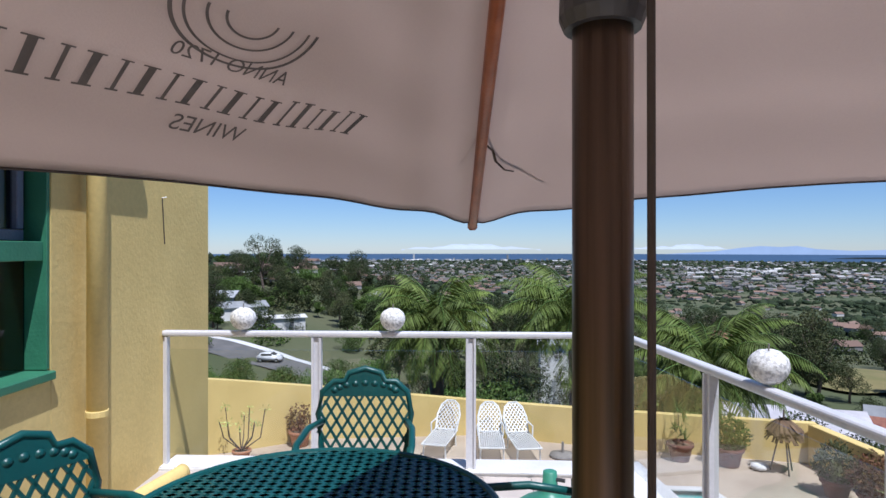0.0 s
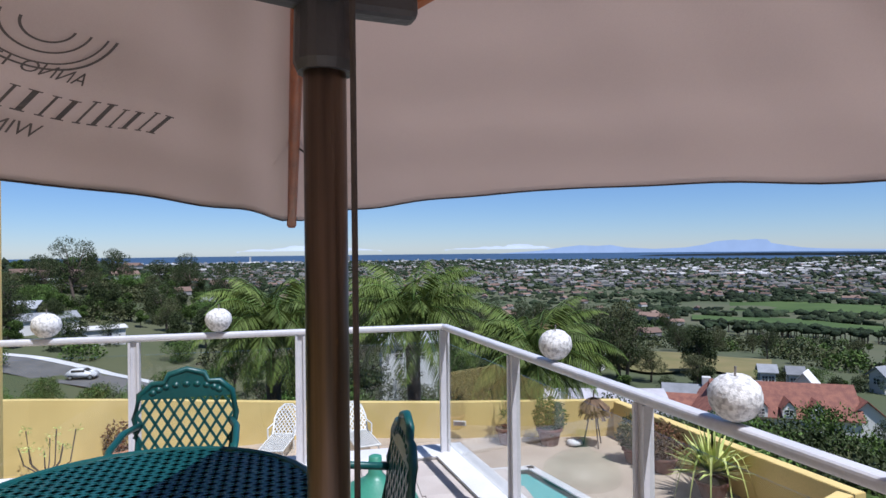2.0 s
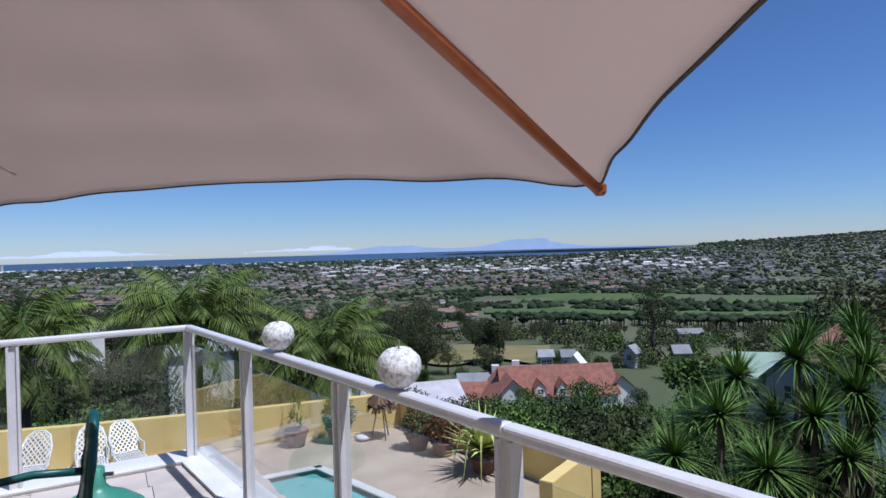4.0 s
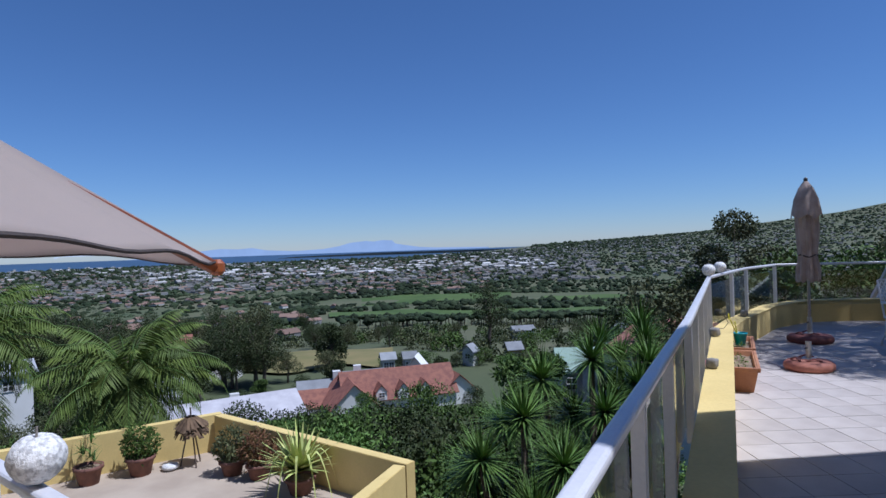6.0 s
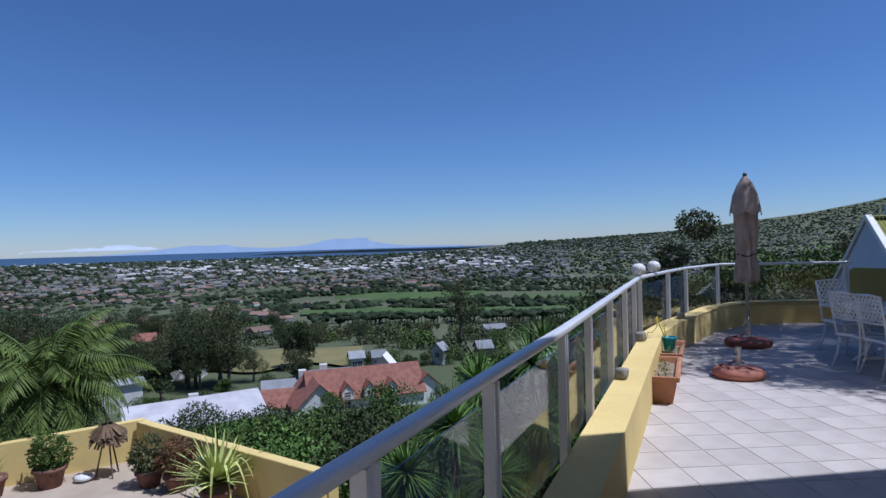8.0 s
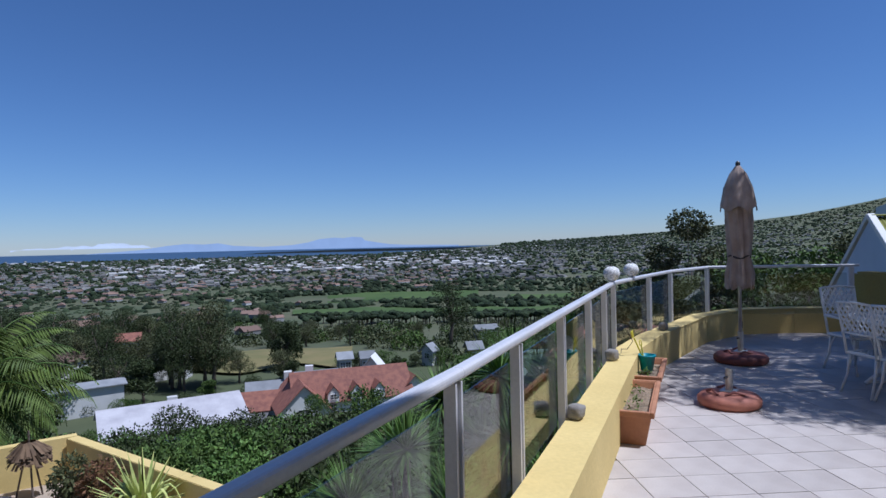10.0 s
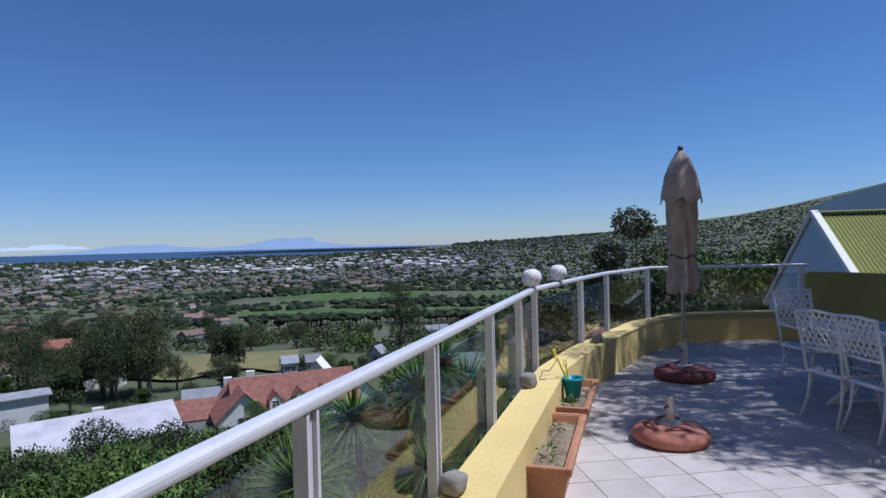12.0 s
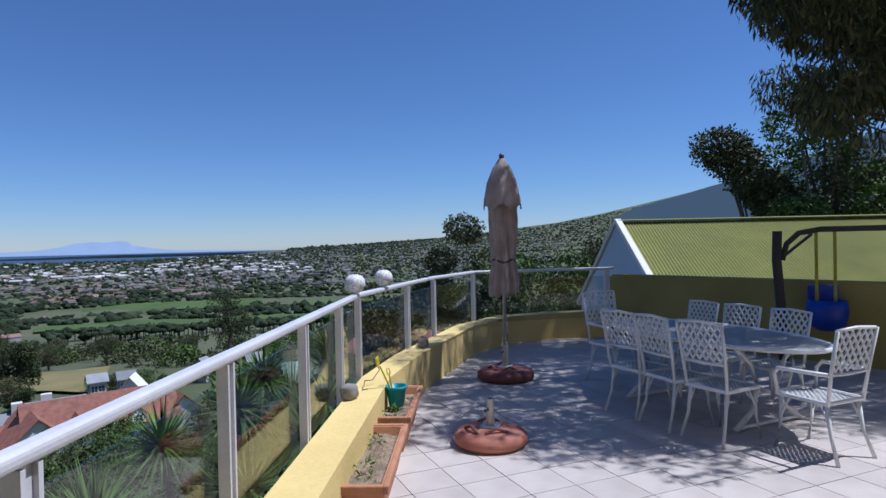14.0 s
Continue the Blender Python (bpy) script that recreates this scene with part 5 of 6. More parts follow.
part("roof_vent", box(B(), (0.75, 0.5, 0.10), Matrix.Translation((-1.0, -3.9, 6.12)) @ Matrix.Rotation(radians(29), 4, "X"), 0.01), "stone_dark", t)
part("wall_window", bx(-HW - 0.03, -HW - 0.005, -1.6, -0.6, 4.6, 5.6), "unlit_interior", t)

# road, parked car, garden pool
def hill_road(name, b0, b1, off, width, material, dz):
    """A strip that climbs across the hillside; off is its distance beyond the middle of the road."""
    vs, fs, n = [], [], 30
    for i in range(n + 1):
        b = b0 + (b1 - b0) * i / n
        for j in range(4):
            x, y = polar(b, 90 + 2.0 * (-11 - b) + off + width * (j / 3 - 0.5))
            vs.append((x, y, ground_z(x, y) + dz))
        if i:
            a = 4 * (i - 1)
            fs += [(a + j, a + j + 1, a + j + 5, a + j + 4) for j in range(3)]
    tagged(from_data(name, vs, fs, material), kind="structure")


hill_road("road", -27, -7, 0, 8.5, "road", 0.4)
hill_road("pavement", -27, -7, 5.2, 1.8, "plinth", 0.45)
patch("road", 33.2, 36.5, 58, 78, "road", 0.35)
patch("road", 58, 66, 40, 46, "road", 0.6)


def garden_pool():
    x, y = polar(11.4, 42)
    t = thing("swimming_pool", (x, y, ground_z(x, y) + 0.45), "small bright turquoise swimming pool in a garden below", "pool")
    M["bright_pool"] = mat("bright_pool_water", (0.12, 0.50, 0.62), (0.10, 0.45, 0.58), 1, 0.15)
    part("rim", lathe(B(), [(2.3, -0.6), (2.3, 0.12), (2.0, 0.12), (2.0, -0.1), (0.01, -0.1)], 28), "house_white", t)
    part("water", lathe(B(), [(1.98, -0.095), (1.98, 0.04), (0.01, 0.04)], 28), "bright_pool", t)


garden_pool()


def parked_car(x, y, turn):
    z = ground_z(x, y) + 0.42
    t = thing("car", (x, y, z), "small white hatchback car parked on the grey road", "car", turn=turn)
    prof = [(-1.85, 0.35), (-1.9, 0.75), (-1.75, 1.0), (-1.2, 1.42), (0.2, 1.46), (0.95, 1.02), (1.75, 0.88), (1.92, 0.6), (1.9, 0.3)]
    bm = B()
    left = [bm.verts.new((u, -0.82 + (0.12 if w > 1.1 else 0), w)) for u, w in prof]
    right = [bm.verts.new((u, 0.82 - (0.12 if w > 1.1 else 0), w)) for u, w in prof]
    bm.faces.new(left)
    bm.faces.new(right[::-1])
    for i in range(len(prof)):
        j = (i + 1) % len(prof)
        bm.faces.new((left[j], left[i], right[i], right[j]))
    bmesh.ops.bevel(bm, geom=bm.edges[:], offset=0.06, segments=2, affect="EDGES")
    part("body", bm, "car_white", t, smooth=True)
    for s in (-1, 1):
        part("side_window", bx(-1.15, 0.55, s * 0.79 - 0.02, s * 0.79 + 0.02, 1.02, 1.32, 0.01), "unlit_interior", t)
        for u in (-1.25, 1.25):
            w = part("wheel", lathe(B(), [(0.30, -0.1), (0.32, -0.05), (0.32, 0.05), (0.30, 0.1)], 18, Matrix.Translation((u, s * 0.76, 0.32)) @ Matrix.Rotation(math.pi / 2, 4, "X")), "rubber", t)
            part("rim", lathe(B(), [(0.2, -0.115), (0.2, 0.115)], 14, Matrix.Translation((u, s * 0.76, 0.32)) @ Matrix.Rotation(math.pi / 2, 4, "X")), "galvanised", w)
    part("windscreen", box(B(), (0.04, 1.3, 0.6), Matrix.Translation((0.62, 0, 1.27)) @ Matrix.Rotation(radians(-59), 4, "Y"), 0.01), "unlit_interior", t)
    part("rear_window", box(B(), (0.04, 1.25, 0.45), Matrix.Translation((-1.5, 0, 1.24)) @ Matrix.Rotation(radians(52), 4, "Y"), 0.01), "unlit_interior", t)


parked_car(*polar(-15.3, 98.5), -5)

# ---- house wall: window, pipes ----
win = tagged(new("window_1"), kind="structure")
win.location = (-1.24, 3.80, 0.93)
for y in (-1.0, 0.978):
    part("window_frame", bx(-0.13, -0.004, y, y + 0.026, 0.054, 1.41, 0.003), "green_frame", win)
part("window_frame", bx(-0.13, -0.02, -0.97, 0.974, 1.36, 1.41, 0.003), "green_frame", win)
part("window_frame", bx(-0.13, -0.02, -0.97, 0.974, 0.63, 0.73, 0.003), "green_frame", win)
part("window_sill", bx(-0.24, 0.035, -1.0, 1.002, 0.004, 0.05, 0.006), "green_frame", win)
for z0, z1 in ((0.734, 0.79), (1.30, 1.356)):
    part("sash", bx(-0.15, -0.09, -0.93, 0.93, z0, z1, 0.004), "blue_frame", win)
for y in (-0.905, 0.0, 0.905):
    part("sash", bx(-0.15, -0.09, y - 0.025, y + 0.025, 0.794, 1.296, 0.004), "blue_frame", win)
for z0, z1 in ((0.056, 0.626), (0.794, 1.296)):
    part("pane", bx(-0.125, -0.117, -0.972, 0.972, z0, z1), "window_glass", win)
# dark sheet in place of the unlit room behind the glass
part("dark_backing", bx(-0.36, -0.33, -1.0, 1.0, 0, 1.416), "unlit_interior", win)

dp = thing("downpipe", (-1.145, 5.07, -0.01), "yellow painted round downpipe on the house wall", "pipe")
part("pipe", tube(B(), [(0, 0, 0.0), (0, 0, 5.0)], 0.055, 16), "yellow", dp, smooth=True)
part("strap", lathe(B(), [(0.058, 0.67), (0.062, 0.675), (0.062, 0.705), (0.058, 0.71)], 16), "yellow", dp)
part("strap_lug", bx(-0.075, -0.03, 0.05, 0.1, 0.66, 0.71, 0.005), "yellow", dp)
# unseen; placed and sized to throw the shadow corner on the house wall
gt = thing("roof_gutter", (-1.24, 2.4, 2.315), "unseen yellow painted gutter along the house wall above the downpipe, placed for its shadow", "gutter")
part("trough", bx(0.003, 0.10, -3.0, 3.257, 0.0, 0.11, 0.008), "yellow", gt)
lp = thing("floor_pipe", (-1.12, 5.2, 0.055), "cream painted pipe along the foot of the wall", "pipe")
part("pipe", tube(B(), [(0, 0, 0), (0.12, 0.62, 0), (0.13, 0.66, 0)], [0.052, 0.052, 0.058], 14), "yellow", lp, smooth=True)
rd = thing("wall_cable", (-1.232, 6.06, 1.66), "thin dark cable hanging from a nail on the wall", "cable")
part("cable", tube(B(), [(0, 0.04, 0), (0, 0.0, 0.34)], 0.004, 6), "cord", rd)
part("nail", tube(B(), [(0, 0.0, 0.34), (0.03, 0.01, 0.345)], 0.004, 6), "galvanised", rd)


# ---- lattice ----
def lattice(bm, inside, w, h, pitch, bar, thick, angle, place):
    """Crossed flat bars clipped to an outline; place turns (u, v) into a matrix base."""
    for sgn in (-1, 1):
        ca, sa = math.cos(angle), sgn * math.sin(angle)
        n = int((w + h) / pitch)
        for k in range(-n, n + 1):
            ox_, oy_ = -sa * k * pitch, ca * k * pitch
            run, steps = None, 60
            L = (w + h)
            for i in range(steps + 1):
                q = -L + 2 * L * i / steps
                u, v = ox_ + ca * q, oy_ + sa * q
                ok = inside(u, v)
                if ok and run is None:
                    run = q
                if (not ok or i == steps) and run is not None:
                    q1 = q - 2 * L / steps
                    if q1 > run:
                        c = ((ox_ + ca * (run + q1) / 2), (oy_ + sa * (run + q1) / 2))
                        m = place @ Matrix.Translation((c[0], c[1], 0)) @ Matrix.Rotation(math.atan2(sa, ca), 4, "Z")
                        box(bm, (q1 - run + 2 * L / steps, bar, thick), m)
                    run = None


UP = Matrix(((1, 0, 0, 0), (0, 0, -1, 0), (0, 1, 0, 0), (0, 0, 0, 1)))  # the (u, v) plane stood up in x and z


def loop_tube(bm, pts, r, sides=8):
    return tube(bm, list(pts) + [pts[0]], r, sides, False)


def ornate_chair(at, turn, label):
    """Cast garden armchair, front towards its -y."""
    t = thing("garden_armchair", at, label, "chair", "green chairs round the table", turn)
    lean = Matrix.Translation((0, 0.24, 0.44)) @ Matrix.Rotation(radians(-8), 4, "X")
    # outline of the back, arched at the top
    out = [(-0.20, 0.0), (-0.235, 0.12), (-0.255, 0.28), (-0.235, 0.40), (-0.17, 0.455), (-0.11, 0.455), (-0.09, 0.50), (0, 0.525), (0.09, 0.50), (0.11, 0.455), (0.17, 0.455), (0.235, 0.40), (0.255, 0.28), (0.235, 0.12), (0.20, 0.0)]
    part("back_frame", loop_tube(B(), [lean @ Vector((x, 0, z)) for x, z in out], 0.017), "green_iron", t, smooth=True)
    bm = B()
    lattice(bm, lambda u, v: 0.02 < v < 0.375 and abs(u) < 0.19 + 0.06 * math.sin(v * 7), 0.5, 0.5, 0.052, 0.014, 0.012, radians(58), lean @ UP)
    part("back_lattice", bm, "green_iron", t)
    bm = B()
    face, back = [], []
    crest = [(-0.238, 0.375), (0.238, 0.375), (0.228, 0.41), (0.165, 0.445), (0.115, 0.445), (0.09, 0.495), (0.0, 0.518), (-0.09, 0.495), (-0.115, 0.445), (-0.165, 0.445), (-0.228, 0.41)]
    for x, z in crest:
        face.append(bm.verts.new(lean @ Vector((x, -0.008, z))))
        back.append(bm.verts.new(lean @ Vector((x, 0.008, z))))
    bm.faces.new(face)
    bm.faces.new(back[::-1])
    for k in range(len(crest)):
        j = (k + 1) % len(crest)
        bm.faces.new((face[j], face[k], back[k], back[j]))
    part("back_crest", bm, "green_iron", t)
    for k in range(9):
        a = -1.2 + 0.3 * k
        c = lean @ Vector((0.18 * math.sin(a), 0, 0.385 + 0.06 * math.cos(a)))
        part("leaf_relief", lathe(B(), [(0.002, -0.016), (0.020, -0.009), (0.020, 0.009), (0.002, 0.016)], 8, Matrix.Translation(c) @ Matrix.Rotation(math.pi / 2, 4, "X")), "green_iron", t, smooth=True)
    bm = B()
    lattice(bm, lambda u, v: abs(u) < 0.225 and abs(v) < 0.215, 0.5, 0.5, 0.05, 0.02, 0.012, radians(50), Matrix.Translation((0, 0, 0.43)))
    loop_tube(bm, [(x, y, 0.43) for x, y in ((-0.24, -0.23), (0.24, -0.23), (0.22, 0.24), (-0.22, 0.24))], 0.014)
    part("seat", bm, "green_iron", t)
    for sx in (-1, 1):
        part("armrest", tube(B(), [(sx * 0.23, 0.28, 0.68), (sx * 0.27, 0.1, 0.69), (sx * 0.28, -0.12, 0.67), (sx * 0.27, -0.22, 0.63), (sx * 0.25, -0.2, 0.57)], 0.017, 8), "green_iron", t, smooth=True)
        part("arm_support", tube(B(), [(sx * 0.27, -0.14, 0.67), (sx * 0.25, -0.19, 0.55), (sx * 0.24, -0.2, 0.43)], 0.012, 8), "green_iron", t, smooth=True)
        for y, yy in ((-0.2, -0.24), (0.21, 0.28)):
            part("leg", tube(B(), [(sx * 0.22, y, 0.43), (sx * 0.20, y, 0.22), (sx * 0.25, yy, 0.0)], [0.02, 0.014, 0.016], 8), "green_iron", t, smooth=True)
    return t


ornate_chair((0.41, 4.64, 0), 0, "green cast-metal garden armchair with a lattice back by the table")
ornate_chair((-0.38, 3.6, 0), 62, "green cast-metal armchair with a lattice back beside the house wall")
ornate_chair((1.07, 3.72, 0), -92, "dark green cast-metal armchair drawn up to the round table")


def round_table():
    t = thing("round_table", (0.40, 3.68, 0), "round green cast-metal garden table with a pierced top", "table")
    bm = B()
    lattice(bm, lambda u, v: 0.07 < math.hypot(u, v) < 0.63, 1.4, 1.4, 0.045, 0.026, 0.01, radians(32), Matrix.Translation((0, 0, 0.715)))
    loop_tube(bm, [(0.64 * math.cos(k * math.tau / 64), 0.64 * math.sin(k * math.tau / 64), 0.712) for k in range(64)], 0.018)
    lathe(bm, [(0.085, 0.705), (0.085, 0.722), (0.03, 0.722), (0.03, 0.705)], 20)
    part("tabletop", bm, "green_iron", t)
    for k in range(4):
        a = math.pi / 4 + k * math.pi / 2
        c, s = math.cos(a), math.sin(a)
        part("leg", tube(B(), [(0.45 * c, 0.45 * s, 0.70), (0.25 * c, 0.25 * s, 0.45), (0.3 * c, 0.3 * s, 0.2), (0.42 * c, 0.42 * s, 0.0)], 0.022, 8), "green_iron", t, smooth=True)
    part("brace", loop_tube(B(), [(0.27 * math.cos(k * math.tau / 24), 0.27 * math.sin(k * math.tau / 24), 0.3) for k in range(24)], 0.01), "green_iron", t)


round_table()
ub = thing("umbrella_base", (1.46, 5.12, 0), "empty domed green plastic umbrella base on the tiles", "umbrella base")
part("body", lathe(B(), [(0.27, 0), (0.27, 0.05), (0.25, 0.09), (0.17, 0.15), (0.07, 0.20), (0.045, 0.23), (0.04, 0.33), (0.03, 0.335)], 28), "green_plastic", ub, smooth=True)
part("knob", tube(B(), [(0.03, -0.02, 0.29), (0.08, -0.04, 0.29)], 0.012, 8), "black_plastic", ub)
pb = thing("umbrella_base", (POLE.x, POLE.y, 0), "heavy round green base that holds the bronze pole", "umbrella base")
part("body", lathe(B(), [(0.25, 0), (0.25, 0.05), (0.2, 0.08), (0.05, 0.12), (0.035, 0.2), (0.03, 0.2)], 28), "green_plastic", pb, smooth=True)


# ---- east terrace ----
def planter(x, y, turn, L, label, weeds):
    t = thing("planter", (x, y, 0), label, "planter", turn=turn)
    bm = B()
    w0, w1, h = 0.11, 0.165, 0.275
    lo, hi, i1, i0 = [], [], [], []
    for sx, sy in ((-1, -1), (1, -1), (1, 1), (-1, 1)):
        lo.append(bm.verts.new((sx * (L / 2 - 0.05), sy * w0, 0.0)))
        hi.append(bm.verts.new((sx * L / 2, sy * w1, h)))
        i1.append(bm.verts.new((sx * (L / 2 - 0.03), sy * (w1 - 0.03), h)))
        i0.append(bm.verts.new((sx * (L / 2 - 0.06), sy * (w1 - 0.05), h - 0.1)))
    bm.faces.new(lo[::-1])
    bm.faces.new(i0)
    for k in range(4):
        j = (k + 1) % 4
        bm.faces.new((lo[k], lo[j], hi[j], hi[k]))
        bm.faces.new((hi[k], hi[j], i1[j], i1[k]))
        bm.faces.new((i1[k], i1[j], i0[j], i0[k]))
    part("body", bm, "terracotta", t)
    for sx, sy, lx, ly in ((0, -1, L + 0.03, 0.035), (0, 1, L + 0.03, 0.035), (-1, 0, 0.035, 0.30), (1, 0, 0.035, 0.30)):
        part("rim", box(B(), (lx, ly, 0.05), Matrix.Translation((sx * L / 2, sy * w1, h - 0.015)), 0.008, 2), "terracotta", t)
    bm = B()
    n = 14
    vs = [[bm.verts.new((-L / 2 + 0.035 + (L - 0.07) * i / n, -w1 + 0.032 + (2 * w1 - 0.064) * j / 5, h - 0.055 + 0.022 * noise.noise(Vector((i * 0.5 + x, j * 0.6, 0))))) for j in range(6)] for i in range(n + 1)]
    for i in range(n):
        for j in range(5):
            bm.faces.new((vs[i][j], vs[i + 1][j], vs[i + 1][j + 1], vs[i][j + 1]))
    part("soil", bm, "soil", t)
    if weeds:
        leaf_cloud("weeds", [(wx_, wy_, h - 0.02, 0.09, 0.07, 0.045) for wx_, wy_ in weeds], 90, 0.035, "leaf_light", t, seed=3, kind="stuff")
    return t


planter(9.47, 3.06, 17.5, 1.12, "long terracotta planter with dry soil and a few weeds", [(-0.25, 0.0), (0.3, 0.03)])
planter(10.66, 3.42, 16.5, 1.0, "second terracotta planter with dry soil and a toy bucket", [(-0.3, 0.0), (0.2, 0.0)])
bk = thing("toy_bucket", (10.62, 3.4, 0.245), "small teal plastic bucket with a yellow spade in the planter", "bucket")
part("body", lathe(B(), [(0.06, 0), (0.085, 0.15), (0.095, 0.155), (0.095, 0.17), (0.08, 0.17), (0.056, 0.01)], 20), "teal", bk, smooth=True)
part("spade", tube(B(), [(0, 0, 0.04), (-0.14, 0.08, 0.36)], 0.008, 6), "bright_yellow", bk)
part("spade_blade", box(B(), (0.05, 0.01, 0.08), Matrix.Translation((-0.16, 0.09, 0.4)) @ Matrix.Rotation(-0.4, 4, "Y"), 0.004), "bright_yellow", bk)
part("rake", tube(B(), [(0.01, 0.02, 0.04), (-0.03, 0.05, 0.28)], 0.007, 6), "bright_yellow", bk)
part("rake_fork", tube(B(), [(-0.06, 0.05, 0.27), (-0.05, 0.06, 0.32), (-0.01, 0.06, 0.32), (0.0, 0.05, 0.27)], 0.005, 6), "bright_yellow", bk)
tw = thing("wire_twig", (10.42, 3.6, 0.42), "thin bent dark wire on the wall", "wire")
part("wire", tube(B(), [(0, 0, 0.02), (0.08, 0.03, 0.05), (0.16, 0.0, 0.04), (0.2, -0.05, 0.12), (0.17, 0.0, 0.24)], 0.004, 5), "cord", tw)

for x, y, s in ((8.08, 2.92, 0.78), (10.10, 3.56, 0.85), (12.35, 3.84, 0.8)):
    t = thing("stone", (x, y, 0.42), "rounded grey concrete block at the foot of a post", "stone", "blocks by the posts")
    bm = box(B(), (0.15 * s, 0.13 * s, 0.13 * s), Matrix.Translation((0, 0, 0.066 * s)), 0.03, 3)
    for v in bm.verts:
        v.co += v.co.normalized() * 0.012 * noise.noise(v.co * 20 + Vector((x, y, 0)))
    part("block", bm, "stone_dark", t, smooth=True)


def heavy_base(x, y, mat_, label, tube_top, r=0.41):
    t = thing("umbrella_base", (x, y, 0), label, "umbrella base")
    part("disc", lathe(B(), [(r - 0.03, 0), (r, 0.03), (r, 0.08), (r - 0.04, 0.115), (r * 0.5, 0.135), (0.06, 0.14)], 40), mat_, t, smooth=True)
    part("socket", lathe(B(), [(0.035, 0.138), (0.035, tube_top), (0.028, tube_top), (0.028, 0.16)], 18), "galvanised", t)
    part("flange", box(B(), (0.15, 0.15, 0.01), Matrix.Translation((0, 0, 0.145)), 0.003), "galvanised", t)
    for a, q in ((0.4, 0.15), (2.4, 0.18), (3.7, 0.16)):
        part("handle", tube(B(), [(q * math.cos(a) - 0.09 * math.sin(a), q * math.sin(a) + 0.09 * math.cos(a), 0.132), (q * math.cos(a), q * math.sin(a), 0.165), (q * math.cos(a) + 0.09 * math.sin(a), q * math.sin(a) - 0.09 * math.cos(a), 0.132)], 0.012, 6), "base_dark", t)
    part("clamp_knob", tube(B(), [(-0.03, 0.01, tube_top - 0.08), (-0.08, 0.02, tube_top - 0.08)], 0.012, 6), "black_plastic", t)
    return t


heavy_base(10.63, 2.59, "base_red", "empty round red concrete umbrella base with a steel socket", 0.36, 0.29)
heavy_base(12.88, 3.02, "base_dark", "round dark red base that holds the closed umbrella", 0.40, 0.33)


def closed_umbrella():
    t = thing("closed_umbrella", (12.88, 3.02, 0), "closed beige canvas garden umbrella on a slim pole", "umbrella")
    part("pole", lathe(B(), [(0.022, 0.15), (0.022, 2.55)], 16), "galvanised", t, smooth=True)
    n = 72

    def cloth(profile, folds, amp, seed, fade=None):
        bm, rings = B(), []
        for r, z in profile:
            ring = []
            for k in range(n):
                a = k * math.tau / n
                f = 1 + amp * math.sin(folds * a + 2.0 * math.sin(z * 3 + seed)) + 0.35 * amp * math.sin(2.3 * folds * a + z * 5 + seed)
                dz = 0.03 * math.sin(folds * a + seed) if (r, z) == profile[0] else 0
                ring.append(bm.verts.new((r * f * math.cos(a), r * f * math.sin(a), z + dz)))
            rings.append(ring)
        for r0, r1 in zip(rings, rings[1:]):
            for k in range(n):
                bm.faces.new((r0[k], r0[(k + 1) % n], r1[(k + 1) % n], r1[k]))
        return bm
    part("canopy", cloth([(0.15, 0.98), (0.16, 1.15), (0.12, 1.35), (0.135, 1.6), (0.15, 1.85), (0.15, 2.0), (0.10, 2.3), (0.03, 2.52)], 8, 0.16, 0.7), "closed_canvas", t, smooth=True)
    part("top_cap", cloth([(0.225, 2.0), (0.215, 2.08), (0.17, 2.28), (0.10, 2.46), (0.03, 2.565), (0.01, 2.58)], 6, 0.06, 0.2), "closed_canvas", t, smooth=True)
    part("finial", lathe(B(), [(0.02, 2.56), (0.03, 2.58), (0.03, 2.61), (0.01, 2.63)], 12), "black_plastic", t)
    part("strap", tube(B(), [(0.13 * math.cos(k * math.tau / 20), 0.13 * math.sin(k * math.tau / 20), 1.38 + 0.02 * math.sin(k)) for k in range(21)], 0.012, 6), "cord", t)
    part("crank", tube(B(), [(0.03, 0, 0.52), (0.08, 0.0, 0.52), (0.08, 0, 0.44)], 0.01, 6), "black_plastic", t)


closed_umbrella()

TC, TD, TN = Vector((12.15, 0.90)), Vector((0.70, 0.714)), Vector((-0.714, 0.70))


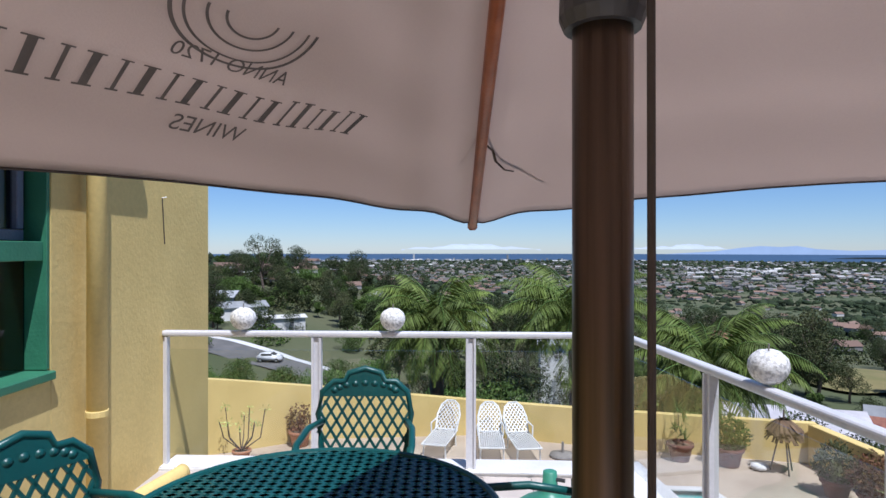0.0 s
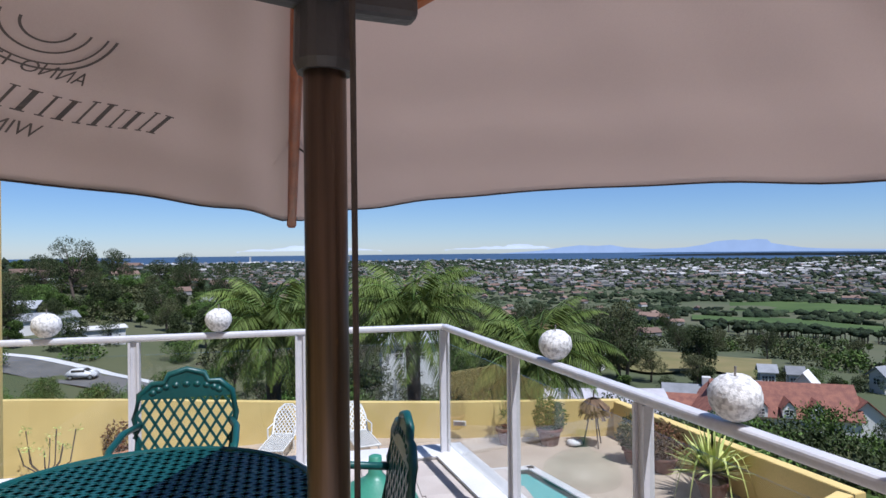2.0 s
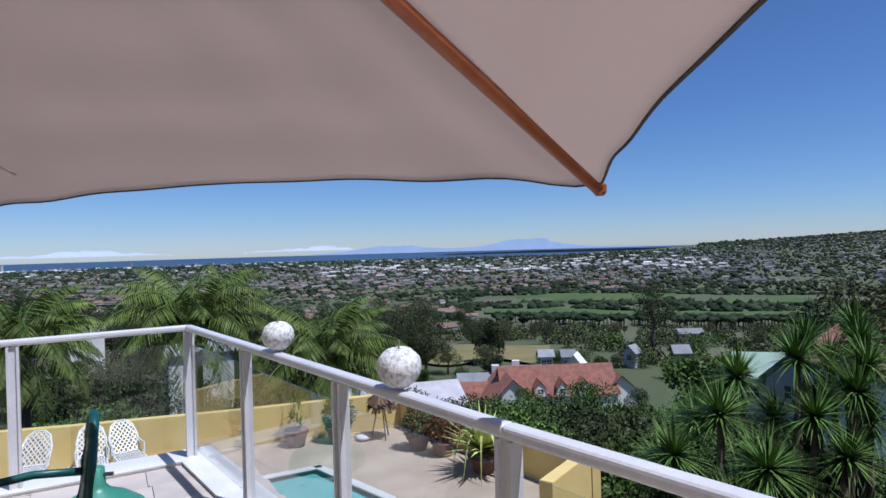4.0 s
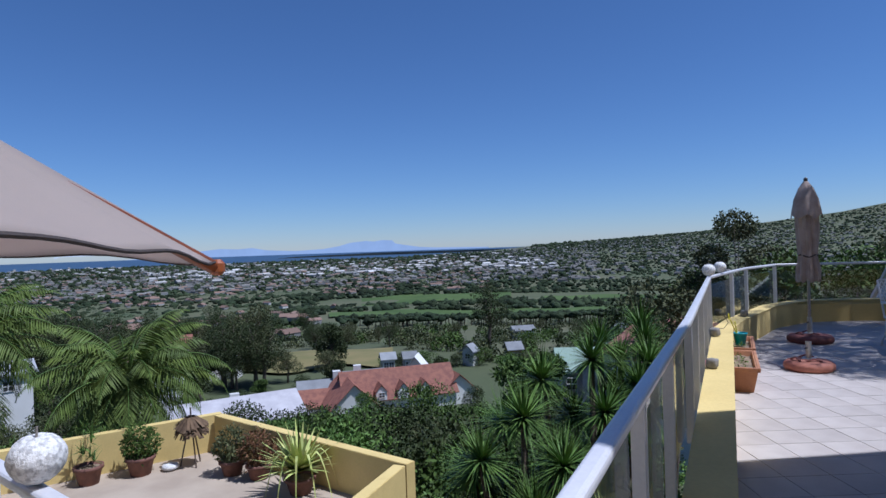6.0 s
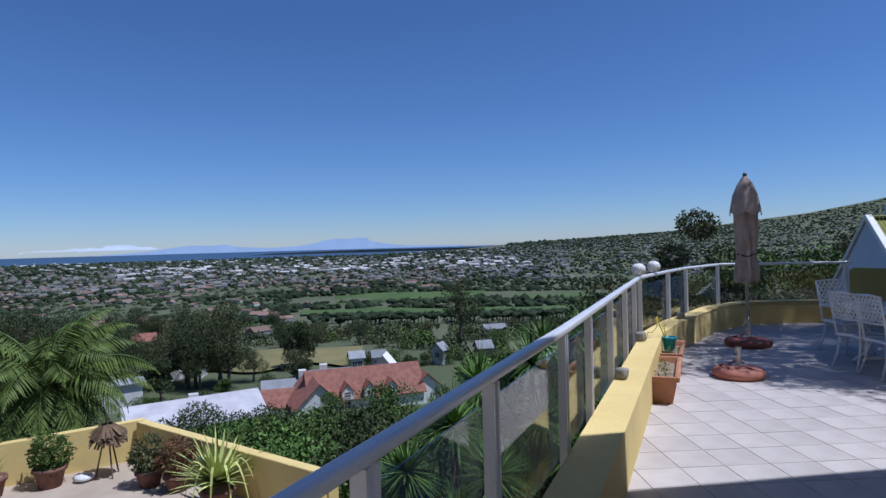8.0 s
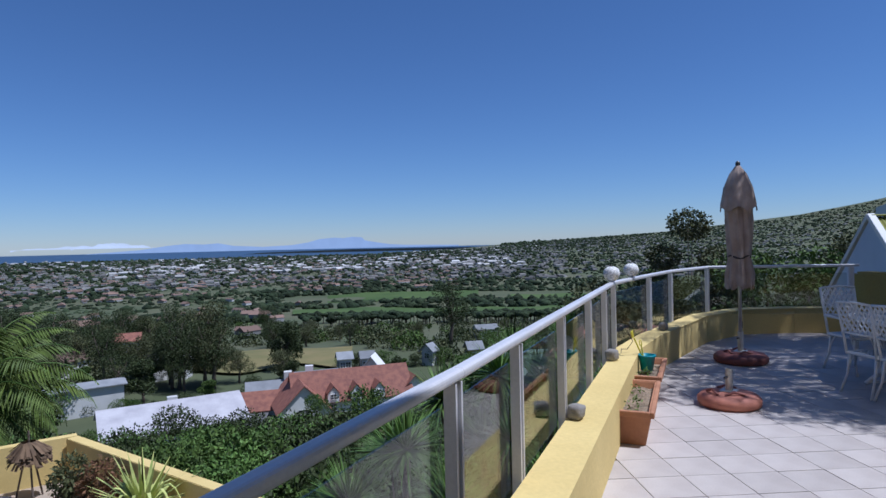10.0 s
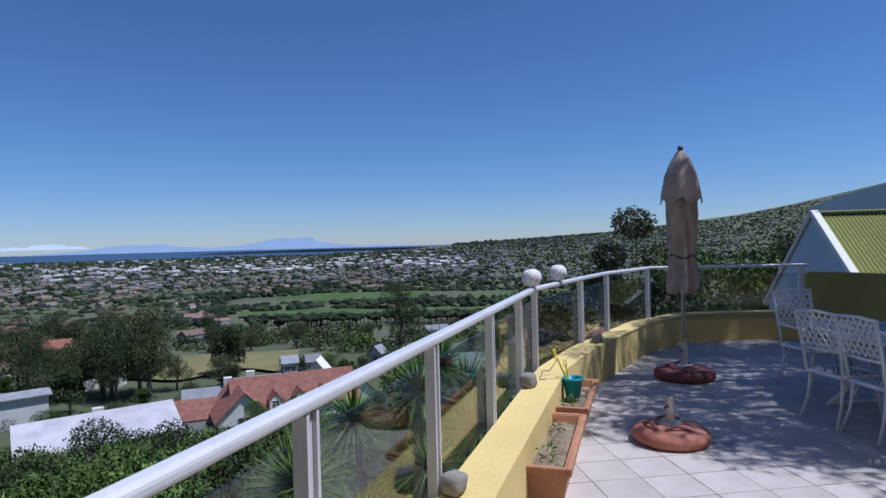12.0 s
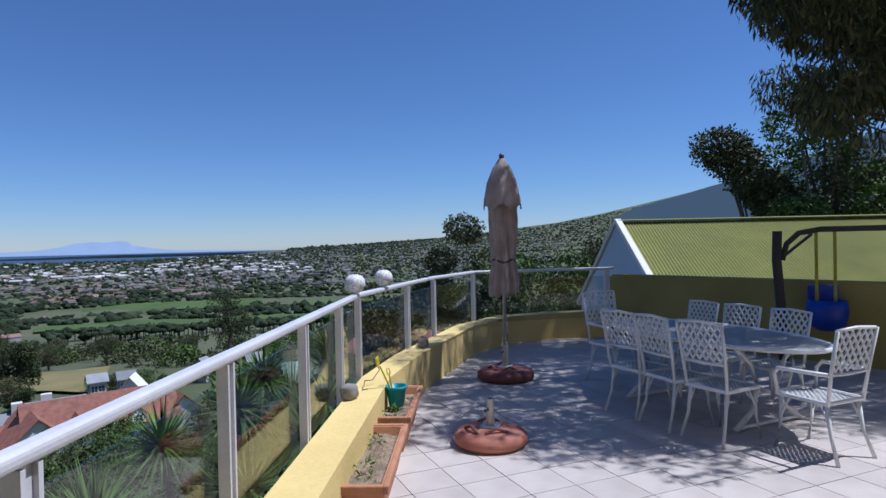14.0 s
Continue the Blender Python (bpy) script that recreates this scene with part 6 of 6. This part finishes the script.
def oval_table():
    t = thing("oval_table", (TC.x, TC.y, 0), "white oval cast-metal garden table with curved legs", "table", turn=math.degrees(math.atan2(TD.y, TD.x)))
    a, b = 1.12, 0.54
    bm = B()
    lattice(bm, lambda u, v: (u / a) ** 2 + (v / b) ** 2 < 0.96 and math.hypot(u, v) > 0.05, 2.4, 1.4, 0.034, 0.025, 0.01, radians(38), Matrix.Translation((0, 0, 0.715)))
    loop_tube(bm, [(a * math.cos(k * math.tau / 72), b * math.sin(k * math.tau / 72), 0.71) for k in range(72)], 0.02)
    part("tabletop", bm, "white_iron", t)
    for sx in (-1, 1):
        for sy in (-1, 1):
            x0 = sx * 0.62
            part("leg", tube(B(), [(x0, sy * 0.40, 0.70), (x0, sy * 0.22, 0.55), (x0, sy * 0.12, 0.35), (x0, sy * 0.2, 0.15), (x0, sy * 0.40, 0.02)], [0.022, 0.018, 0.018, 0.02, 0.024], 8), "white_iron", t, smooth=True)
            part("leg_scroll", tube(B(), [(x0, sy * 0.28, 0.70), (x0, sy * 0.34, 0.5), (x0, sy * 0.26, 0.3), (x0, sy * 0.14, 0.22)], 0.012, 6), "white_iron", t, smooth=True)
        part("foot_rail", tube(B(), [(sx * 0.62, -0.40, 0.03), (sx * 0.62, 0.40, 0.03)], 0.016, 6), "white_iron", t)
    part("stretcher", tube(B(), [(-0.62, 0, 0.3), (0, 0, 0.24), (0.62, 0, 0.3)], 0.014, 6), "white_iron", t, smooth=True)


oval_table()


def lattice_chair(at, turn, label, arms=False):
    """White cast chair with a lattice back, front towards its -y."""
    t = thing("dining_chair", at, label, "chair", "white chairs round the oval table", turn)
    lean = Matrix.Translation((0, 0.2, 0.44)) @ Matrix.Rotation(radians(-9), 4, "X")
    for sx in (-1, 1):
        part("back_post", tube(B(), [(sx * 0.2, 0.2, 0.42), lean @ Vector((sx * 0.215, 0, 0.25)), lean @ Vector((sx * 0.225, 0.01, 0.56))], 0.014, 8), "white_iron", t, smooth=True)
    for z, b in ((0.225, -0.0), (0.555, 0.015)):
        part("back_rail", tube(B(), [lean @ Vector((-0.22, 0, z)), lean @ Vector((0, 0, z + b - 0.01 * (z < 0.3))), lean @ Vector((0.22, 0, z))], 0.014, 8), "white_iron", t, smooth=True)
    bm = B()
    lattice(bm, lambda u, v: abs(u) < 0.205 and 0.235 < v < 0.545, 0.5, 0.5, 0.056, 0.014, 0.012, radians(55), lean @ UP)
    part("back_lattice", bm, "white_iron", t)
    bm = B()
    lattice(bm, lambda u, v: abs(u) < 0.20 and abs(v) < 0.195, 0.5, 0.5, 0.034, 0.02, 0.012, radians(45), Matrix.Translation((0, 0, 0.44)))
    loop_tube(bm, [(x, y, 0.437) for x, y in ((-0.21, -0.21), (-0.1, -0.235), (0.1, -0.235), (0.21, -0.21), (0.205, 0.2), (-0.205, 0.2))], 0.017)
    part("seat", bm, "white_iron", t)
    for sx in (-1, 1):
        part("leg", tube(B(), [(sx * 0.18, -0.19, 0.43), (sx * 0.185, -0.2, 0.2), (sx * 0.20, -0.24, 0.0)], [0.018, 0.013, 0.015], 8), "white_iron", t, smooth=True)
        part("leg", tube(B(), [(sx * 0.18, 0.18, 0.43), (sx * 0.185, 0.21, 0.2), (sx * 0.21, 0.28, 0.0)], [0.018, 0.013, 0.015], 8), "white_iron", t, smooth=True)
        for y0, y1 in ((-0.12, -0.2), (0.12, 0.21)):
            part("leg_bracket", tube(B(), [(sx * 0.17, y0, 0.43), (sx * 0.18, (y0 + y1) / 2, 0.34), (sx * 0.187, y1, 0.24)], 0.008, 6), "white_iron", t, smooth=True)
        if arms:
            part("armrest", tube(B(), [lean @ Vector((sx * 0.22, 0, 0.22)), (sx * 0.25, 0.02, 0.655), (sx * 0.26, -0.16, 0.65), (sx * 0.25, -0.2, 0.6), (sx * 0.22, -0.19, 0.44)], 0.016, 8), "white_iron", t, smooth=True)
    return t


ang_n = math.degrees(math.atan2(TN.y, TN.x))
side_chair = lattice_chair((0, 0, 0), 0, "white cast-metal chair with a lattice back along the oval table")
spots = []
for s_, n_, extra in ((-0.63, 0.57, 4), (-0.20, 0.60, -5), (0.24, 0.60, 3), (-0.24, -0.58, 178), (0.28, -0.60, 183), (0.80, -0.60, 176)):
    p = TC + TD * s_ + TN * n_
    spots.append((p.x, p.y, ang_n - 90 + extra))
side_chair.scale = (0.90, 0.93, 0.95)
side_chair.location, side_chair.rotation_euler = (spots[0][0], spots[0][1], 0), (0, 0, radians(spots[0][2]))
for x, y, a in spots[1:]:
    c_ = copy_thing(side_chair, pose(x, y, 0, 0, 0, a))
    c_.scale = (0.90, 0.93, 0.95) if (Vector((x, y)) - TC).dot(TN) > 0 else (0.90, 0.93, 0.89)
ang_d = math.degrees(math.atan2(TD.y, TD.x))
lattice_chair((11.14, 0.20, 0), 133, "white cast-metal armchair at the sunlit end of the table", True).scale = (0.95, 0.95, 0.95)
p = TC + TD * 1.22
lattice_chair((p.x, p.y, 0), ang_d - 90, "white cast-metal armchair at the shaded end of the table", True)


def swing():
    t = thing("swing_frame", (14.42, -0.12, 0), "dark metal garden swing frame with yellow straps and a blue seat", "swing")
    d = Vector((-0.18, -0.98, 0)).normalized()
    part("post", tube(B(), [(0, 0, 0), (0.0, 0.03, 0.8), (0.03, 0.06, 1.3), (0.03, 0.05, 1.66)], 0.055, 10), "cord", t, smooth=True)
    q = [Vector((0.03, 0.0, 1.3)), Vector((0.03, 0.0, 1.5)) + d * 0.05, Vector((0.03, 0, 1.63)) + d * 0.18, Vector((0.03, 0, 1.67)) + d * 0.4, Vector((0.03, 0, 1.67)) + d * 2.4]
    part("top_bar", tube(B(), q, 0.035, 10), "cord", t, smooth=True)
    part("brace", tube(B(), [Vector((0.03, 0, 1.35)) + d * 0.02, Vector((0.03, 0, 1.62)) + d * 0.32], 0.018, 8), "cord", t)
    part("post", tube(B(), [d * 2.4 + Vector((0.03, 0, 1.7)), d * 2.4], 0.055, 10), "cord", t, smooth=True)
    for k in (0.36, 0.55):
        part("strap", box(B(), (0.012, 0.035, 0.95), Matrix.Translation(d * k + Vector((0.03, 0, 1.2)))), "strap", t)
    c = d * 0.46 + Vector((0.03, 0, 0.62))
    bm = lathe(B(), [(0.10, -0.16), (0.20, -0.1), (0.23, 0.05), (0.21, 0.2), (0.19, 0.2), (0.17, 0.0)], 18, Matrix.Translation(c))
    part("seat", bm, "navy", t, smooth=True)
    part("seat_back", box(B(), (0.05, 0.34, 0.3), Matrix.Translation(c + Vector((0.16, 0, 0.22))), 0.02, 2), "navy", t)


swing()


# ---- things on the lower deck ----
def lounger(x, y, turn):
    t = thing("sun_lounger", (x, y, DECK), "white cast-metal sun lounger with raised lattice back on the deck", "lounger", "white loungers by the wall", turn)
    bm = B()
    lattice(bm, lambda u, v: abs(u) < 0.26 and -0.62 < v < 0.6, 0.8, 1.4, 0.075, 0.024, 0.015, radians(50), Matrix.Translation((0, 0, 0.34)))
    loop_tube(bm, [(-0.28, -0.64, 0.34), (0.28, -0.64, 0.34), (0.28, 0.62, 0.34), (-0.28, 0.62, 0.34)], 0.02)
    part("seat", bm, "white_iron", t)
    lean = Matrix.Translation((0, 0.6, 0.35)) @ Matrix.Rotation(radians(-42), 4, "X")
    bm = B()
    lattice(bm, lambda u, v: (abs(u) / 0.27) ** 3 + (max(0, v - 0.3) / 0.5) ** 3 < 1 and 0 < v < 0.78, 0.8, 1.0, 0.075, 0.021, 0.015, radians(55), lean @ UP)
    part("backrest", bm, "white_iron", t)
    out = [(-0.27, 0.0), (-0.29, 0.4), (-0.22, 0.68), (-0.1, 0.8), (0.1, 0.8), (0.22, 0.68), (0.29, 0.4), (0.27, 0.0)]
    part("back_frame", loop_tube(B(), [lean @ Vector((u, 0, v)) for u, v in out], 0.022), "white_iron", t)
    for sx in (-1, 1):
        for yy in (-0.55, 0.5):
            part("leg", tube(B(), [(sx * 0.25, yy, 0.34), (sx * 0.27, yy, 0.0)], 0.02, 6), "white_iron", t)
        part("armrest", tube(B(), [(sx * 0.28, 0.7, 0.58), (sx * 0.32, 0.35, 0.56), (sx * 0.3, 0.3, 0.34)], 0.018, 6), "white_iron", t)
    return t


lounger(0.75, 16.1, -14)
lounger(1.95, 15.9, -2)
lounger(2.7, 15.85, 6)
fb = thing("umbrella_base", (3.6, 15.7, DECK), "low round concrete umbrella base on the deck", "umbrella base")
part("disc", lathe(B(), [(0.3, 0), (0.3, 0.07), (0.05, 0.1)], 24), "stone_dark", fb, smooth=True)
part("socket", tube(B(), [(0, 0, 0.09), (0, 0, 0.35)], 0.03, 10), "stone_dark", fb)


def pot(x, y, r, h, label, category="plant pot", base_z=DECK):
    t = thing("potted_plant", (x, y, base_z), label, category)
    part("pot", lathe(B(), [(r * 0.7, 0), (r * 0.95, h * 0.8), (r * 1.08, h * 0.82), (r * 1.08, h), (r * 0.92, h), (r * 0.88, h * 0.85)], 22), "dark_pot" if base_z == DECK and x > 5 else "terracotta", t, smooth=True)
    part("soil", lathe(B(), [(r * 0.87, h * 0.84), (r * 0.87, h * 0.86), (0.01, h * 0.87)], 18), "soil", t)
    return t


def bushy(x, y, r, h, crown_r, n, material, label, seed):
    t = pot(x, y, r, h, label)
    for k in range(5):
        a = k * 1.3
        part("stem", tube(B(), [(0, 0, h * 0.8), (0.3 * crown_r * math.cos(a), 0.3 * crown_r * math.sin(a), h + crown_r * 0.9)], 0.012, 5), "bark", t)
    leaf_cloud("foliage", [(0, 0, h + crown_r * 0.75, crown_r * 0.8, crown_r * 0.8, crown_r), (crown_r * 0.4, 0, h + crown_r * 0.5, crown_r * 0.6, crown_r * 0.6, crown_r * 0.5), (-crown_r * 0.4, 0.1, h + crown_r * 0.6, crown_r * 0.5, crown_r * 0.6, crown_r * 0.5)], n, 0.09, material, t, slim=0.4, seed=seed)
    return t


bushy(7.2, 15.15, 0.30, 0.42, 0.42, 1500, "leaf", "green shrub in a terracotta pot by the yellow wall", 1)
bushy(8.5, 13.45, 0.27, 0.33, 0.42, 1300, "leaf_gum", "grey-green shrub in a pot on the deck", 2)
bushy(8.75, 12.75, 0.27, 0.33, 0.42, 1300, "leaf_red", "reddish-leaved shrub in a terracotta pot", 3)
bushy(-2.7, 16.5, 0.26, 0.38, 0.35, 500, "leaf_red", "dry brownish shrub in a terracotta pot", 5)
t = pot(6.25, 15.5, 0.28, 0.4, "upright leafy plant in a dark pot by the wall")
vs, fs = [], []
for k in range(9):
    rosette(vs, fs, Vector((0.12 * math.cos(k), 0.12 * math.sin(k), 0.45 + 0.09 * k)), 0.4, 14, g0, 0.035, 0.5)
c = from_data("foliage", vs, fs, "leaf_light")
c.parent = t
t = pot(8.85, 11.35, 0.30, 0.34, "spiky yellow-green yucca in a pot by the deck wall")
vs, fs = [], []
rosette(vs, fs, Vector((0, 0, 0.45)), 1.05, 170, g0, 0.15, 0.75, 4)
c = from_data("foliage", vs, fs, "leaf_yucca")
c.parent = t
vs, fs = [], []
for k in range(9):
    a = 2.0 + k * 0.5
    n0 = len(vs)
    for i in range(7):
        q = i / 6
        rr, zz = 0.25 + 0.55 * q, 0.75 + 0.25 * math.sin(q * 3.4) - 0.75 * q * q
        w = 0.035 * (1 - q * 0.8)
        cx_, sy_ = math.cos(a), math.sin(a)
        vs += [Vector((rr * cx_ - w * sy_, rr * sy_ + w * cx_, zz)), Vector((rr * cx_ + w * sy_, rr * sy_ - w * cx_, zz))]
        if i:
            m_ = n0 + 2 * (i - 1)
            fs.append((m_, m_ + 1, m_ + 3, m_ + 2))
c = from_data("drooping_leaves", vs, fs, "leaf_yucca")
c.parent = t
# plant with bare stems
t = pot(-3.75, 15.35, 0.2, 0.28, "leggy plant with bare stems in a pot by the wall")
gb = random.Random(4)
tips = []
for k in range(9):
    a = k * 0.8
    e = Vector((0.4 * math.cos(a) * (0.5 + gb.random()), 0.2 * math.sin(a), 0.8 + 0.5 * gb.random()))
    part("stem", tube(B(), [(0, 0, 0.25), (e.x * 0.8, e.y * 0.8, 0.55), e], 0.014, 5), "bark", t)
    tips.append((e.x, e.y, e.z, 0.09, 0.09, 0.1))
leaf_cloud("foliage", tips, 140, 0.08, "leaf_yucca", t, seed=8)
# thatched stand in the corner
t = thing("thatched_stand", (8.2, 14.75, DECK), "wooden stand with dried palm thatch in the wall corner", "garden ornament")
for a in (0.4, 2.5, 4.6):
    part("leg", tube(B(), [(0.26 * math.cos(a), 0.26 * math.sin(a), 0), (0.08 * math.cos(a), 0.08 * math.sin(a), 0.85)], 0.018, 6), "bark", t)
part("post", tube(B(), [(0, 0, 0.8), (0, 0, 1.35)], 0.02, 6), "bark", t)
vs, fs = [], []
for k in range(170):
    a, q = gb.random() * math.tau, gb.random()
    p0 = Vector((0.12 * math.cos(a), 0.12 * math.sin(a), 1.15 - 0.15 * q))
    p1 = Vector((0.38 * math.cos(a + 0.2), 0.38 * math.sin(a + 0.2), 0.95 - 0.28 * q))
    s_ = Vector((-math.sin(a), math.cos(a), 0)) * 0.028
    n0 = len(vs)
    vs += [p0 - s_, p0 + s_, p1 + s_ * 1.2, p1 - s_ * 1.2]
    fs.append((n0, n0 + 1, n0 + 2, n0 + 3))
c = from_data("thatch", vs, fs, "dead_leaf")
c.parent = t
for x, y in ((-1.9, 17.9), (5.2, 16.12)):
    t = thing("wall_light", (x, y, DECK + 0.42), "small oblong grille light in the deck wall", "wall light", turn=-24)
    part("frame", bx(-0.16, 0.16, -0.06, 0.0, -0.06, 0.06, 0.008), "house_white", t)
    for k in range(3):
        part("slot", bx(-0.13, 0.13, -0.066, -0.055, -0.04 + 0.032 * k, -0.025 + 0.032 * k), "stone_dark", t)
t = thing("stone", (7.75, 14.9, DECK), "pale rounded garden stone on the deck", "stone")
part("stone", lathe(B(), [(0.1, 0), (0.2, 0.05), (0.17, 0.12), (0.05, 0.15)], 14), "stone", t, smooth=True)


# below the long parapet: slab mimicking floor reflected in the glass, with potted agaves
tagged(obj("reflection_slab", prism(B(), [(8.6, 3.6), (11.5, 4.4), (13.4, 5.3), (12.6, 6.9), (10.4, 6.6), (8.4, 6.0)], -5.4, -3.4), "road"), kind="structure")
for k, (x, y) in enumerate(((9.6, 5.0), (11.0, 5.5), (12.2, 5.7))):
    t = pot(x, y, 0.28, 0.36, "spiky agave in a terracotta pot on the slab below the parapet", base_z=-3.4)
    vs, fs = [], []
    rosette(vs, fs, Vector((0, 0, 0.42)), 0.62, 70, g0, 0.05, 0.35)
    c = from_data("foliage", vs, fs, ("leaf_gum", "leaf_yucca", "leaf_gum")[k])
    c.parent = t

# ---- floor tiles, last ----
def inside_poly(x, y, poly):
    c = False
    for (x0, y0), (x1, y1) in zip(poly, poly[1:] + poly[:1]):
        if (y0 > y) != (y1 > y) and x < (x1 - x0) * (y - y0) / (y1 - y0) + x0:
            c = not c
    return c


def tile_floor():
    size, gap = 0.34, 0.006
    h = (size - gap) / 2
    near, far = [], []
    ca, sa = math.cos(radians(43)), math.sin(radians(43))
    for i in range(-40, 70):
        for j in range(-50, 50):
            u, v = 8.22 + size * (i + 0.5), 4.79 + size * (j + 0.5)
            x, y = ca * u + sa * v, sa * u - ca * v
            if x < 2.95 or y < -7.7 or not any(inside_poly(x + dx, y + dy, FLOOR) for dx, dy in ((0, 0), (0.07, -0.25), (-0.2, -0.15), (-0.25, 0))):
                continue
            (near if 7.3 < x < 13.2 and 0.35 < y else far).append((x, y, radians(43)))
    for i in range(30):
        for j in range(44):
            x, y = -1.1 + 0.34 * i, -8 + 0.335 * j
            if x < 2.8 and inside_poly(x, y, FLOOR):
                (near if 4.4 < y and x > 0 else far).append((x, y, radians(-4)))
    near.sort(key=lambda p: abs(p[1] - 3) if p[0] < 3 else (p[0] - 8.5) ** 2 * 0.4 + (p[1] - 2.5) ** 2)
    far += near[300:]
    near = near[:300]
    bm = B()
    box(bm, (2 * h, 2 * h, 0.012), Matrix.Translation((0, 0, -0.006)))
    me = bpy.data.meshes.new("tile")
    bm.to_mesh(me)
    bm.free()
    me.materials.append(M["tile"])
    fl = bpy.data.objects["floor"]
    g = random.Random(2)
    for x, y, a in near:
        o = new("tile", me)
        o.location, o.rotation_euler, o.parent = (x, y, g.uniform(-0.0008, 0.0008)), (0, 0, a), fl
    vs, fs = [], []
    for x, y, a in far:
        z = g.uniform(-0.0008, 0.0008)
        n = len(vs)
        c, s = math.cos(a), math.sin(a)
        for zz in (z, -0.012):
            for du, dv in ((-h, -h), (h, -h), (h, h), (-h, h)):
                vs.append((x + c * du - s * dv, y + s * du + c * dv, zz))
        fs += [(n, n + 1, n + 2, n + 3)] + [(n + k, n + 4 + k, n + 4 + (k + 1) % 4, n + (k + 1) % 4) for k in range(4)]
    o = from_data("tiles", vs, fs, "tile")
    o.parent = fl
    tagged(o, "pale stone-coloured square floor tiles beyond the nearest", kind="stuff")


tile_floor()
